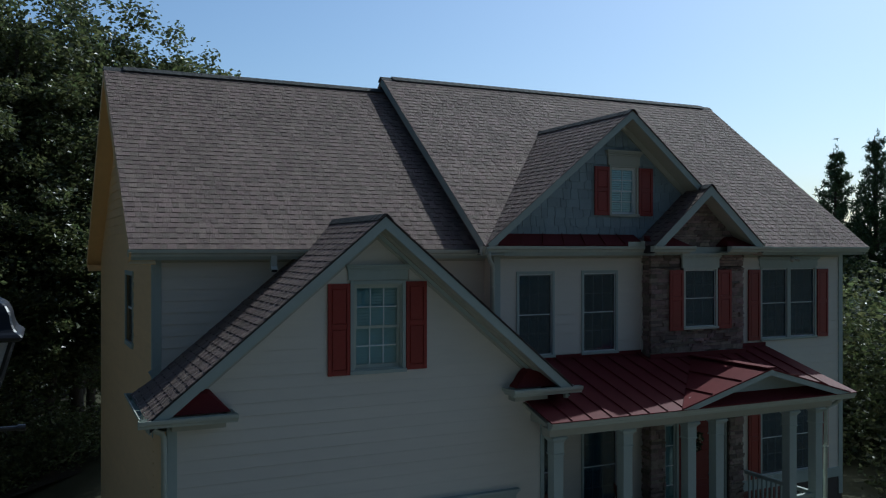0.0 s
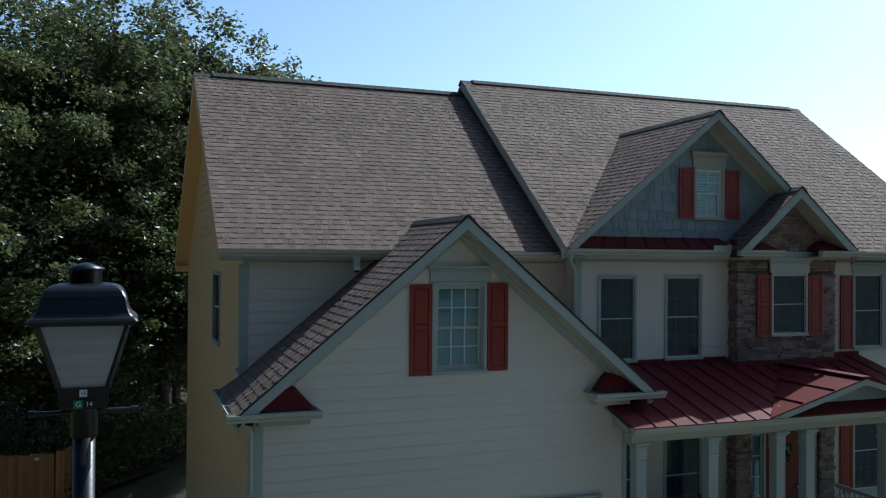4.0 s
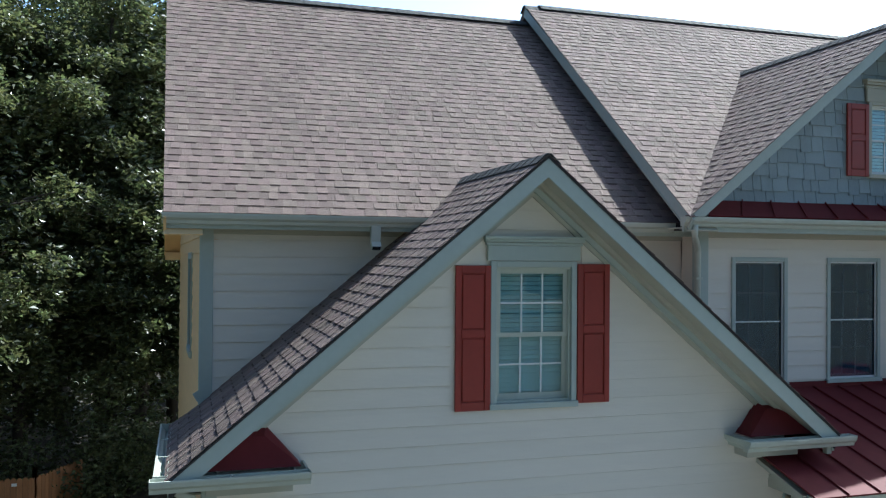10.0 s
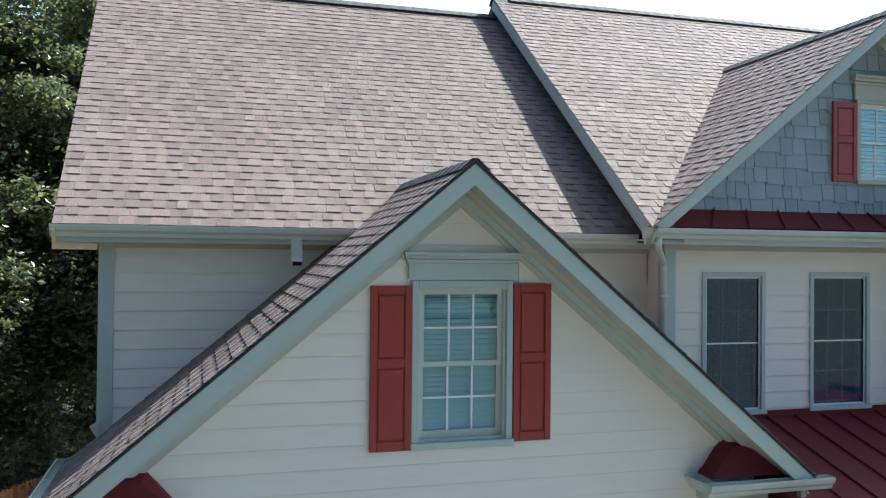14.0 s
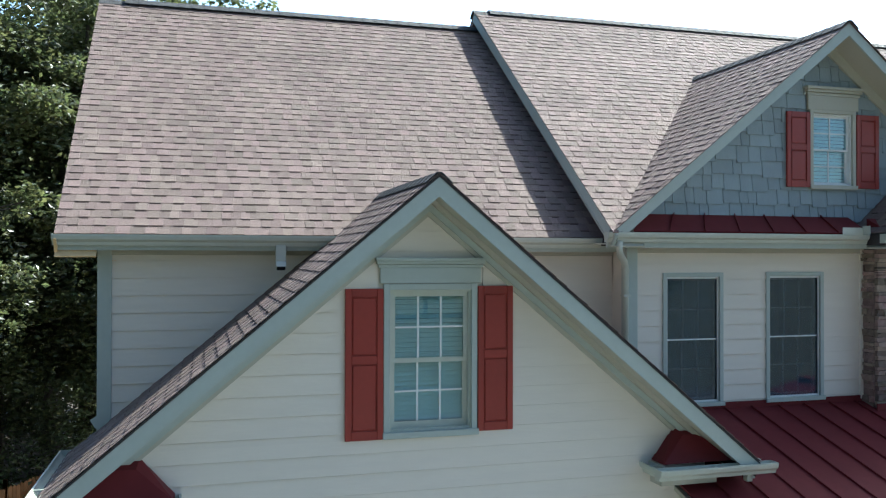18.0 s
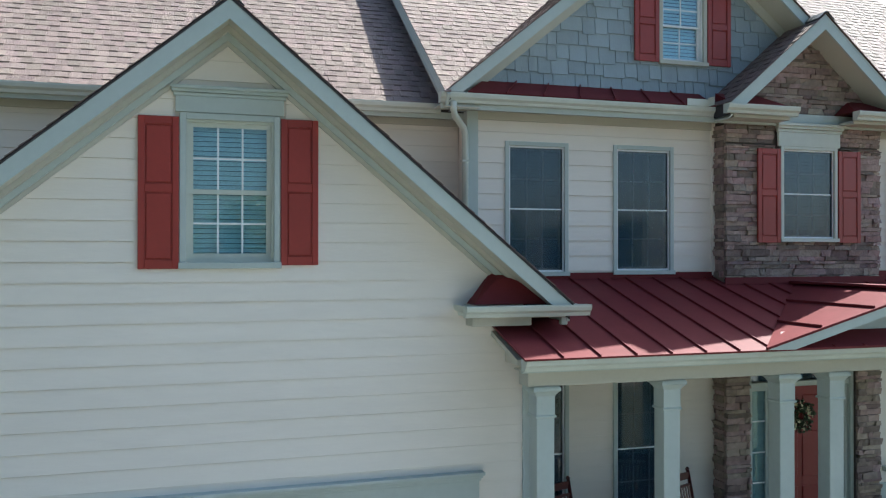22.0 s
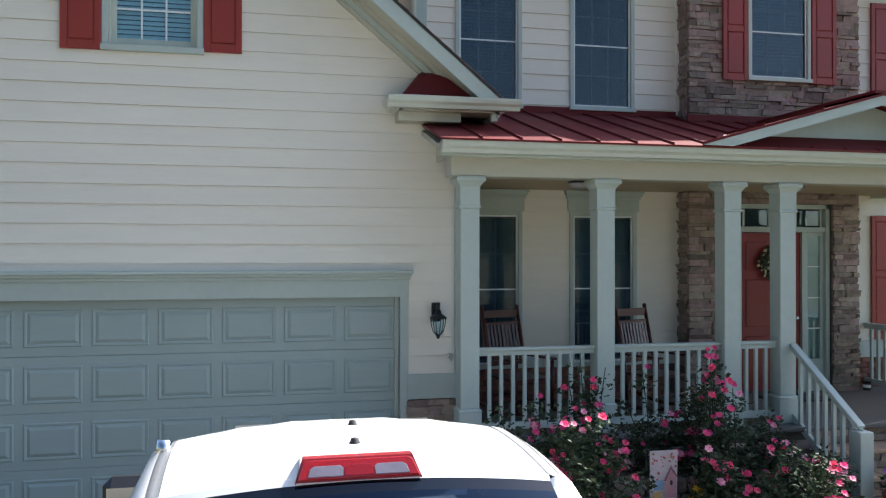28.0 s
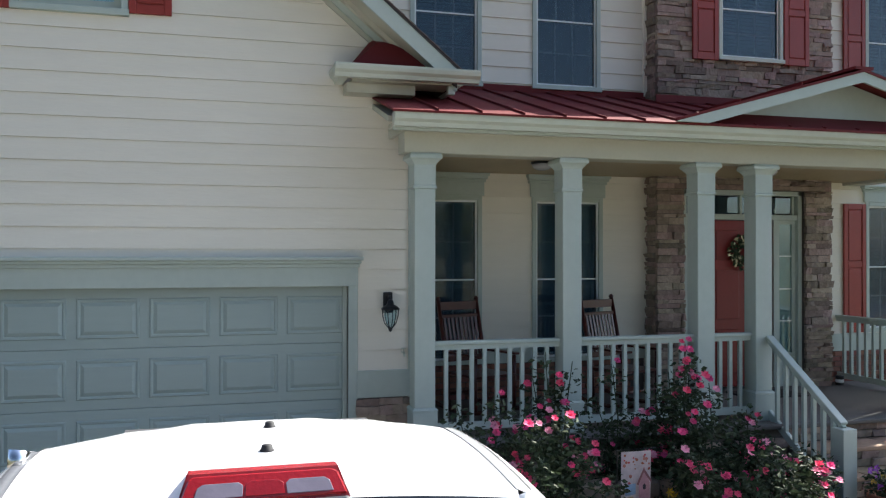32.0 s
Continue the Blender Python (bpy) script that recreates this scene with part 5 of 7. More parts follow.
def shutter(x0, x1, z0, z1, y, label):
    s = thing("shutter", (x0, y, z0), label, "shutter", "red window shutters")
    part("back_panel", bm_box(x0 + 0.01, x1 - 0.01, y - 0.018, y, z0 + 0.01, z1 - 0.01), M_SHUTTER, s)
    st = 0.06
    board("stile", (x0, x0 + st, y - 0.036, y - 0.004, z0, z1), s, M_SHUTTER)
    board("stile", (x1 - st, x1, y - 0.036, y - 0.004, z0, z1), s, M_SHUTTER)
    mid = z0 + (z1 - z0) * 0.53
    for a, b in ((z0, z0 + 0.085), (mid - 0.04, mid + 0.04), (z1 - 0.075, z1)):
        board("rail", (x0 + st, x1 - st, y - 0.035, y - 0.004, a, b), s, M_SHUTTER)
    for a, b in ((z0 + 0.085, mid - 0.04), (mid + 0.04, z1 - 0.075)):
        bm = bmesh.new()
        prism(bm, [(x0 + st + 0.012, y - 0.018, a + 0.012), (x1 - st - 0.012, y - 0.018, a + 0.012), (x1 - st - 0.012, y - 0.018, b - 0.012), (x0 + st + 0.012, y - 0.018, b - 0.012)], (0, -0.014, 0))
        part("raised_panel", bm, M_SHUTTER, s, bevel=0.006)


gw = window(1, GW, YG, 3, 2, "white double-hung window with lowered blinds in sage casing", sash_mat=M_GUTTER, blind=1.0, case=0.06, stile=0.044)
head(gw, 4.27, 5.385, 6.09, 6.335, YG)
shutter(3.985, 4.352, 4.60, 6.04, YG - 0.01, "brick red panelled shutter beside the garage window")
shutter(5.305, 5.670, 4.63, 6.06, YG - 0.01, "brick red panelled shutter beside the garage window")
window(2, W1, YF, 3, 2, "dark screened double-hung window above the porch roof", screen=True, blind=0.95)
window(3, W2, YF, 3, 2, "dark screened double-hung window with sage casing", screen=True, blind=0.0)
w3 = window(4, W3, YS - 0.045, 3, 2, "screened double-hung window in the stone bay", screen=True, blind=0.9, case=0.05, case_mat=M_GUTTER)
head(w3, 11.98, 13.09, 6.19, 6.50, YS - 0.045, M_GUTTER)
shutter(11.70, 12.06, 4.89, 6.15, YS - 0.055, "brick red panelled shutter on the stone bay")
shutter(13.01, 13.38, 4.89, 6.15, YS - 0.055, "brick red panelled shutter on the stone bay")
window(5, W4, YF, 3, 2, "screened double-hung window, half of a pair", screen=True, blind=0.9)
w5 = window(6, W5, YF, 3, 2, "screened double-hung window, half of a pair", screen=True, blind=0.9)
head(w5, 14.45, 16.36, 6.20, 6.42, YF)
shutter(14.16, 14.51, 4.55, 6.13, YF - 0.02, "brick red panelled shutter on the cream wall")
shutter(16.30, 16.65, 4.55, 6.13, YF - 0.02, "brick red panelled shutter on the cream wall")
dw = window(7, DW, YF - 0.02, 2, 2, "small white window high in the blue-grey gable", blind=1.0, case_mat=M_SOFFIT)
head(dw, 10.30, 11.20, 8.30, 8.60, YF - 0.02, M_SOFFIT)
shutter(10.02, 10.38, 7.27, 8.26, YF - 0.03, "faded red panelled shutter on the blue-grey gable")
shutter(11.12, 11.48, 7.27, 8.26, YF - 0.03, "faded red panelled shutter on the blue-grey gable")
pw = window(8, P1, YF, 3, 2, "tall dark porch window behind a rocking chair", screen=True, blind=0.55)
head(pw, 8.12, 9.16, 3.18, 3.44, YF)
pw = window(9, P2, YF, 3, 2, "tall dark porch window beside the stone", screen=True, blind=0.55)
head(pw, 9.64, 10.72, 3.18, 3.44, YF)
window(10, P4, YF, 3, 2, "ground floor window, half of a pair", screen=True, blind=0.6)
pw = window(11, P5, YF, 3, 2, "ground floor window, half of a pair", screen=True, blind=0.6)
head(pw, 14.45, 16.36, 3.20, 3.42, YF)
shutter(14.16, 14.51, 1.45, 3.17, YF - 0.02, "brick red panelled shutter beside the porch")
shutter(16.30, 16.65, 1.45, 3.17, YF - 0.02, "brick red panelled shutter beside the porch")
sw = thing("window_12", (XL, SW[0], SW[2]), "narrow window in the warm-tinted side wall", "window", kind="structure")
for sizes in ((XL - 0.035, XL, SW[0], SW[0] + 0.09, SW[2], SW[3]), (XL - 0.035, XL, SW[1] - 0.09, SW[1], SW[2], SW[3]), (XL - 0.035, XL, SW[0] + 0.09, SW[1] - 0.09, SW[3] - 0.09, SW[3]), (XL - 0.05, XL, SW[0] + 0.09, SW[1] - 0.09, SW[2], SW[2] + 0.09)):
    board("casing", sizes, sw)
part("pane", bm_box(XL + 0.04, XL + 0.045, SW[0] + 0.08, SW[1] - 0.08, SW[2] + 0.08, (SW[2] + SW[3]) / 2), M_SCREENGLASS, sw)
part("pane", bm_box(XL + 0.03, XL + 0.035, SW[0] + 0.08, SW[1] - 0.08, (SW[2] + SW[3]) / 2, SW[3] - 0.08), M_SCREENGLASS, sw)
part("meeting_rail", bm_box(XL + 0.02, XL + 0.05, SW[0] + 0.08, SW[1] - 0.08, (SW[2] + SW[3]) / 2 - 0.02, (SW[2] + SW[3]) / 2 + 0.02), M_WHITE, sw)
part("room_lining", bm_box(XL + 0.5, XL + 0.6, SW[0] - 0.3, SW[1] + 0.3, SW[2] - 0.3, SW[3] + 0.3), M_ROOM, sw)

for ob in sw.children:
    for v in ob.data.vertices:
        v.co.x = skew(v.co.x, v.co.y)

# ---- garage door ----
gd = thing("garage_door", (GDOOR[0], YG + 0.08, 0.03), "closed grey-green garage door with raised panels", "garage door")
n_sec, n_pan = 4, 8
sec_h = (GDOOR[3] - GDOOR[2]) / n_sec
pan_w = (GDOOR[1] - GDOOR[0]) / n_pan
for k in range(n_sec):
    z0 = GDOOR[2] + sec_h * k
    sec = part("section", bm_box(GDOOR[0], GDOOR[1], YG + 0.07, YG + 0.11, z0 + 0.0015, z0 + sec_h - 0.0015), M_GARAGE, gd, bevel=0.003)
    for i in range(n_pan):
        x0 = GDOOR[0] + pan_w * i
        bm = bmesh.new()
        ax0, ax1, az0, az1 = x0 + 0.045, x0 + pan_w - 0.045, z0 + 0.095, z0 + sec_h - 0.095
        rings = []
        for inset, yy in ((-0.004, YG + 0.0698), (0.006, YG + 0.0580), (0.022, YG + 0.0600), (0.030, YG + 0.0660), (0.062, YG + 0.0510)):
            rings.append([bm.verts.new(p) for p in ((ax0 + inset, yy, az0 + inset), (ax1 - inset, yy, az0 + inset), (ax1 - inset, yy, az1 - inset), (ax0 + inset, yy, az1 - inset))])
        for r0, r1 in zip(rings, rings[1:]):
            for c in range(4):
                bm.faces.new((r0[c], r0[(c + 1) % 4], r1[(c + 1) % 4], r1[c]))
        bm.faces.new(rings[-1])
        part("raised_panel", bm, M_GARAGE, sec)
gt = thing("garage_trim", (2.3, YG, 0), "sage hood and jambs round the garage door", "door trim", kind="structure")
board("jamb", (GDOOR[1], GDOOR[1] + 0.09, YG - 0.03, YG + 0.12, 0.03, 2.24), gt)
board("jamb", (GDOOR[0] - 0.09, GDOOR[0], YG - 0.03, YG + 0.12, 0.03, 2.24), gt)
board("door_stop", (GDOOR[1] - 0.045, GDOOR[1], YG + 0.03, YG + 0.065, 0.03, 2.19), gt)
board("door_stop", (GDOOR[0], GDOOR[0] + 0.045, YG + 0.03, YG + 0.065, 0.03, 2.19), gt)
board("hood_frieze", (GDOOR[0] - 0.09, GDOOR[1] + 0.09, YG - 0.04, YG + 0.12, 2.19, 2.38), gt)
for k, (z0, z1, o) in enumerate(((2.37, 2.405, 0.065), (2.405, 2.435, 0.09), (2.435, 2.47, 0.12))):
    board("hood_cornice", (GDOOR[0] - 0.07 - o * 0.5, GDOOR[1] + 0.07 + o * 0.5, YG - o, YG, z0, z1), gt)
# a dark sheet stands in for the unlit garage
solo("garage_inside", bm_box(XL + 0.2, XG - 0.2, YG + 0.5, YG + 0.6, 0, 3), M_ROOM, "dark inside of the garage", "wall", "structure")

# ---- porch posts and railings ----
POST = 0.195
YP = 12.18


def post(x):
    p = thing("porch_post", (x, YP, FLOOR), "pale sage square porch post with a flared capital", "post", "porch posts")
    h = POST / 2
    part("shaft", bm_box(x - h, x + h, YP - h, YP + h, FLOOR + 0.30, 3.10), M_TRIM, p, bevel=0.006)
    part("plinth", bm_box(x - h - 0.018, x + h + 0.018, YP - h - 0.018, YP + h + 0.018, FLOOR, FLOOR + 0.27), M_TRIM, p, bevel=0.006)
    bm = bmesh.new()
    lathe(bm, (x, YP, FLOOR + 0.27), [(h + 0.022, 0), (h + 0.022, 0.012), (h + 0.004, 0.03)], square=True)
    part("plinth_moulding", bm, M_TRIM, p)
    bm = bmesh.new()
    lathe(bm, (x, YP, 3.10), [(h + 0.004, -0.012), (h + 0.016, -0.006), (h + 0.016, 0.01), (h + 0.003, 0.02), (h + 0.003, 0.205), (h + 0.012, 0.222), (h + 0.034, 0.25), (h + 0.052, 0.264), (h + 0.052, 0.288), (h + 0.04, 0.31)], square=True)
    part("capital", bm, M_TRIM, p)
    return p


POSTS = (7.88, 9.33, 10.785, 11.455, 13.345, 14.065)
for x in POSTS:
    post(x)


def railing(p0, p1, label, spacing=0.125, slope=False):
    p0, p1 = Vector(p0), Vector(p1)
    r = thing("railing", (p0 + p1) / 2, label, "railing", "porch railings")
    up = Vector((0, 0, 1))
    bm = bmesh.new()
    beam(bm, p0 + up * 0.875, p1 + up * 0.875, 0.085, 0.035)
    part("top_rail", bm, M_TRIM, r, bevel=0.006)
    bm = bmesh.new()
    beam(bm, p0 + up * 0.835, p1 + up * 0.835, 0.04, 0.045)
    part("under_rail", bm, M_TRIM, r)
    bm = bmesh.new()
    beam(bm, p0 + up * 0.10, p1 + up * 0.10, 0.04, 0.075)
    part("bottom_rail", bm, M_TRIM, r, bevel=0.004)
    n = max(2, round((p1 - p0).xy.length / spacing))
    for k in range(1, n):
        q = p0.lerp(p1, k / n)
        part("baluster", bm_box(q.x - 0.018, q.x + 0.018, q.y - 0.018, q.y + 0.018, q.z + 0.13, q.z + 0.82), M_TRIM, r)
    return r


for a, b in ((0, 1), (1, 2), (2, 3), (4, 5)):
    railing((POSTS[a] + 0.1, YP, FLOOR), (POSTS[b] - 0.1, YP, FLOOR), "pale sage wooden railing between porch posts")
railing((14.065, YP + 0.12, FLOOR), (14.065, YF - 0.03, FLOOR), "pale sage wooden railing at the porch end")
for x in (11.51, 13.38):
    r = railing((x, YP - 0.10, FLOOR - 0.02), (x, 11.03, 0.09), "pale sage stair railing sloping to a newel")
    part("newel", bm_box(x - 0.075, x + 0.075, 10.95, 11.10, 0.0, 0.93), M_TRIM, r, bevel=0.006)

# ---- entrance ----
door = thing("door_1", (12.51, YF + 0.1, FLOOR), "closed red front door with sidelights and transom", "door", kind="structure")
YD1 = YS + 0.09
part("door_leaf", bm_box(12.05, 12.95, YD1, YD1 + 0.05, FLOOR + 0.03, 2.92), M_DOOR, door, "red painted panel door")
for x0, x1 in ((12.13, 12.46), (12.54, 12.87)):
    for z0, z1 in ((1.0, 1.55), (1.68, 2.3), (2.42, 2.8)):
        part("door_panel", bm_box(x0, x1, YD1 - 0.012, YD1, z0, z1), M_DOOR, door, bevel=0.008)
bm = bmesh.new()
lathe(bm, (12.86, YD1 - 0.04, 1.78), [(0.025, -0.03), (0.034, 0), (0.025, 0.03)], 12)
part("door_handle", bm, M_CHROME, door, "bright metal door knob", smooth=True)
for sizes in ((11.62, 11.68, YD1 - 0.06, YD1 + 0.08, FLOOR, 3.30), (13.30, 13.36, YD1 - 0.06, YD1 + 0.08, FLOOR, 3.30), (11.99, 12.05, YD1 - 0.04, YD1 + 0.06, FLOOR, 2.95), (12.95, 13.01, YD1 - 0.04, YD1 + 0.06, FLOOR, 2.95), (11.68, 13.30, YD1 - 0.05, YD1 + 0.06, 2.93, 3.0), (11.62, 13.36, YD1 - 0.06, YD1 + 0.08, 3.24, 3.30)):
    board("frame_board", sizes, door)
for x0, x1 in ((11.68, 11.99), (13.01, 13.30)):
    board("sidelight_base", (x0, x1, YD1 - 0.01, YD1 + 0.03, FLOOR, 1.18), door)
    ring = bmesh.new()
    ring_frame(ring, x0, x1, 1.18, 2.93, YD1 - 0.005, YD1 + 0.03, 0.05)
    part("sidelight_frame", ring, M_TRIM, door)
    part("sidelight_pane", bm_box(x0 + 0.05, x1 - 0.05, YD1 + 0.01, YD1 + 0.014, 1.23, 2.88), M_GLASS, door)
    for z in (1.64, 2.05, 2.47):
        part("glazing_bar", bm_box(x0 + 0.05, x1 - 0.05, YD1 + 0.002, YD1 + 0.022, z - 0.008, z + 0.008), M_WHITE, door)
    part("curtain", bm_box(x0 + 0.03, x1 - 0.03, YD1 + 0.05, YD1 + 0.055, 1.2, 2.9), M_LACE, door, "grey-white lace curtain")
for k in range(4):
    x0 = 11.72 + k * 0.39
    part("transom_pane", bm_box(x0, x0 + 0.36, YD1 + 0.01, YD1 + 0.014, 3.02, 3.22), M_GLASS, door)
    part("transom_bar", bm_box(x0 + 0.36, x0 + 0.39, YD1 - 0.01, YD1 + 0.03, 3.0, 3.24), M_TRIM, door)
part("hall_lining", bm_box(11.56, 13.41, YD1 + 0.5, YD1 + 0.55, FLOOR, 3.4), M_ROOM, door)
wr = thing("wreath", (12.48, YD1 - 0.03, 2.52), "round wreath of cream and green leaves on the red door", "wreath")
rng = random.Random(77)
for kind, mat, n in (("leaves", M_ROSELEAF, 240), ("blossoms", material("cream_blossom", (0.55, 0.50, 0.30), 0.7, vary=0.2, bump=0.0), 80)):
    bm = bmesh.new()
    for k in range(n):
        a = rng.uniform(0, 2 * math.pi)
        r = 0.15 + rng.uniform(-0.09, 0.07)
        c = Vector((12.48 + r * math.cos(a), YD1 - 0.04 - rng.uniform(0, 0.05), 2.52 + r * math.sin(a)))
        d = Vector((rng.uniform(-1, 1), rng.uniform(-0.6, 0.2), rng.uniform(-1, 1))).normalized() * 0.035
        e = d.cross(Vector((rng.uniform(-1, 1), 1, rng.uniform(-1, 1)))).normalized() * 0.018
        bm.faces.new([bm.verts.new(p) for p in (c - d, c + e, c + d, c - e)])
    part(kind, bm, mat, wr)
solo("doormat", bm_box(12.11, 12.91, 13.21, 13.71, FLOOR, FLOOR + 0.015), M_RUBBER, "dark doormat before the red door", "doormat")

# ---- porch things ----


def rocking_chair(m):
    c = thing("rocking_chair", (0, 0, 0), "dark cherry wooden rocking chair with a slatted back", "rocking chair", "rocking chairs on the porch")
    for x in (-0.26, 0.26):
        bm = bmesh.new()
        tube(bm, [(x, 0.22, 0.06), (x, 0.24, 0.42), (x, 0.413, 1.18)], 0.022, 8)
        part("back_post", bm, M_CHERRY, c, smooth=True)
        bm = bmesh.new()
        lathe(bm, (x, 0.416, 1.18), [(0.02, 0), (0.03, 0.015), (0.012, 0.04)], 8)
        part("finial", bm, M_CHERRY, c, smooth=True)
        bm = bmesh.new()
        tube(bm, [(x, -0.24, 0.06), (x, -0.24, 0.62)], 0.022, 8)
        part("front_leg", bm, M_CHERRY, c, smooth=True)
        bm = bmesh.new()
        pts = [(x, -0.42 + 1.05 * k / 8, 0.03 + 0.16 * (k / 8 - 0.45) ** 2 * 2) for k in range(9)]
        tube(bm, pts, 0.024, 6)
        part("rocker", bm, M_CHERRY, c)
        bm = bmesh.new()
        beam(bm, (x, -0.30, 0.64), (x, 0.29, 0.64), 0.075, 0.022)
        part("armrest", bm, M_CHERRY, c, bevel=0.005)
    part("seat", bm_box(-0.27, 0.27, -0.27, 0.25, 0.40, 0.43), M_CHERRY, c, bevel=0.01)
    for z, y, h in ((1.12, 0.399, 0.09), (1.01, 0.374, 0.035), (0.56, 0.272, 0.06)):
        bm = bmesh.new()
        beam(bm, (-0.25, y, z), (0.25, y, z), 0.022, h)
        part("back_rail", bm, M_CHERRY, c, bevel=0.004)
    for k in range(9):
        x = -0.21 + 0.42 * k / 8
        bm = bmesh.new()
        beam(bm, (x, 0.278, 0.58), (x, 0.374, 1.01), 0.028, 0.012, up=(0, 1, 0))
        part("back_slat", bm, M_CHERRY, c)
    for z, y in ((0.2, -0.24), (0.2, 0.23)):
        bm = bmesh.new()
        tube(bm, [(-0.26, y, z), (0.26, y, z)], 0.014, 6)
        part("stretcher", bm, M_CHERRY, c)
    c.matrix_basis = m
    return c


chair = rocking_chair(pose(8.78, 13.2, FLOOR + 0.01, 0, 0, 20))
copy_thing(chair, pose(10.44, 13.15, FLOOR + 0.01, 0, 0, 22))

# wall lantern beside the garage door
wlamp = thing("wall_lantern", (7.65, YG - 0.03, 1.77), "black metal wall lantern with a caged glass bowl", "lantern")
part("back_plate", bm_box(7.605, 7.695, YG - 0.045, YG - 0.02, 1.93, 2.13), M_BLACK, wlamp, bevel=0.006)
bm = bmesh.new()
tube(bm, [(7.65, YG - 0.04, 2.06), (7.65, YG - 0.10, 2.10), (7.65, YG - 0.15, 2.06)], 0.011, 8)
part("arm", bm, M_BLACK, wlamp, smooth=True)
bm = bmesh.new()
lathe(bm, (7.65, YG - 0.15, 1.97), [(0.088, 0.0), (0.088, 0.012), (0.06, 0.035), (0.035, 0.05), (0.028, 0.085), (0.01, 0.10)], 16)
part("hood", bm, M_BLACK, wlamp, smooth=True)
bm = bmesh.new()
lathe(bm, (7.65, YG - 0.15, 1.80), [(0.02, 0.0), (0.045, 0.05), (0.062, 0.11), (0.066, 0.17)], 14)
part("glass_bowl", bm, M_GLASS, wlamp, smooth=True)
for k in range(6):
    a = math.pi * k / 3
    bm = bmesh.new()
    tube(bm, [(7.65 + r * math.cos(a), YG - 0.15 + r * math.sin(a), z) for r, z in ((0.078, 1.975), (0.074, 1.91), (0.055, 1.84), (0.016, 1.795))], 0.005, 5)
    part("cage_bar", bm, M_BLACK, wlamp)
bm = bmesh.new()
lathe(bm, (7.65, YG - 0.15, 1.76), [(0.006, 0), (0.016, 0.012), (0.022, 0.035), (0.014, 0.045)], 10)
part("finial", bm, M_BLACK, wlamp, smooth=True)
bib = thing("hose_bib", (7.80, YG - 0.03, 1.55), "small metal faucet on the cream siding", "faucet")
bm = bmesh.new()
tube(bm, [(7.80, YG, 1.55), (7.80, YG - 0.07, 1.55), (7.80, YG - 0.09, 1.52)], 0.012, 8)
part("spout", bm, M_GUTTER, bib)
bm = bmesh.new()
lathe(bm, (7.80, YG - 0.05, 1.565), [(0.006, 0), (0.006, 0.02), (0.025, 0.022), (0.025, 0.028)], 10)
part("handle", bm, M_GUTTER, bib)

# lamps under the eaves
for x in (9.3, 12.0):
    pl = thing("ceiling_lamp", (x, 12.75, 3.45), "small dark ceiling lamp under the porch roof", "ceiling lamp")
    bm = bmesh.new()
    lathe(bm, (x, 12.75, 3.36), [(0.05, 0.0), (0.09, 0.02), (0.11, 0.05), (0.08, 0.085)], 16)
    part("shade", bm, M_FROST, pl, smooth=True)
    bm = bmesh.new()
    lathe(bm, (x, 12.75, 3.42), [(0.12, 0.0), (0.12, 0.02), (0.06, 0.03)], 16)
    part("ring", bm, M_BLACK, pl, smooth=True)
fl = thing("floodlight", (15.3, YF - 0.2, 6.44), "pale twin floodlight under the eave", "floodlight")
bm = bmesh.new()
lathe(bm, (15.3, YF - 0.2, 6.44), [(0.05, 0.06), (0.05, 0.03), (0.03, 0.0)], 12)
part("base", bm, M_GUTTER, fl, smooth=True)
for s in (-1, 1):
    bm = bmesh.new()
    tube(bm, [(15.3, YF - 0.2, 6.43), (15.3 + 0.05 * s, YF - 0.24, 6.38), (15.3 + 0.12 * s, YF - 0.33, 6.34)], [0.012, 0.03, 0.05], 10)
    part("lamp_head", bm, M_GUTTER, fl, smooth=True)

# ---- street lamp ----
LX, LY = -0.33, 4.55
sl = thing("street_lamp", (LX, LY, 0), "black lantern street lamp with a trapezoid lens and domed hood", "street lamp")
bm = bmesh.new()
lathe(bm, (LX, LY, 0), [(0.15, 0), (0.15, 0.25), (0.085, 0.4), (0.06, 0.6), (0.052, 5.672)], 14)
part("pole", bm, M_LAMPBLACK, sl, smooth=True)
bm = bmesh.new()
lathe(bm, (LX, LY, 5.592), [(0.062, 0), (0.062, 0.14), (0.09, 0.17)], 16)
part("collar", bm, M_LAMPBLACK, sl, smooth=True)
for s in (-1, 1):
    bm = bmesh.new()
    tube(bm, [(LX + 0.05 * s, LY, 5.712), (LX + 0.24 * s, LY, 5.712)], [0.012, 0.012], 8)
    tube(bm, [(LX + 0.215 * s, LY, 5.712), (LX + 0.25 * s, LY, 5.712)], [0.017, 0.017], 8)
    part("ladder_bar", bm, M_LAMPBLACK, sl)
Z0, Z1 = 5.847, 6.157
bm = bmesh.new()
lathe(bm, (LX, LY, 0), [(0.075, 5.737), (0.105, 5.747), (0.115, 5.832), (0.118, Z0)], square=True)
part("lens_base", bm, M_LAMPBLACK, sl)
bm = bmesh.new()
lathe(bm, (LX, LY, 0), [(0.106, Z0), (0.195, Z1)], square=True)
part("lens", bm, M_FROST, sl, "frosted ribbed lamp lens")
for sx in (-1, 1):
    for sy in (-1, 1):
        bm = bmesh.new()
        beam(bm, (LX + 0.109 * sx, LY + 0.109 * sy, Z0), (LX + 0.20 * sx, LY + 0.20 * sy, Z1), 0.02, 0.02)
        part("corner_bar", bm, M_LAMPBLACK, sl)
bm = bmesh.new()
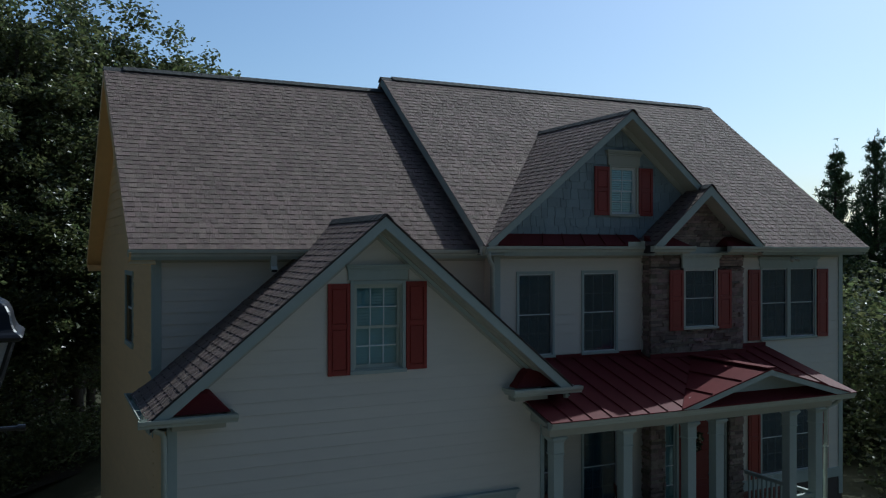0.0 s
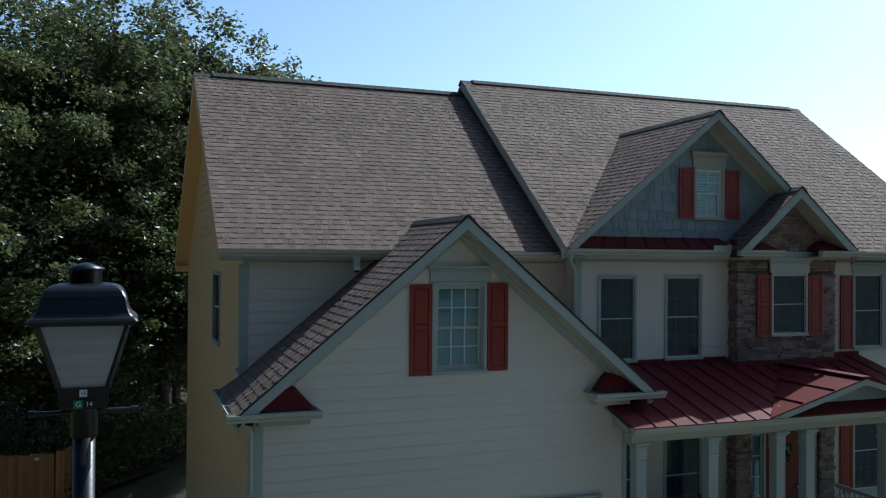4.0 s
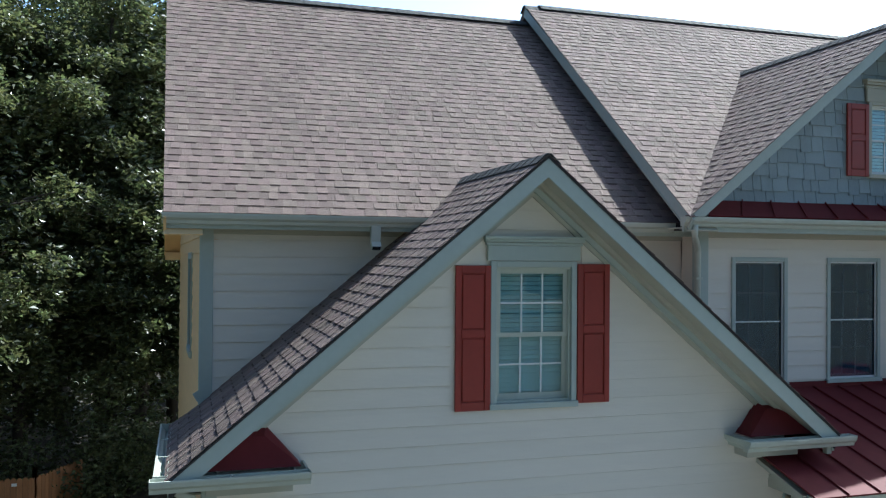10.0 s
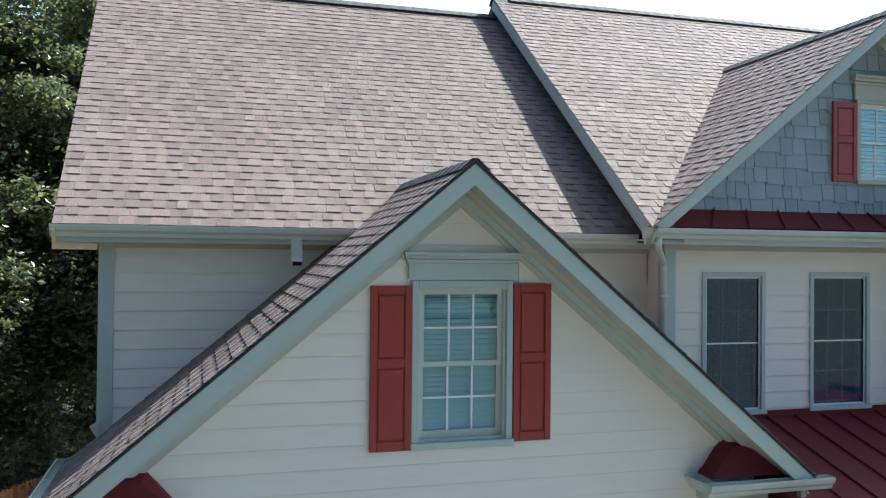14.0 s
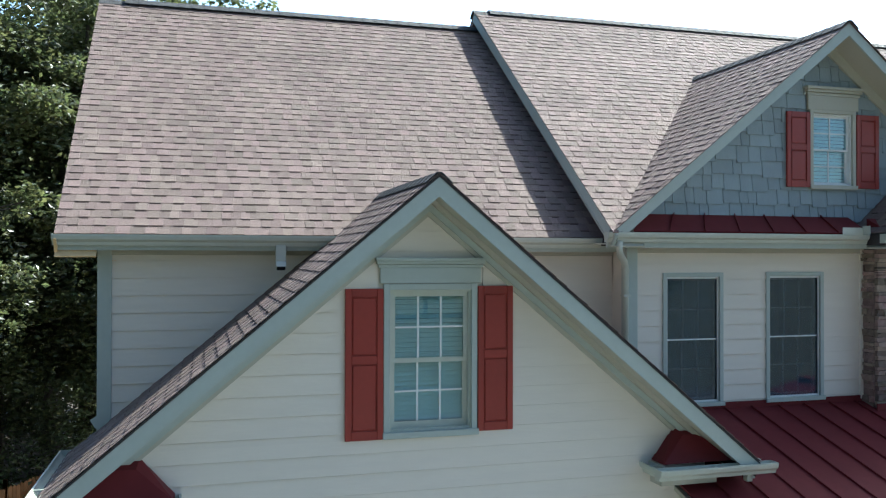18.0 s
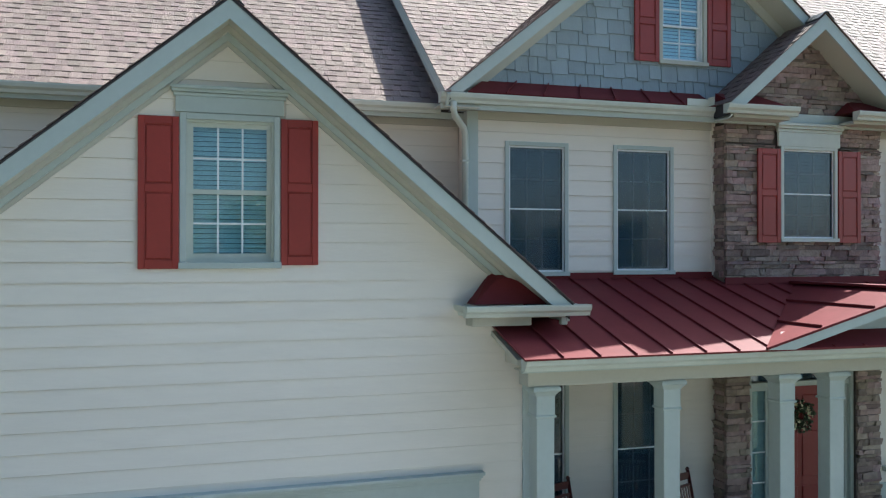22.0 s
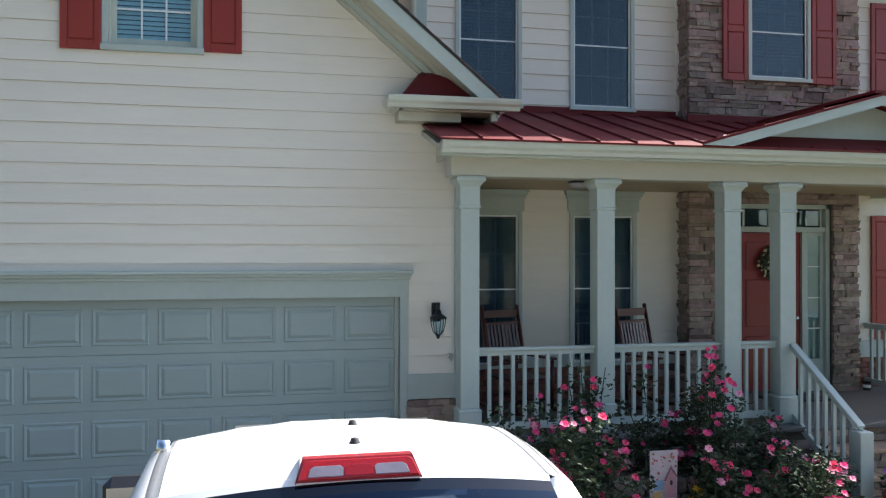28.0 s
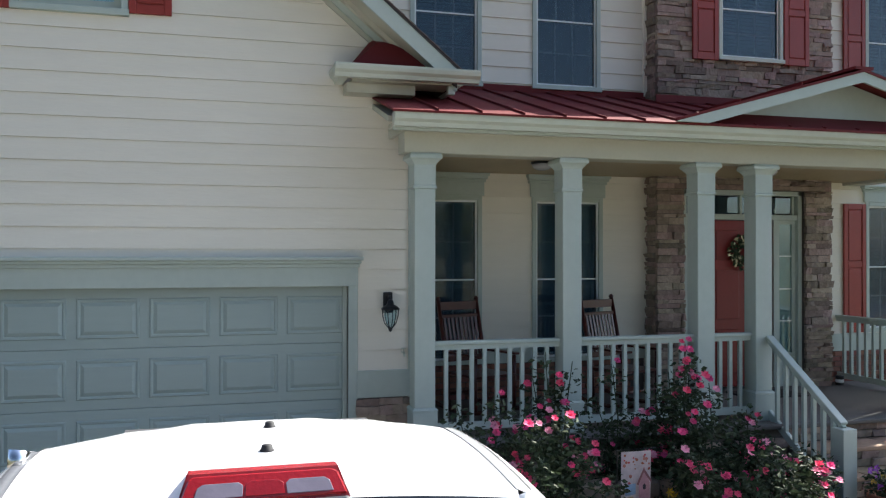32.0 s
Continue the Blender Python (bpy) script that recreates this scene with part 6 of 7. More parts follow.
lathe(bm, (LX, LY, 0), [(0.225, 6.147), (0.245, 6.162), (0.24, 6.177), (0.212, 6.197), (0.198, 6.232), (0.19, 6.277), (0.17, 6.317), (0.14, 6.337), (0.09, 6.344)], square=True)
part("hood", bm, M_LAMPBLACK, sl, bevel=0.008)
bm = bmesh.new()
lathe(bm, (LX, LY, 6.342), [(0.075, 0), (0.075, 0.062), (0.088, 0.065), (0.088, 0.075), (0.02, 0.098), (0.006, 0.102)], 18)
part("photocell", bm, M_LAMPBLACK, sl, smooth=True)


def plate(name, cx, cz, w, h, mat, dy=0.0):
    return part(name, bm_box(LX + cx - w / 2, LX + cx + w / 2, LY - 0.1185 - dy, LY - 0.114 - dy, cz - h / 2, cz + h / 2), mat, sl)


def lettering(text, cx, cz, size, mat):
    cu = bpy.data.curves.new("lettering", "FONT")
    cu.body, cu.size, cu.align_x, cu.align_y, cu.extrude = text, size, "CENTER", "CENTER", 0.0005
    cu.materials.append(mat)
    ob = new("lettering", cu)
    ob.rotation_euler = (radians(90), 0, 0)
    ob.location = (LX + cx, LY - 0.1195, cz)
    return hang(ob, sl)


plate("label_plate", 0.0, 5.82, 0.034, 0.034, M_TEXT_WHITE)
lettering("15", 0.0, 5.82, 0.024, M_BLACK)
plate("label_plate", -0.022, 5.767, 0.042, 0.04, M_LABEL_GREEN)
plate("label_plate", 0.026, 5.767, 0.042, 0.034, M_BLACK)
lettering("G", -0.022, 5.767, 0.036, M_TEXT_WHITE)
lettering("14", 0.026, 5.767, 0.03, M_TEXT_WHITE)

# ---- fence ----
rng = random.Random(3)
FX, FY, FZ = -2.35, 29.57, -1.58
for k0, run, ang in ((0, 22, 180.0), (1, 14, 60.0)):
    fe = thing("wooden_fence", (FX, FY, FZ), "orange-brown cedar privacy fence with dog-eared boards", "fence")
    dx, dy = math.cos(radians(ang)), math.sin(radians(ang))
    for k in range(run):
        h = 1.83 + rng.uniform(-0.03, 0.03)
        q = Vector((FX + dx * 0.145 * k, FY + dy * 0.145 * k, FZ - 0.1))
        e = Vector((dx, dy, 0))
        bm = bmesh.new()
        prism(bm, [q, q + e * 0.138, q + e * 0.138 + Vector((0, 0, h - 0.05)), q + e * 0.10 + Vector((0, 0, h)), q + e * 0.038 + Vector((0, 0, h)), q + Vector((0, 0, h - 0.05))], Vector((-dy, dx, 0)) * 0.018)
        part("fence_board", bm, M_FENCE, fe)
    for z in (0.3, 1.0, 1.6):
        bm = bmesh.new()
        q = Vector((FX, FY + 0.05, FZ + z))
        beam(bm, q, q + Vector((dx, dy, 0)) * 0.145 * run, 0.04, 0.09)
        part("fence_rail", bm, M_FENCE, fe)
    part("fence_post", bm_box(FX - 0.05, FX + 0.05, FY + 0.02, FY + 0.12, FZ - 0.2, FZ + 1.95), M_FENCE, fe)
    if k0 == 0:
        part("maker_plate", bm_box(FX - 0.55, FX - 0.42, FY - 0.03, FY - 0.02, FZ + 1.52, FZ + 1.60), M_TEXT_WHITE, fe, "small white plate")

# ---- pickup truck ----
TXC = 6.13          # middle of the cab
M_STRIP = material("grey_roof_strip", (0.16, 0.165, 0.175), 0.5, vary=0.1, bump=0.05)
tr = thing("pickup_truck", (TXC, 6.0, 0), "white pickup truck parked before the garage", "pickup truck")


def loft(bm, rings, close=True):
    vs = [[bm.verts.new(p) for p in r] for r in rings]
    for r0, r1 in zip(vs, vs[1:]):
        for k in range(len(r0) - 1):
            bm.faces.new((r0[k], r0[k + 1], r1[k + 1], r1[k]))
    if close:
        bm.faces.new(vs[0][::-1])
        bm.faces.new(vs[-1])


# roof shell with its shallow ribs
def roof_point(f, g):
    """f across from -1 to 1, g along from rear 0 to front 1."""
    y = 6.90 + 1.16 * g
    halfw = 0.684 + 0.005 * math.sin(math.pi * g)
    z = 1.862 + 0.045 * math.sin(math.pi * (0.12 + 0.80 * g)) - 0.05 * f * f - 0.6 * max(0, g - 0.72) ** 2
    for c in (-0.62, -0.3, 0.3, 0.62):
        z += 0.005 * max(0, 1 - abs(f - c) / 0.11) * min(1, max(0, (g - 0.25) * 8)) * min(1, max(0, (0.96 - g) * 8))
    return (TXC + f * halfw, y + 0.07 * f * f * (0.35 - 1.45 * g), z)


def rear_glass(f, d):
    """f across from -1 to 1, d down from the roof edge 0 to the belt 1."""
    top = Vector(roof_point(f, 0)) + Vector((0, -0.006, -0.014))
    foot = Vector((TXC + 0.80 * f, 6.315 + 0.05 * f * f, 1.22))
    return top.lerp(foot, d) + Vector((0, -0.03 * math.sin(math.pi * d), 0))


bm = bmesh.new()
NF, NG = 49, 22
g2 = [[bm.verts.new(roof_point(-1 + 2 * i / (NF - 1), j / (NG - 1))) for j in range(NG)] for i in range(NF)]
for i in range(NF - 1):
    for j in range(NG - 1):
        bm.faces.new((g2[i][j], g2[i + 1][j], g2[i + 1][j + 1], g2[i][j + 1]))
part("roof", bm, M_TRUCK, tr, "white painted roof with shallow ribs", smooth=True)
for s in (-1, 1):
    # roof ditch moulding, and the side of the cab falling away from it
    bm = bmesh.new()
    rows = []
    for j in range(NG):
        x, y, z = roof_point(s, j / (NG - 1))
        rows.append([Vector((x - s * 0.004, y, z + 0.004)), Vector((x + s * 0.02, y, z - 0.008)), Vector((x + s * 0.045, y, z - 0.006)), Vector((x + s * 0.048, y, z - 0.03))])
    vs = [[bm.verts.new(p) for p in r] for r in rows]
    for r0, r1 in zip(vs, vs[1:]):
        for k in range(3):
            bm.faces.new((r0[k], r0[k + 1], r1[k + 1], r1[k]))
    part("roof_ditch_strip", bm, M_STRIP, tr, smooth=True)
    bm = bmesh.new()
    rows = []
    for j in range(NG):
        x, y, z = roof_point(s, j / (NG - 1))
        g = j / (NG - 1)
        yb = 6.28 + 2.35 * g
        rows.append([Vector((x + s * 0.044, y, z - 0.004)), Vector((x + s * 0.085, y - 0.01, z - 0.03)), Vector((x + s * 0.13, y + (yb - y) * 0.12, z - 0.12))])
    vs = [[bm.verts.new(p) for p in r] for r in rows]
    for r0, r1 in zip(vs, vs[1:]):
        for k in range(2):
            bm.faces.new((r0[k], r0[k + 1], r1[k + 1], r1[k]))
    part("side_rail", bm, M_TRUCK, tr, smooth=True)
    # side panel, its glass and the door
    bm = bmesh.new()
    rows = []
    for j in range(NG):
        x, y, z = roof_point(s, j / (NG - 1))
        yb = 6.30 + 2.30 * j / (NG - 1)
        rows.append([Vector((x + s * 0.13, y + (yb - y) * 0.12, z - 0.12)), Vector((TXC + s * 0.85, y + (yb - y) * 0.55, 1.48)), Vector((TXC + s * 0.955, yb, 1.22)), Vector((TXC + s * 0.98, yb, 0.9)), Vector((TXC + s * 0.95, yb, 0.5))])
    vs = [[bm.verts.new(p) for p in r] for r in rows]
    for r0, r1 in zip(vs, vs[1:]):
        for k in range(4):
            bm.faces.new((r0[k], r0[k + 1], r1[k + 1], r1[k]))
    part("cab_side", bm, M_TRUCK, tr, smooth=True)
    bm = bmesh.new()
    for ya, yb in ((6.95, 7.28), (7.36, 7.86)):
        prism(bm, [(TXC + s * 0.80, ya, 1.70), (TXC + s * 0.80, yb, 1.70), (TXC + s * 0.957, yb + 0.25, 1.25), (TXC + s * 0.957, ya - 0.12, 1.25)], (s * 0.012, 0, 0))
    part("side_glass", bm, M_TRUCKGLASS, tr)
    bm = bmesh.new()
    x, y, z = roof_point(s, 0)
    outer = [Vector((x + s * 0.044, y, z - 0.004)), Vector((x + s * 0.085, y - 0.01, z - 0.03)), Vector((x + s * 0.13, y + (6.28 - y) * 0.12, z - 0.12)), Vector((TXC + s * 0.85, y + (6.30 - y) * 0.55, 1.48)), Vector((TXC + s * 0.955, 6.30, 1.22)), Vector((TXC + s * 0.98, 6.30, 0.9))]
    inner = [rear_glass(s, 0.0), rear_glass(s, 0.03), rear_glass(s, 0.17), rear_glass(s, 0.56), rear_glass(s, 1.0), Vector((TXC + s * 0.78, 6.30, 0.9))]
    vs = [[bm.verts.new(p) for p in (o, o.lerp(n, 0.5) + Vector((0, -0.012, 0.006)), n)] for o, n in zip(outer, inner)]
    for r0, r1 in zip(vs, vs[1:]):
        for k in range(2):
            bm.faces.new((r0[k], r0[k + 1], r1[k + 1], r1[k]))
    part("rear_pillar", bm, M_TRUCK, tr, smooth=True)
    mir = bmesh.new()
    box(mir, min(TXC + s * 0.89, TXC + s * 1.12), max(TXC + s * 0.89, TXC + s * 1.12), 8.56, 8.68, 1.24, 1.49)
    mo = part("mirror", mir, M_BLACK, tr, bevel=0.045)
    part("mirror_glass", bm_box(min(TXC + s * 0.91, TXC + s * 1.095), max(TXC + s * 0.91, TXC + s * 1.095), 8.552, 8.558, 1.285, 1.445), M_MIRROR, mo)
    bm = bmesh.new()
    beam(bm, (TXC + s * 0.90, 8.60, 1.22), (TXC + s * 1.02, 8.62, 1.24), 0.06, 0.05)
    part("mirror_arm", bm, M_BLACK, mo)
# rear header panel with the third brake lamp
bm = bmesh.new()
loft(bm, [[(roof_point(-1 + 2 * i / 24, 0.0)[0], roof_point(-1 + 2 * i / 24, 0.0)[1], roof_point(-1 + 2 * i / 24, 0.0)[2] + 0.001) for i in range(25)],
          [(roof_point(-1 + 2 * i / 24, 0.0)[0] * 1.0, roof_point(-1 + 2 * i / 24, 0.0)[1] - 0.015, roof_point(-1 + 2 * i / 24, 0.0)[2] - 0.02) for i in range(25)]], close=False)
part("rear_header", bm, M_TRUCK, tr, smooth=True)
LXC = TXC - 0.02
LAMP_FOOT, LAMP_TOP = Vector((LXC, 6.875, 1.868)), Vector((LXC, 6.92, 1.930))
LAMP_OUT = Vector((0, -0.81, 0.59))


M_BORDER = material("black_glass_border", (0.004, 0.006, 0.012), 0.06, vary=0.1, bump=0.0, spec=0.6)


def lamp_face(name, a0, a1, d0, d1, out, thick, mat, parent, taper=0.027, bevel=0.004):
    """A plate on the lamp's slanting face: a across as a share of its half width, d up as a share of its height."""
    def at(a, d):
        return LAMP_FOOT.lerp(LAMP_TOP, d) + Vector((a * (0.213 - taper * d), 0, 0)) + LAMP_OUT * out
    bm = bmesh.new()
    cut = 0.06
    prism(bm, [at(a0, d0), at(a1, d0), at(a1, d1 - 0.12), at(a1 - cut, d1), at(a0 + cut, d1), at(a0, d1 - 0.12)], -LAMP_OUT * thick)
    return part(name, bm, mat, parent, bevel=bevel)


bm = bmesh.new()
rows = [[(LXC + a, y, z) for a in (-w, -w * 0.85, 0, w * 0.85, w)] for y, z, w in ((6.875, 1.864, 0.219), (6.92, 1.934, 0.193), (6.945, 1.938, 0.189), (7.02, 1.922, 0.189), (7.13, 1.89, 0.19))]
loft(bm, rows, close=False)
for e in (0, -1):
    prism(bm, [rows[k][e] for k in range(5)] + [(rows[4][e][0], 7.13, 1.87), (rows[0][e][0], 6.875, 1.86)], (0.004 if e == 0 else -0.004, 0, 0))
bl = part("brake_lamp", bm, material("lamp_housing", (0.22, 0.012, 0.014), 0.25, vary=0.1, bump=0.05, coat=0.5), tr, "third brake lamp with cargo lights")
lamp_face("red_lens", -1.0, 1.0, 0.02, 0.95, 0.006, 0.02, M_REDLENS, bl)
M_DARKLENS = material("dark_red_lens", (0.22, 0.005, 0.007), 0.15, vary=0.2, grain=90, bump=0.08, bump_scale=150, coat=0.8)
lamp_face("centre_lens", -0.24, 0.24, 0.14, 0.66, 0.0085, 0.004, M_DARKLENS, bl, bevel=0.001)
lamp_face("cargo_lens", -0.84, -0.27, 0.14, 0.64, 0.0085, 0.004, M_CLEARLENS, bl, bevel=0.001)
lamp_face("cargo_lens", 0.27, 0.84, 0.14, 0.64, 0.0085, 0.004, M_CLEARLENS, bl, bevel=0.001)
for dx, dy, r in ((0.012, 7.27, 0.018), (0.045, 7.62, 0.017)):
    an = bmesh.new()
    lathe(an, (TXC + dx, dy, 1.90), [(r * 1.3, -0.01), (r * 1.25, 0.006), (r, 0.010), (r * 0.9, 0.021), (r * 0.4, 0.024)], 14)
    part("antenna_mount", an, M_RUBBER, tr, smooth=True)
# rear window and what shows through it
bm = bmesh.new()
loft(bm, [[rear_glass(-1 + 2 * i / 24, 0.06 + 0.94 * k / 8) for i in range(25)] for k in range(9)], close=False)
part("rear_window", bm, M_TRUCKGLASS, tr, smooth=True)
bm = bmesh.new()
loft(bm, [[rear_glass(-1 + 2 * i / 24, d) for i in range(25)] for d in (0.0, 0.06)], close=False)
part("window_border", bm, M_BORDER, tr, "black border of the rear window", smooth=True)
bm = bmesh.new()
beam(bm, (TXC - 0.04, 8.0, 1.70), (TXC + 0.20, 8.0, 1.70), 0.03, 0.07)
part("inner_mirror", bm, M_BLACK, tr, bevel=0.01)
bm = bmesh.new()
tube(bm, [(TXC - 0.40 + 0.19 * math.cos(0.3 * k), 8.05 + 0.06 * math.sin(0.3 * k), 1.12 + 0.17 * math.sin(0.3 * k)) for k in range(22)], 0.014, 6)
part("steering_wheel", bm, M_INTERIOR, tr, smooth=True)
for s in (-1, 1):
    se = part("seat", bm_box(TXC + s * 0.38 - 0.24, TXC + s * 0.38 + 0.24, 6.75, 6.95, 0.9, 1.50), M_INTERIOR, tr, bevel=0.05)
    part("headrest", bm_box(TXC + s * 0.38 - 0.13, TXC + s * 0.38 + 0.13, 6.80, 6.90, 1.50, 1.68), M_INTERIOR, se, bevel=0.03)
for s in (-1, 1):
    bm = bmesh.new()
    rows = []
    for j in range(NG):
        x, y, z = roof_point(s, j / (NG - 1))
        yb = 6.36 + 2.2 * j / (NG - 1)
        rows.append([Vector((x - s * 0.3, y + 0.01, z - 0.02)), Vector((x + s * 0.02, y + 0.01, z - 0.03)), Vector((x + s * 0.10, y + (yb - y) * 0.12, z - 0.13)), Vector((TXC + s * 0.81, y + (yb - y) * 0.55, 1.48)), Vector((TXC + s * 0.90, yb, 1.22)), Vector((TXC + s * 0.90, yb, 0.55))])
    loft(bm, rows, close=False)
    part("cab_lining", bm, M_INTERIOR, tr, smooth=True)
part("headliner", bm_box(TXC - 0.45, TXC + 0.45, 6.95, 8.0, 1.835, 1.845), M_INTERIOR, tr)
part("cab_floor", bm_box(TXC - 0.9, TXC + 0.9, 6.3, 8.5, 0.5, 0.6), M_INTERIOR, tr)
part("dashboard", bm_box(TXC - 0.8, TXC + 0.8, 8.2, 8.6, 0.9, 1.25), M_INTERIOR, tr, bevel=0.05)
bm = bmesh.new()
prism(bm, [(TXC - 0.62, 8.0, 1.76), (TXC + 0.62, 8.0, 1.76), (TXC + 0.85, 8.75, 1.24), (TXC - 0.85, 8.75, 1.24)], (0, 0.012, 0.004))
part("windscreen", bm, M_TRUCKGLASS, tr)
bm = bmesh.new()
loft(bm, [[(TXC - 0.95, 8.6, 0.5), (TXC - 0.95, 8.6, 1.10), (TXC - 0.7, 8.6, 1.24), (TXC, 8.6, 1.27), (TXC + 0.7, 8.6, 1.24), (TXC + 0.95, 8.6, 1.10), (TXC + 0.95, 8.6, 0.5)],
          [(TXC - 0.93, 9.9, 0.5), (TXC - 0.93, 9.9, 1.02), (TXC - 0.7, 9.9, 1.10), (TXC, 9.9, 1.12), (TXC + 0.7, 9.9, 1.10), (TXC + 0.93, 9.9, 1.02), (TXC + 0.93, 9.9, 0.5)]])
part("bonnet", bm, M_TRUCK, tr, smooth=False, bevel=0.02)
part("front_bumper", bm_box(TXC - 0.95, TXC + 0.95, 9.9, 10.08, 0.42, 0.68), M_CHROME, tr, bevel=0.03)
for s in (-1, 1):
    part("bed_side", bm_box(min(TXC + s * 0.86, TXC + s * 0.97), max(TXC + s * 0.86, TXC + s * 0.97), 4.2, 6.2, 0.5, 1.22), M_TRUCK, tr, bevel=0.03)
part("bed_floor", bm_box(TXC - 0.86, TXC + 0.86, 4.2, 6.2, 0.66, 0.72), M_BLACK, tr)
part("bed_front", bm_box(TXC - 0.86, TXC + 0.86, 6.13, 6.2, 0.72, 1.2), M_TRUCK, tr)
part("tailgate", bm_box(TXC - 0.86, TXC + 0.86, 4.14, 4.2, 0.6, 1.2), M_TRUCK, tr, bevel=0.02)
part("rear_bumper", bm_box(TXC - 0.92, TXC + 0.92, 3.98, 4.12, 0.42, 0.6), M_CHROME, tr, bevel=0.03)
for s in (-1, 1):
    for y in (4.9, 9.1):
        bm = bmesh.new()
        tube(bm, [(TXC + s * 0.72, y, 0.40), (TXC + s * 0.74, y, 0.40), (TXC + s * 0.94, y, 0.40), (TXC + s * 0.96, y, 0.40)], [0.34, 0.38, 0.38, 0.34], 24)
        wh = part("wheel", bm, M_RUBBER, tr, smooth=False)
        bm = bmesh.new()
        tube(bm, [(TXC + s * 0.95, y, 0.40), (TXC + s * 0.965, y, 0.40)], [0.24, 0.20], 18)
        part("rim", bm, M_CHROME, wh)
# chrome spotlight on the left pillar
spot = part("spotlight", bm_box(TXC - 0.745, TXC - 0.70, 7.50, 7.55, 1.78, 1.84), M_CHROME, tr, "chrome spotlight on the roof edge", bevel=0.01)
bm = bmesh.new()
tube(bm, [(TXC - 0.73, 7.53, 1.83), (TXC - 0.72, 7.55, 1.885)], [0.022, 0.034], 12)
part("spot_head", bm, M_CHROME, spot, smooth=True)

# ---- garden flag ----
gf = thing("garden_flag", (9.33, 10.85, 0.1), "small garden flag with a pink birdhouse picture on a thin pole", "flag")
bm = bmesh.new()
tube(bm, [(9.17, 10.87, 0.1), (9.17, 10.87, 0.91), (9.52, 10.87, 0.91)], 0.006, 6)
part("pole", bm, M_BLACK, gf)
bm = bmesh.new()
n = 10
fv = [[bm.verts.new((9.20 + 0.27 * i / n, 10.86 - 0.012 * math.sin(i * 1.1) * (1 - j / 8), 0.895 - 0.44 * (1 - j / 8))) for j in range(9)] for i in range(n + 1)]
for i in range(n):
    for j in range(8):
        bm.faces.new((fv[i][j], fv[i + 1][j], fv[i + 1][j + 1], fv[i][j + 1]))
M_CLOTH = material("pale_pink_cloth", (0.70, 0.60, 0.62), 0.8, vary=0.15, grain=40, stain=9, bump=0.1, translucent=0.3)
part("cloth", bm, M_CLOTH, gf, "pale pink printed cloth")


def print_shape(name, pts, color, dy):
    bm = bmesh.new()
    bm.faces.new([bm.verts.new((9.20 + 0.27 * a, 10.843 - dy, 0.455 + 0.44 * b)) for a, b in pts])
    part(name, bm, material("print_" + name, color, 0.8, vary=0.15, grain=60, stain=12, bump=0.0, translucent=0.2), gf)


print_shape("house_print", [(0.55, 0.05), (0.92, 0.05), (0.92, 0.42), (0.74, 0.66), (0.55, 0.42)], (0.55, 0.30, 0.34), 0.001)
print_shape("roof_print", [(0.48, 0.40), (0.72, 0.70), (0.98, 0.46), (0.98, 0.40), (0.72, 0.62), (0.54, 0.38)], (0.30, 0.14, 0.15), 0.002)
print_shape("blue_print", [(0.1, 0.2), (0.45, 0.22), (0.45, 0.42), (0.1, 0.40)], (0.30, 0.42, 0.58), 0.002)
print_shape("yellow_print", [(0.06, 0.05), (0.4, 0.05), (0.36, 0.18), (0.1, 0.17)], (0.65, 0.42, 0.16), 0.002)
print_shape("dark_print", [(0.68, 0.33), (0.72, 0.29), (0.78, 0.31), (0.79, 0.37), (0.74, 0.41), (0.69, 0.38)], (0.05, 0.04, 0.05), 0.003)
rng = random.Random(6)
for k in range(26):
    a, b, r = rng.uniform(0.06, 0.9), rng.uniform(0.66, 0.96), rng.uniform(0.02, 0.06)
    if a < 0.35:
        b = rng.uniform(0.42, 0.96)
    print_shape("blossom_print", [(a + r * math.cos(c), b + 0.6 * r * math.sin(c)) for c in (0.3, 1.4, 2.4, 3.6, 4.7, 5.7)], rng.choice(((0.60, 0.12, 0.14), (0.62, 0.25, 0.20), (0.45, 0.16, 0.10))), 0.001)


# ---- plants ----
def leaf_mesh(name, centres, radii, count, size, mat, seed, flat=0.35, shell=0.55, slim=0.28):
    """Many small leaves, each a bent pair of triangles, about a set of clumps."""
    r = np.random.RandomState(seed)
    centres, radii = np.array(centres, float), np.array(radii, float)
    weight = radii.prod(axis=1) ** 0.67
    pick = r.choice(len(centres), count, p=weight / weight.sum())
    d = r.normal(size=(count, 3))
    d /= np.linalg.norm(d, axis=1, keepdims=True)
    rad = shell + (1 - shell) * r.rand(count, 1) ** 0.5
    rad *= 1 + 0.12 * r.normal(size=(count, 1))
    pos = centres[pick] + d * rad * radii[pick]
    along = r.normal(size=(count, 3))
    along[:, 2] = along[:, 2] * flat - 0.25
    along /= np.linalg.norm(along, axis=1, keepdims=True)
    across = np.cross(along, r.normal(size=(count, 3)))
    across /= np.linalg.norm(across, axis=1, keepdims=True)
    s = size * (0.6 + 0.8 * r.rand(count, 1))
    fold = np.cross(along, across) * s * 0.12
    quad = np.stack((pos - along * s * 0.5, pos + across * s * slim + fold, pos + along * s * 0.5, pos - across * s * slim + fold), axis=1).reshape(-1, 3)
    me = bpy.data.meshes.new(name)
    me.from_pydata(quad.tolist(), [], np.arange(count * 4).reshape(-1, 4).tolist())
    me.materials.append(mat)
    return me


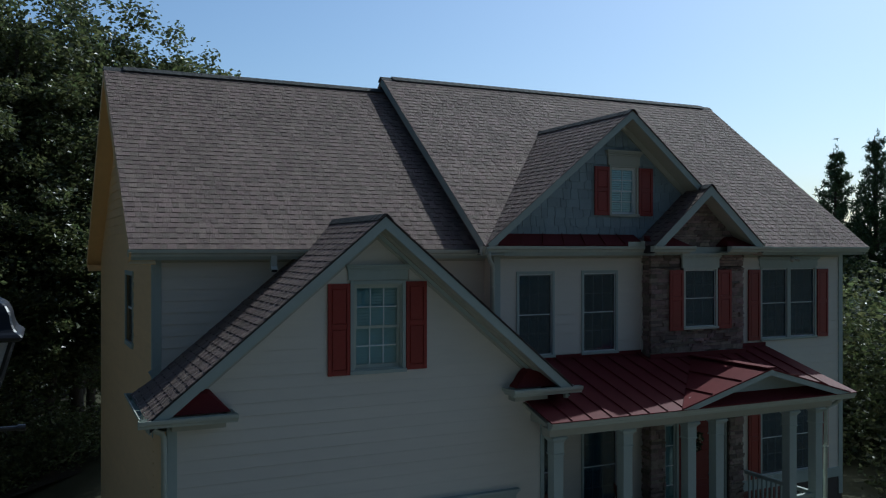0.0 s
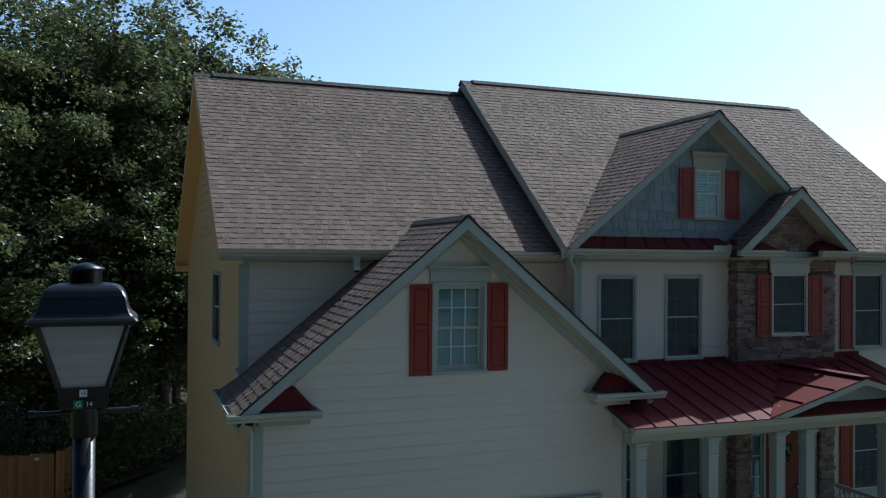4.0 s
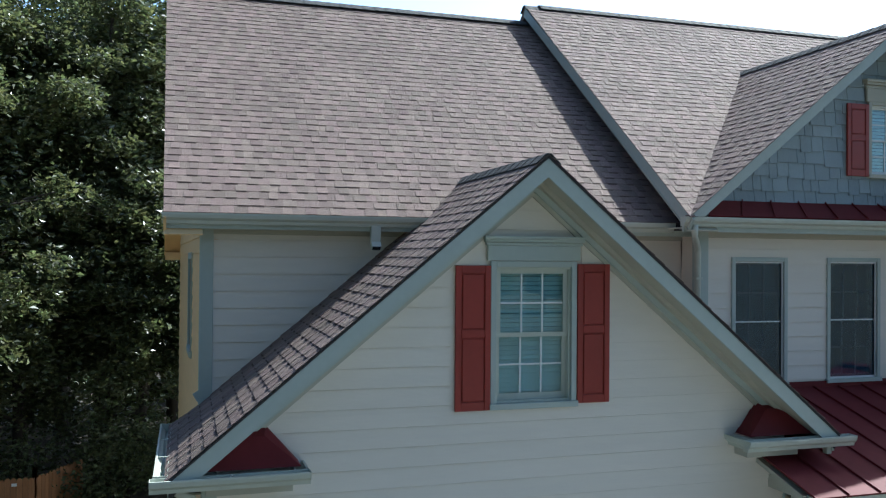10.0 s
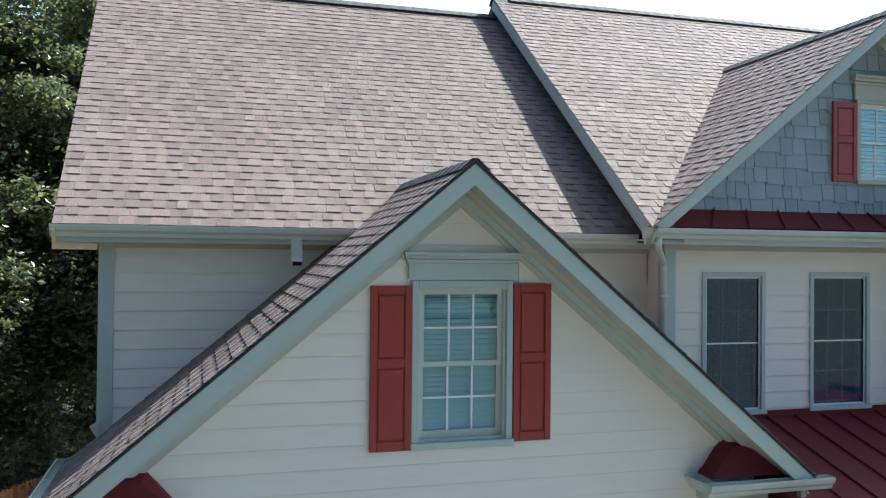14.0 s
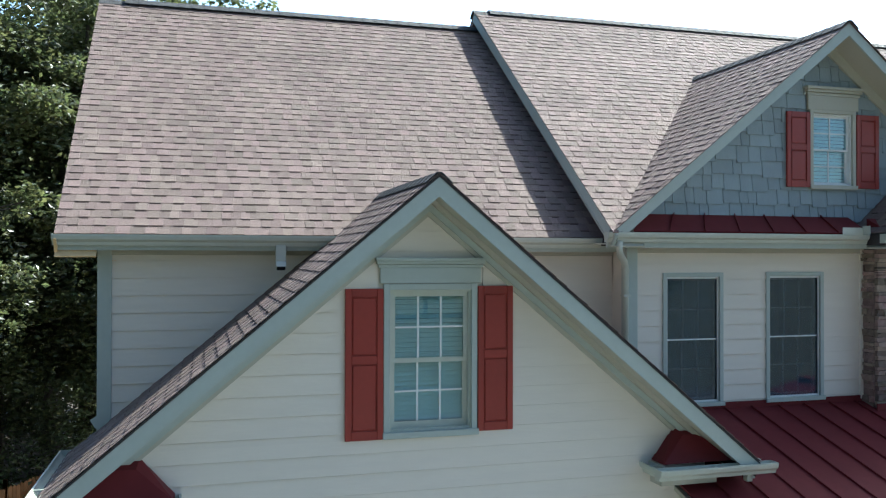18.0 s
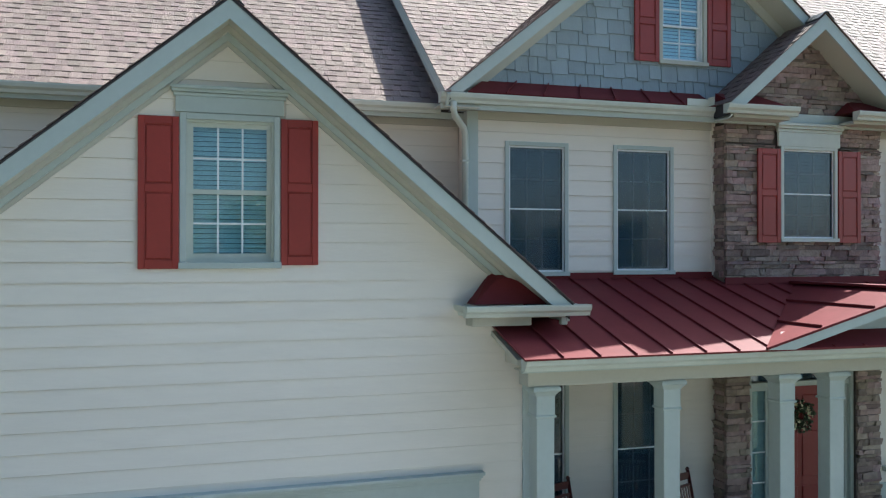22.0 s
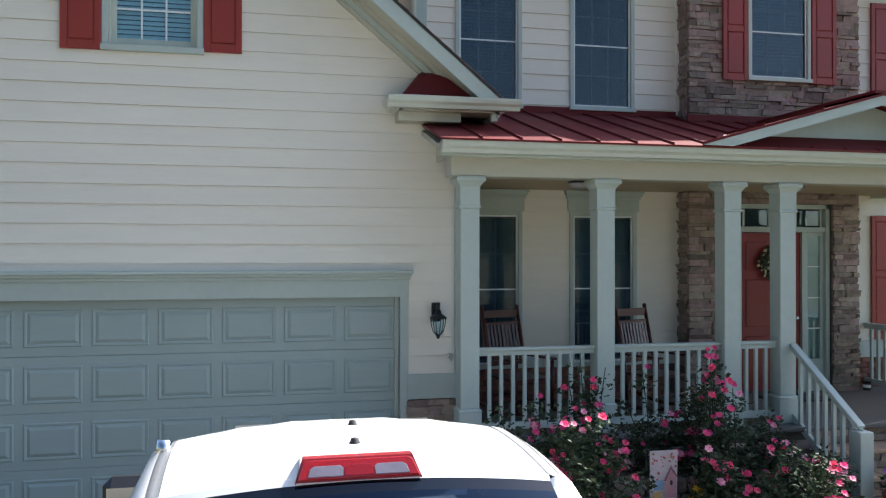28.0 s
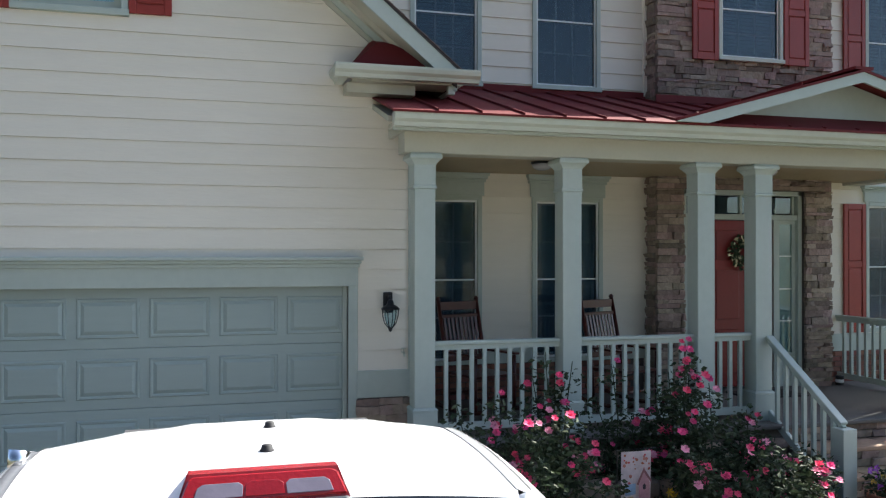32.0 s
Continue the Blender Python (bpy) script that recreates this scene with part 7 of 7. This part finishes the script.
def tree(name, height, spread, seed, count, label, size=0.17):
    """A broadleaf tree: tapered trunk, limbs and a crown of clumps."""
    r = random.Random(seed)
    t = thing(name, (0, 0, 0), label, "tree", "woodland trees")
    bm = bmesh.new()
    bend = [(0.25 * r.uniform(-1, 1), 0.25 * r.uniform(-1, 1)) for _ in range(7)]
    trunk = [(bend[k][0] * k * 0.4, bend[k][1] * k * 0.4, height * 0.84 * k / 6 - 0.2) for k in range(7)]
    top = Vector(trunk[-1])
    tube(bm, trunk, [0.22 * (1 - k / 7.2) + 0.02 for k in range(7)], 9)
    part("trunk", bm, M_BARK, t, smooth=True)
    centres, radii = [tuple(top + Vector((r.uniform(-1, 1), r.uniform(-1, 1), height * 0.045 * k))) for k in range(4)], [(1.1 - 0.2 * k, 1.1 - 0.2 * k, 0.7) for k in range(4)]
    for k in range(46):
        f = r.uniform(0.32, 1.0)
        base = Vector(trunk[int(f * 5.99)])
        a = r.uniform(0, 2 * math.pi)
        reach = spread * (0.45 + 0.62 * math.sin(math.pi * min(1, 0.18 + 0.74 * f))) * r.uniform(0.5, 1.0)
        tip = base + Vector((math.cos(a) * reach, math.sin(a) * reach, r.uniform(0.2, 1.9)))
        bm = bmesh.new()
        tube(bm, [base, base.lerp(tip, 0.5) + Vector((0, 0, 0.25)), tip], [0.07, 0.045, 0.015], 5)
        part("limb", bm, M_BARK, t)
        for c in range(7):
            q = base.lerp(tip, 0.3 + 0.12 * c) + Vector((r.uniform(-0.8, 0.8), r.uniform(-0.8, 0.8), r.uniform(-0.6, 0.7)))
            centres.append(tuple(q))
            w = r.uniform(0.25, 0.75)
            radii.append((w * r.uniform(0.9, 1.5), w * r.uniform(0.9, 1.5), w * 0.62))
    for k in range(2, 6):
        centres.append(tuple(Vector(trunk[k + 1]).lerp(Vector(trunk[k]), 0.4) + Vector((r.uniform(-0.6, 0.6), r.uniform(-0.6, 0.6), 0))))
        w = spread * (0.55, 0.75, 0.9, 0.9, 0.75, 0.5)[k] * r.uniform(0.85, 1.1)
        radii.append((w, w, height * 0.12))
    hang(new("crown", leaf_mesh("crown", centres, radii, count, size, M_LEAF, seed, shell=0.12)), t)
    return t


def pine(name, height, seed, label):
    r = random.Random(seed)
    t = thing(name, (0, 0, 0), label, "pine tree", "pine trees")
    bm = bmesh.new()
    tube(bm, [(0, 0, -0.2), (0.1, 0, height * 0.5), (0, 0.1, height)], [0.2, 0.13, 0.015], 9)
    part("trunk", bm, M_BARK, t, smooth=True)
    centres, radii = [], []
    for k in range(84):
        z = height * (0.14 + 0.84 * (k / 84) ** 0.85)
        a = 2.4 * k + r.uniform(-0.5, 0.5)
        reach = ((height - z) * 0.23 + 0.16) * r.uniform(0.65, 1.1)
        tip = Vector((math.cos(a) * reach, math.sin(a) * reach, z + reach * r.uniform(0.35, 0.75)))
        bm = bmesh.new()
        tube(bm, [(0, 0, z), Vector((0, 0, z)).lerp(tip, 0.6) - Vector((0, 0, 0.06 * reach)), tip], [0.03, 0.02, 0.008], 4)
        part("limb", bm, M_BARK, t)
        for f in (0.35, 0.55, 0.75, 0.9, 1.05):
            centres.append(tuple(Vector((0, 0, z)).lerp(tip, f)))
            w = r.uniform(0.7, 1.2) * min(0.30, 0.09 + reach * 0.16)
            radii.append((w, w, w * 1.15))
    centres.append((0, 0, height))
    radii.append((0.07, 0.07, 0.55))
    me = leaf_mesh("crown", centres, radii, 24000, 0.22, M_NEEDLE, seed, flat=1.2, shell=0.1, slim=0.09)
    hang(new("crown", me), t)
    return t


broad = "tall broadleaf tree with dense dark green foliage"
makers = [tree("broadleaf_tree", 20.0, 4.0, 41, 66000, broad, 0.19), tree("broadleaf_tree", 18.0, 3.7, 42, 58000, broad, 0.19), tree("broadleaf_tree", 14.5, 3.4, 43, 46000, "smaller broadleaf tree with dark green foliage", 0.18)]
makers.append(tree("broadleaf_tree", 9.0, 3.2, 44, 5000, "distant broadleaf tree beyond the street", 0.45))
spots = []
rng = random.Random(12)
for kind, x, y, size in ((0, -3.4, 33.5, 1.0), (1, -6.8, 32.0, 1.0), (2, -10.4, 30.0, 1.1), (1, -0.8, 34.5, 1.02), (2, 1.2, 36.0, 1.12), (2, 2.6, 37.5, 1.12), (2, 4.4, 37.5, 1.06), (2, 6.2, 38.0, 0.97),
                         (0, -6.2, 38.5, 1.0), (1, -9.0, 35.8, 1.0), (2, -1.6, 39.5, 1.3), (2, -3.4, 43.0, 1.3), (0, -9.0, 42.0, 1.0), (2, 1.5, 44.0, 1.2), (2, -4.8, 31.2, 0.95), (2, 0.2, 33.2, 0.85),
                         # three low trees behind the house, added to shade the wood's edge
                         (2, 6.6, 32.5, 0.64), (2, 1.6, 34.0, 0.72), (2, 3.2, 28.3, 0.55)):
    spots.append((kind, x, y, rng.uniform(0, 360), size))
for k in range(16):
    spots.append((3, -52 + 7.0 * k + rng.uniform(-1.5, 1.5), -62 + rng.uniform(-4, 4), rng.uniform(0, 360), rng.uniform(0.85, 1.15)))
used = set()
for kind, x, y, turn, size in spots:
    m = pose(x, y, ground_height(x, y) + 0.02, 0, 0, turn) @ Matrix.Scale(size, 4)
    if kind not in used:
        used.add(kind)
        makers[kind].matrix_basis = m
    else:
        copy_thing(makers[kind], m)
# undergrowth along the edge of the wood
r = np.random.RandomState(9)
cs = [(x, y, ground_height(x, y) + z) for x, y, z in zip(r.uniform(-20, 1.0, 260), r.uniform(30.2, 35, 260), r.uniform(0.1, 4.2, 260))]
cs += [(x, y, ground_height(x, y) + z) for x, y, z in zip(r.uniform(-1.4, 2.2, 40), r.uniform(30, 34, 40), r.uniform(0.1, 1.6, 40))]
cs += [(x, y, ground_height(x, y) + z) for x, y, z in zip(r.uniform(-16, -6.5, 60), r.uniform(28, 32, 60), r.uniform(0.1, 1.2, 60))]
tagged(new("undergrowth", leaf_mesh("undergrowth", cs, [(1.0, 0.8, 0.7)] * 360, 48000, 0.15, M_LEAF, 17, shell=0.1)), "dark green undergrowth below the trees", "undergrowth", kind="stuff")
cs = [(x, y, z) for x, y, z in zip(r.uniform(-45, 14, 240), r.uniform(47, 56, 240), r.uniform(-1, 13, 240))]
tagged(new("far_woods", leaf_mesh("far_woods", cs, [(2.4, 1.6, 1.8)] * 240, 60000, 0.5, M_LEAF, 18)), "dense dark wood far behind", "woods", kind="stuff")
pines = [pine("pine_tree", 10.4, 51, "green pine tree beyond the house"), pine("pine_tree", 10.9, 52, "green pine tree beyond the house")]
for k, (x, y) in enumerate(((26.6, 22.1), (28.2, 21.6), (31.0, 22.0), (29.5, 19.8), (33.5, 24.5), (34.0, 21.5))):
    m = pose(x, y, -0.05, 0, 0, 50 * k)
    if k < 2:
        pines[k].matrix_basis = m
    else:
        copy_thing(pines[k % 2], m)
cs = [(x, y, z) for x, y, z in zip(r.uniform(20.5, 36, 260), r.uniform(14.5, 27, 260), 0.2 + 5.6 * r.rand(260) ** 1.3)]
tagged(new("hedge_growth", leaf_mesh("hedge_growth", cs, [(1.1, 1.1, 0.9)] * 260, 60000, 0.2, M_LEAF, 19, shell=0.1)), "dark green shrubs beyond the right wall", "shrubs", kind="stuff")


def rose(x, y, z, wide, tall, seed, leaves, flowers, label):
    """A rose bush: thin stems, a loose crown and its blossoms."""
    q = random.Random(seed)
    b = thing("rose_bush", (x, y, z), label, "rose bush", "rose bushes in the bed")
    centres, radii, tips = [], [], []
    for k in range(16):
        a = q.uniform(0, 2 * math.pi)
        reach = wide * q.uniform(0.1, 1.0)
        h = tall * q.uniform(0.35, 1.0) * (1.1 - 0.35 * reach / wide)
        tip = Vector((x + reach * math.cos(a), y + 0.55 * reach * math.sin(a), z + h))
        bm = bmesh.new()
        tube(bm, [(x + 0.1 * math.cos(a), y + 0.1 * math.sin(a), z), Vector((x, y, z)).lerp(tip, 0.6) + Vector((0, 0, 0.1)), tip], [0.009, 0.006, 0.004], 5)
        part("stem", bm, M_ROSELEAF, b)
        for f in (0.5, 0.72, 0.9):
            centres.append(tuple(Vector((x, y, z)).lerp(tip, f) + Vector((q.uniform(-0.06, 0.06), q.uniform(-0.06, 0.06), 0))))
            radii.append((0.15, 0.13, 0.13))
        tips.append(tip)
    hang(new("foliage", leaf_mesh("foliage", centres, radii, int(leaves * 1.5), 0.056, M_ROSELEAF, seed, shell=0.2)), b)
    for k in range(int(flowers * 2.6)):
        if k == 0 or q.random() < 0.6:
            spray = q.choice(tips) + Vector((q.uniform(-0.13, 0.13), q.uniform(-0.12, 0.04), q.uniform(-0.3, 0.06)))
        c = spray + Vector((q.uniform(-0.07, 0.07), q.uniform(-0.06, 0.03), q.uniform(-0.05, 0.05)))
        bm = bmesh.new()
        s = q.uniform(0.026, 0.043)
        for ringn, (rr, lift, npet) in enumerate(((1.0, 0.0, 6), (0.62, 0.35, 5), (0.3, 0.6, 3))):
            for j in range(npet):
                a = 2 * math.pi * (j + 0.5 * ringn) / npet
                e, t2 = Vector((math.cos(a), math.sin(a), 0)), Vector((-math.sin(a), math.cos(a), 0))
                base = c + Vector((0, 0, lift * s))
                pts = [base, base + (e * 0.6 + t2 * 0.5) * s * rr + Vector((0, 0, 0.4 * s)), base + e * s * rr * 1.1 + Vector((0, 0, (0.5 + 0.2 * ringn) * s)), base + (e * 0.6 - t2 * 0.5) * s * rr + Vector((0, 0, 0.4 * s))]
                tilt = Matrix.Rotation(0.7, 3, "X")
                bm.faces.new([bm.verts.new(c + tilt @ (p - c)) for p in pts])
        part("blossom", bm, M_PETAL if q.random() < 0.78 else M_PALEPETAL, b)


pink = "rose bush with pink blossoms and dark leaves"
for k, (x, y, z, w, h, lv, fl2) in enumerate(((8.15, 11.2, 0.1, 0.45, 1.62, 1200, 12), (8.85, 11.4, 0.1, 0.33, 1.72, 900, 9), (8.48, 10.6, 0.1, 0.5, 1.25, 1300, 12), (9.60, 11.5, 0.1, 0.42, 1.55, 1100, 9), (10.05, 11.35, 0.1, 0.45, 1.62, 1400, 13), (10.15, 10.95, 0.1, 0.5, 1.40, 1400, 14), (10.65, 11.15, 0.1, 0.5, 1.10, 1300, 12), (10.3, 10.3, 0.1, 0.5, 0.9, 1200, 13), (11.05, 10.9, 0.1, 0.4, 0.8, 900, 9), (8.6, 10.0, 0.1, 0.42, 0.65, 800, 7), (10.9, 9.8, 0.1, 0.55, 0.62, 900, 10), (9.75, 10.6, 0.1, 0.38, 0.95, 1000, 9))):
    rose(x, y, z, w, h, 60 + k, lv, fl2, pink)
cs = [(x, y, 0.1 + z) for x, y, z in zip(r.uniform(8.2, 11.3, 60), r.uniform(9.7, 11.7, 60), r.uniform(0, 0.35, 60))]
tagged(new("bed_foliage", leaf_mesh("bed_foliage", cs, [(0.22, 0.2, 0.16)] * 60, 3600, 0.06, M_ROSELEAF, 23, shell=0.1)), "dark green low plants in the rose bed", "plants", kind="stuff")
pot = thing("flower_pot", (11.78, 10.75, 0.03), "terracotta pot of purple and yellow pansies", "flower pot")
bm = bmesh.new()
lathe(bm, (11.78, 10.75, 0.03), [(0.13, 0), (0.19, 0.30), (0.21, 0.30), (0.21, 0.36), (0.17, 0.36), (0.16, 0.30)], 20)
part("pot", bm, M_TERRA, pot, smooth=True)
hang(new("foliage", leaf_mesh("foliage", [(11.78, 10.75, 0.45)], [(0.24, 0.24, 0.14)], 500, 0.05, M_ROSELEAF, 24, shell=0.1)), pot)
M_PANSY = [material("purple_pansy", (0.28, 0.05, 0.42), 0.6, vary=0.1, bump=0.0), material("yellow_pansy", (0.65, 0.42, 0.03), 0.6, vary=0.1, bump=0.0)]
rng = random.Random(90)
for k in range(14):
    c = Vector((11.78 + rng.uniform(-0.22, 0.22), 10.75 + rng.uniform(-0.22, 0.22), 0.5 + rng.uniform(-0.02, 0.1)))
    bm = bmesh.new()
    for j in range(5):
        a = 2 * math.pi * j / 5
        bm.faces.new([bm.verts.new(c + Vector(p) * 0.03) for p in ((0, 0, 0), (math.cos(a - 0.5), -0.3, math.sin(a - 0.5)), (1.2 * math.cos(a), -0.35, 1.2 * math.sin(a)), (math.cos(a + 0.5), -0.3, math.sin(a + 0.5)))])
    part("blossom", bm, M_PANSY[k % 2 if k % 3 else 0], pot)
rose(15.6, 12.6, 0.0, 0.6, 1.15, 95, 1000, 16, "rose bush with pink blossoms beyond the porch")

can = thing("paint_can", (13.90, 13.84, FLOOR), "small black can with a pale label on the porch floor", "can")
bm = bmesh.new()
lathe(bm, (13.90, 13.84, FLOOR), [(0.048, 0), (0.052, 0.006), (0.05, 0.012), (0.05, 0.105), (0.053, 0.11), (0.053, 0.118), (0.044, 0.118)], 18)
part("body", bm, M_RUBBER, can, smooth=True)
bm = bmesh.new()
lathe(bm, (13.90, 13.84, FLOOR), [(0.0508, 0.035), (0.0512, 0.036), (0.0512, 0.075), (0.0508, 0.076)], 18)
part("label", bm, M_TEXT_WHITE, can, "pale paper label", smooth=True)

lily = thing("day_lily", (9.72, 11.0, 0.1), "low plant with a few yellow trumpet flowers in the bed", "flower")
hang(new("foliage", leaf_mesh("foliage", [(9.72, 11.0, 0.3)], [(0.14, 0.1, 0.16)], 120, 0.14, M_ROSELEAF, 29, shell=0.1, slim=0.1)), lily)
for k in range(5):
    c = Vector((9.62 + 0.06 * k, 10.93 + 0.02 * (k % 3), 0.42 + 0.05 * (k * 2 % 3)))
    bm = bmesh.new()
    for j in range(6):
        a = 2 * math.pi * j / 6
        bm.faces.new([bm.verts.new(c + Vector(p) * 0.045) for p in ((0, 0, 0), (0.6 * math.cos(a - 0.4), -0.7, 0.6 * math.sin(a - 0.4)), (1.1 * math.cos(a), -0.9, 1.1 * math.sin(a)), (0.6 * math.cos(a + 0.4), -0.7, 0.6 * math.sin(a + 0.4)))])
    part("blossom", bm, M_PANSY[1], lily)
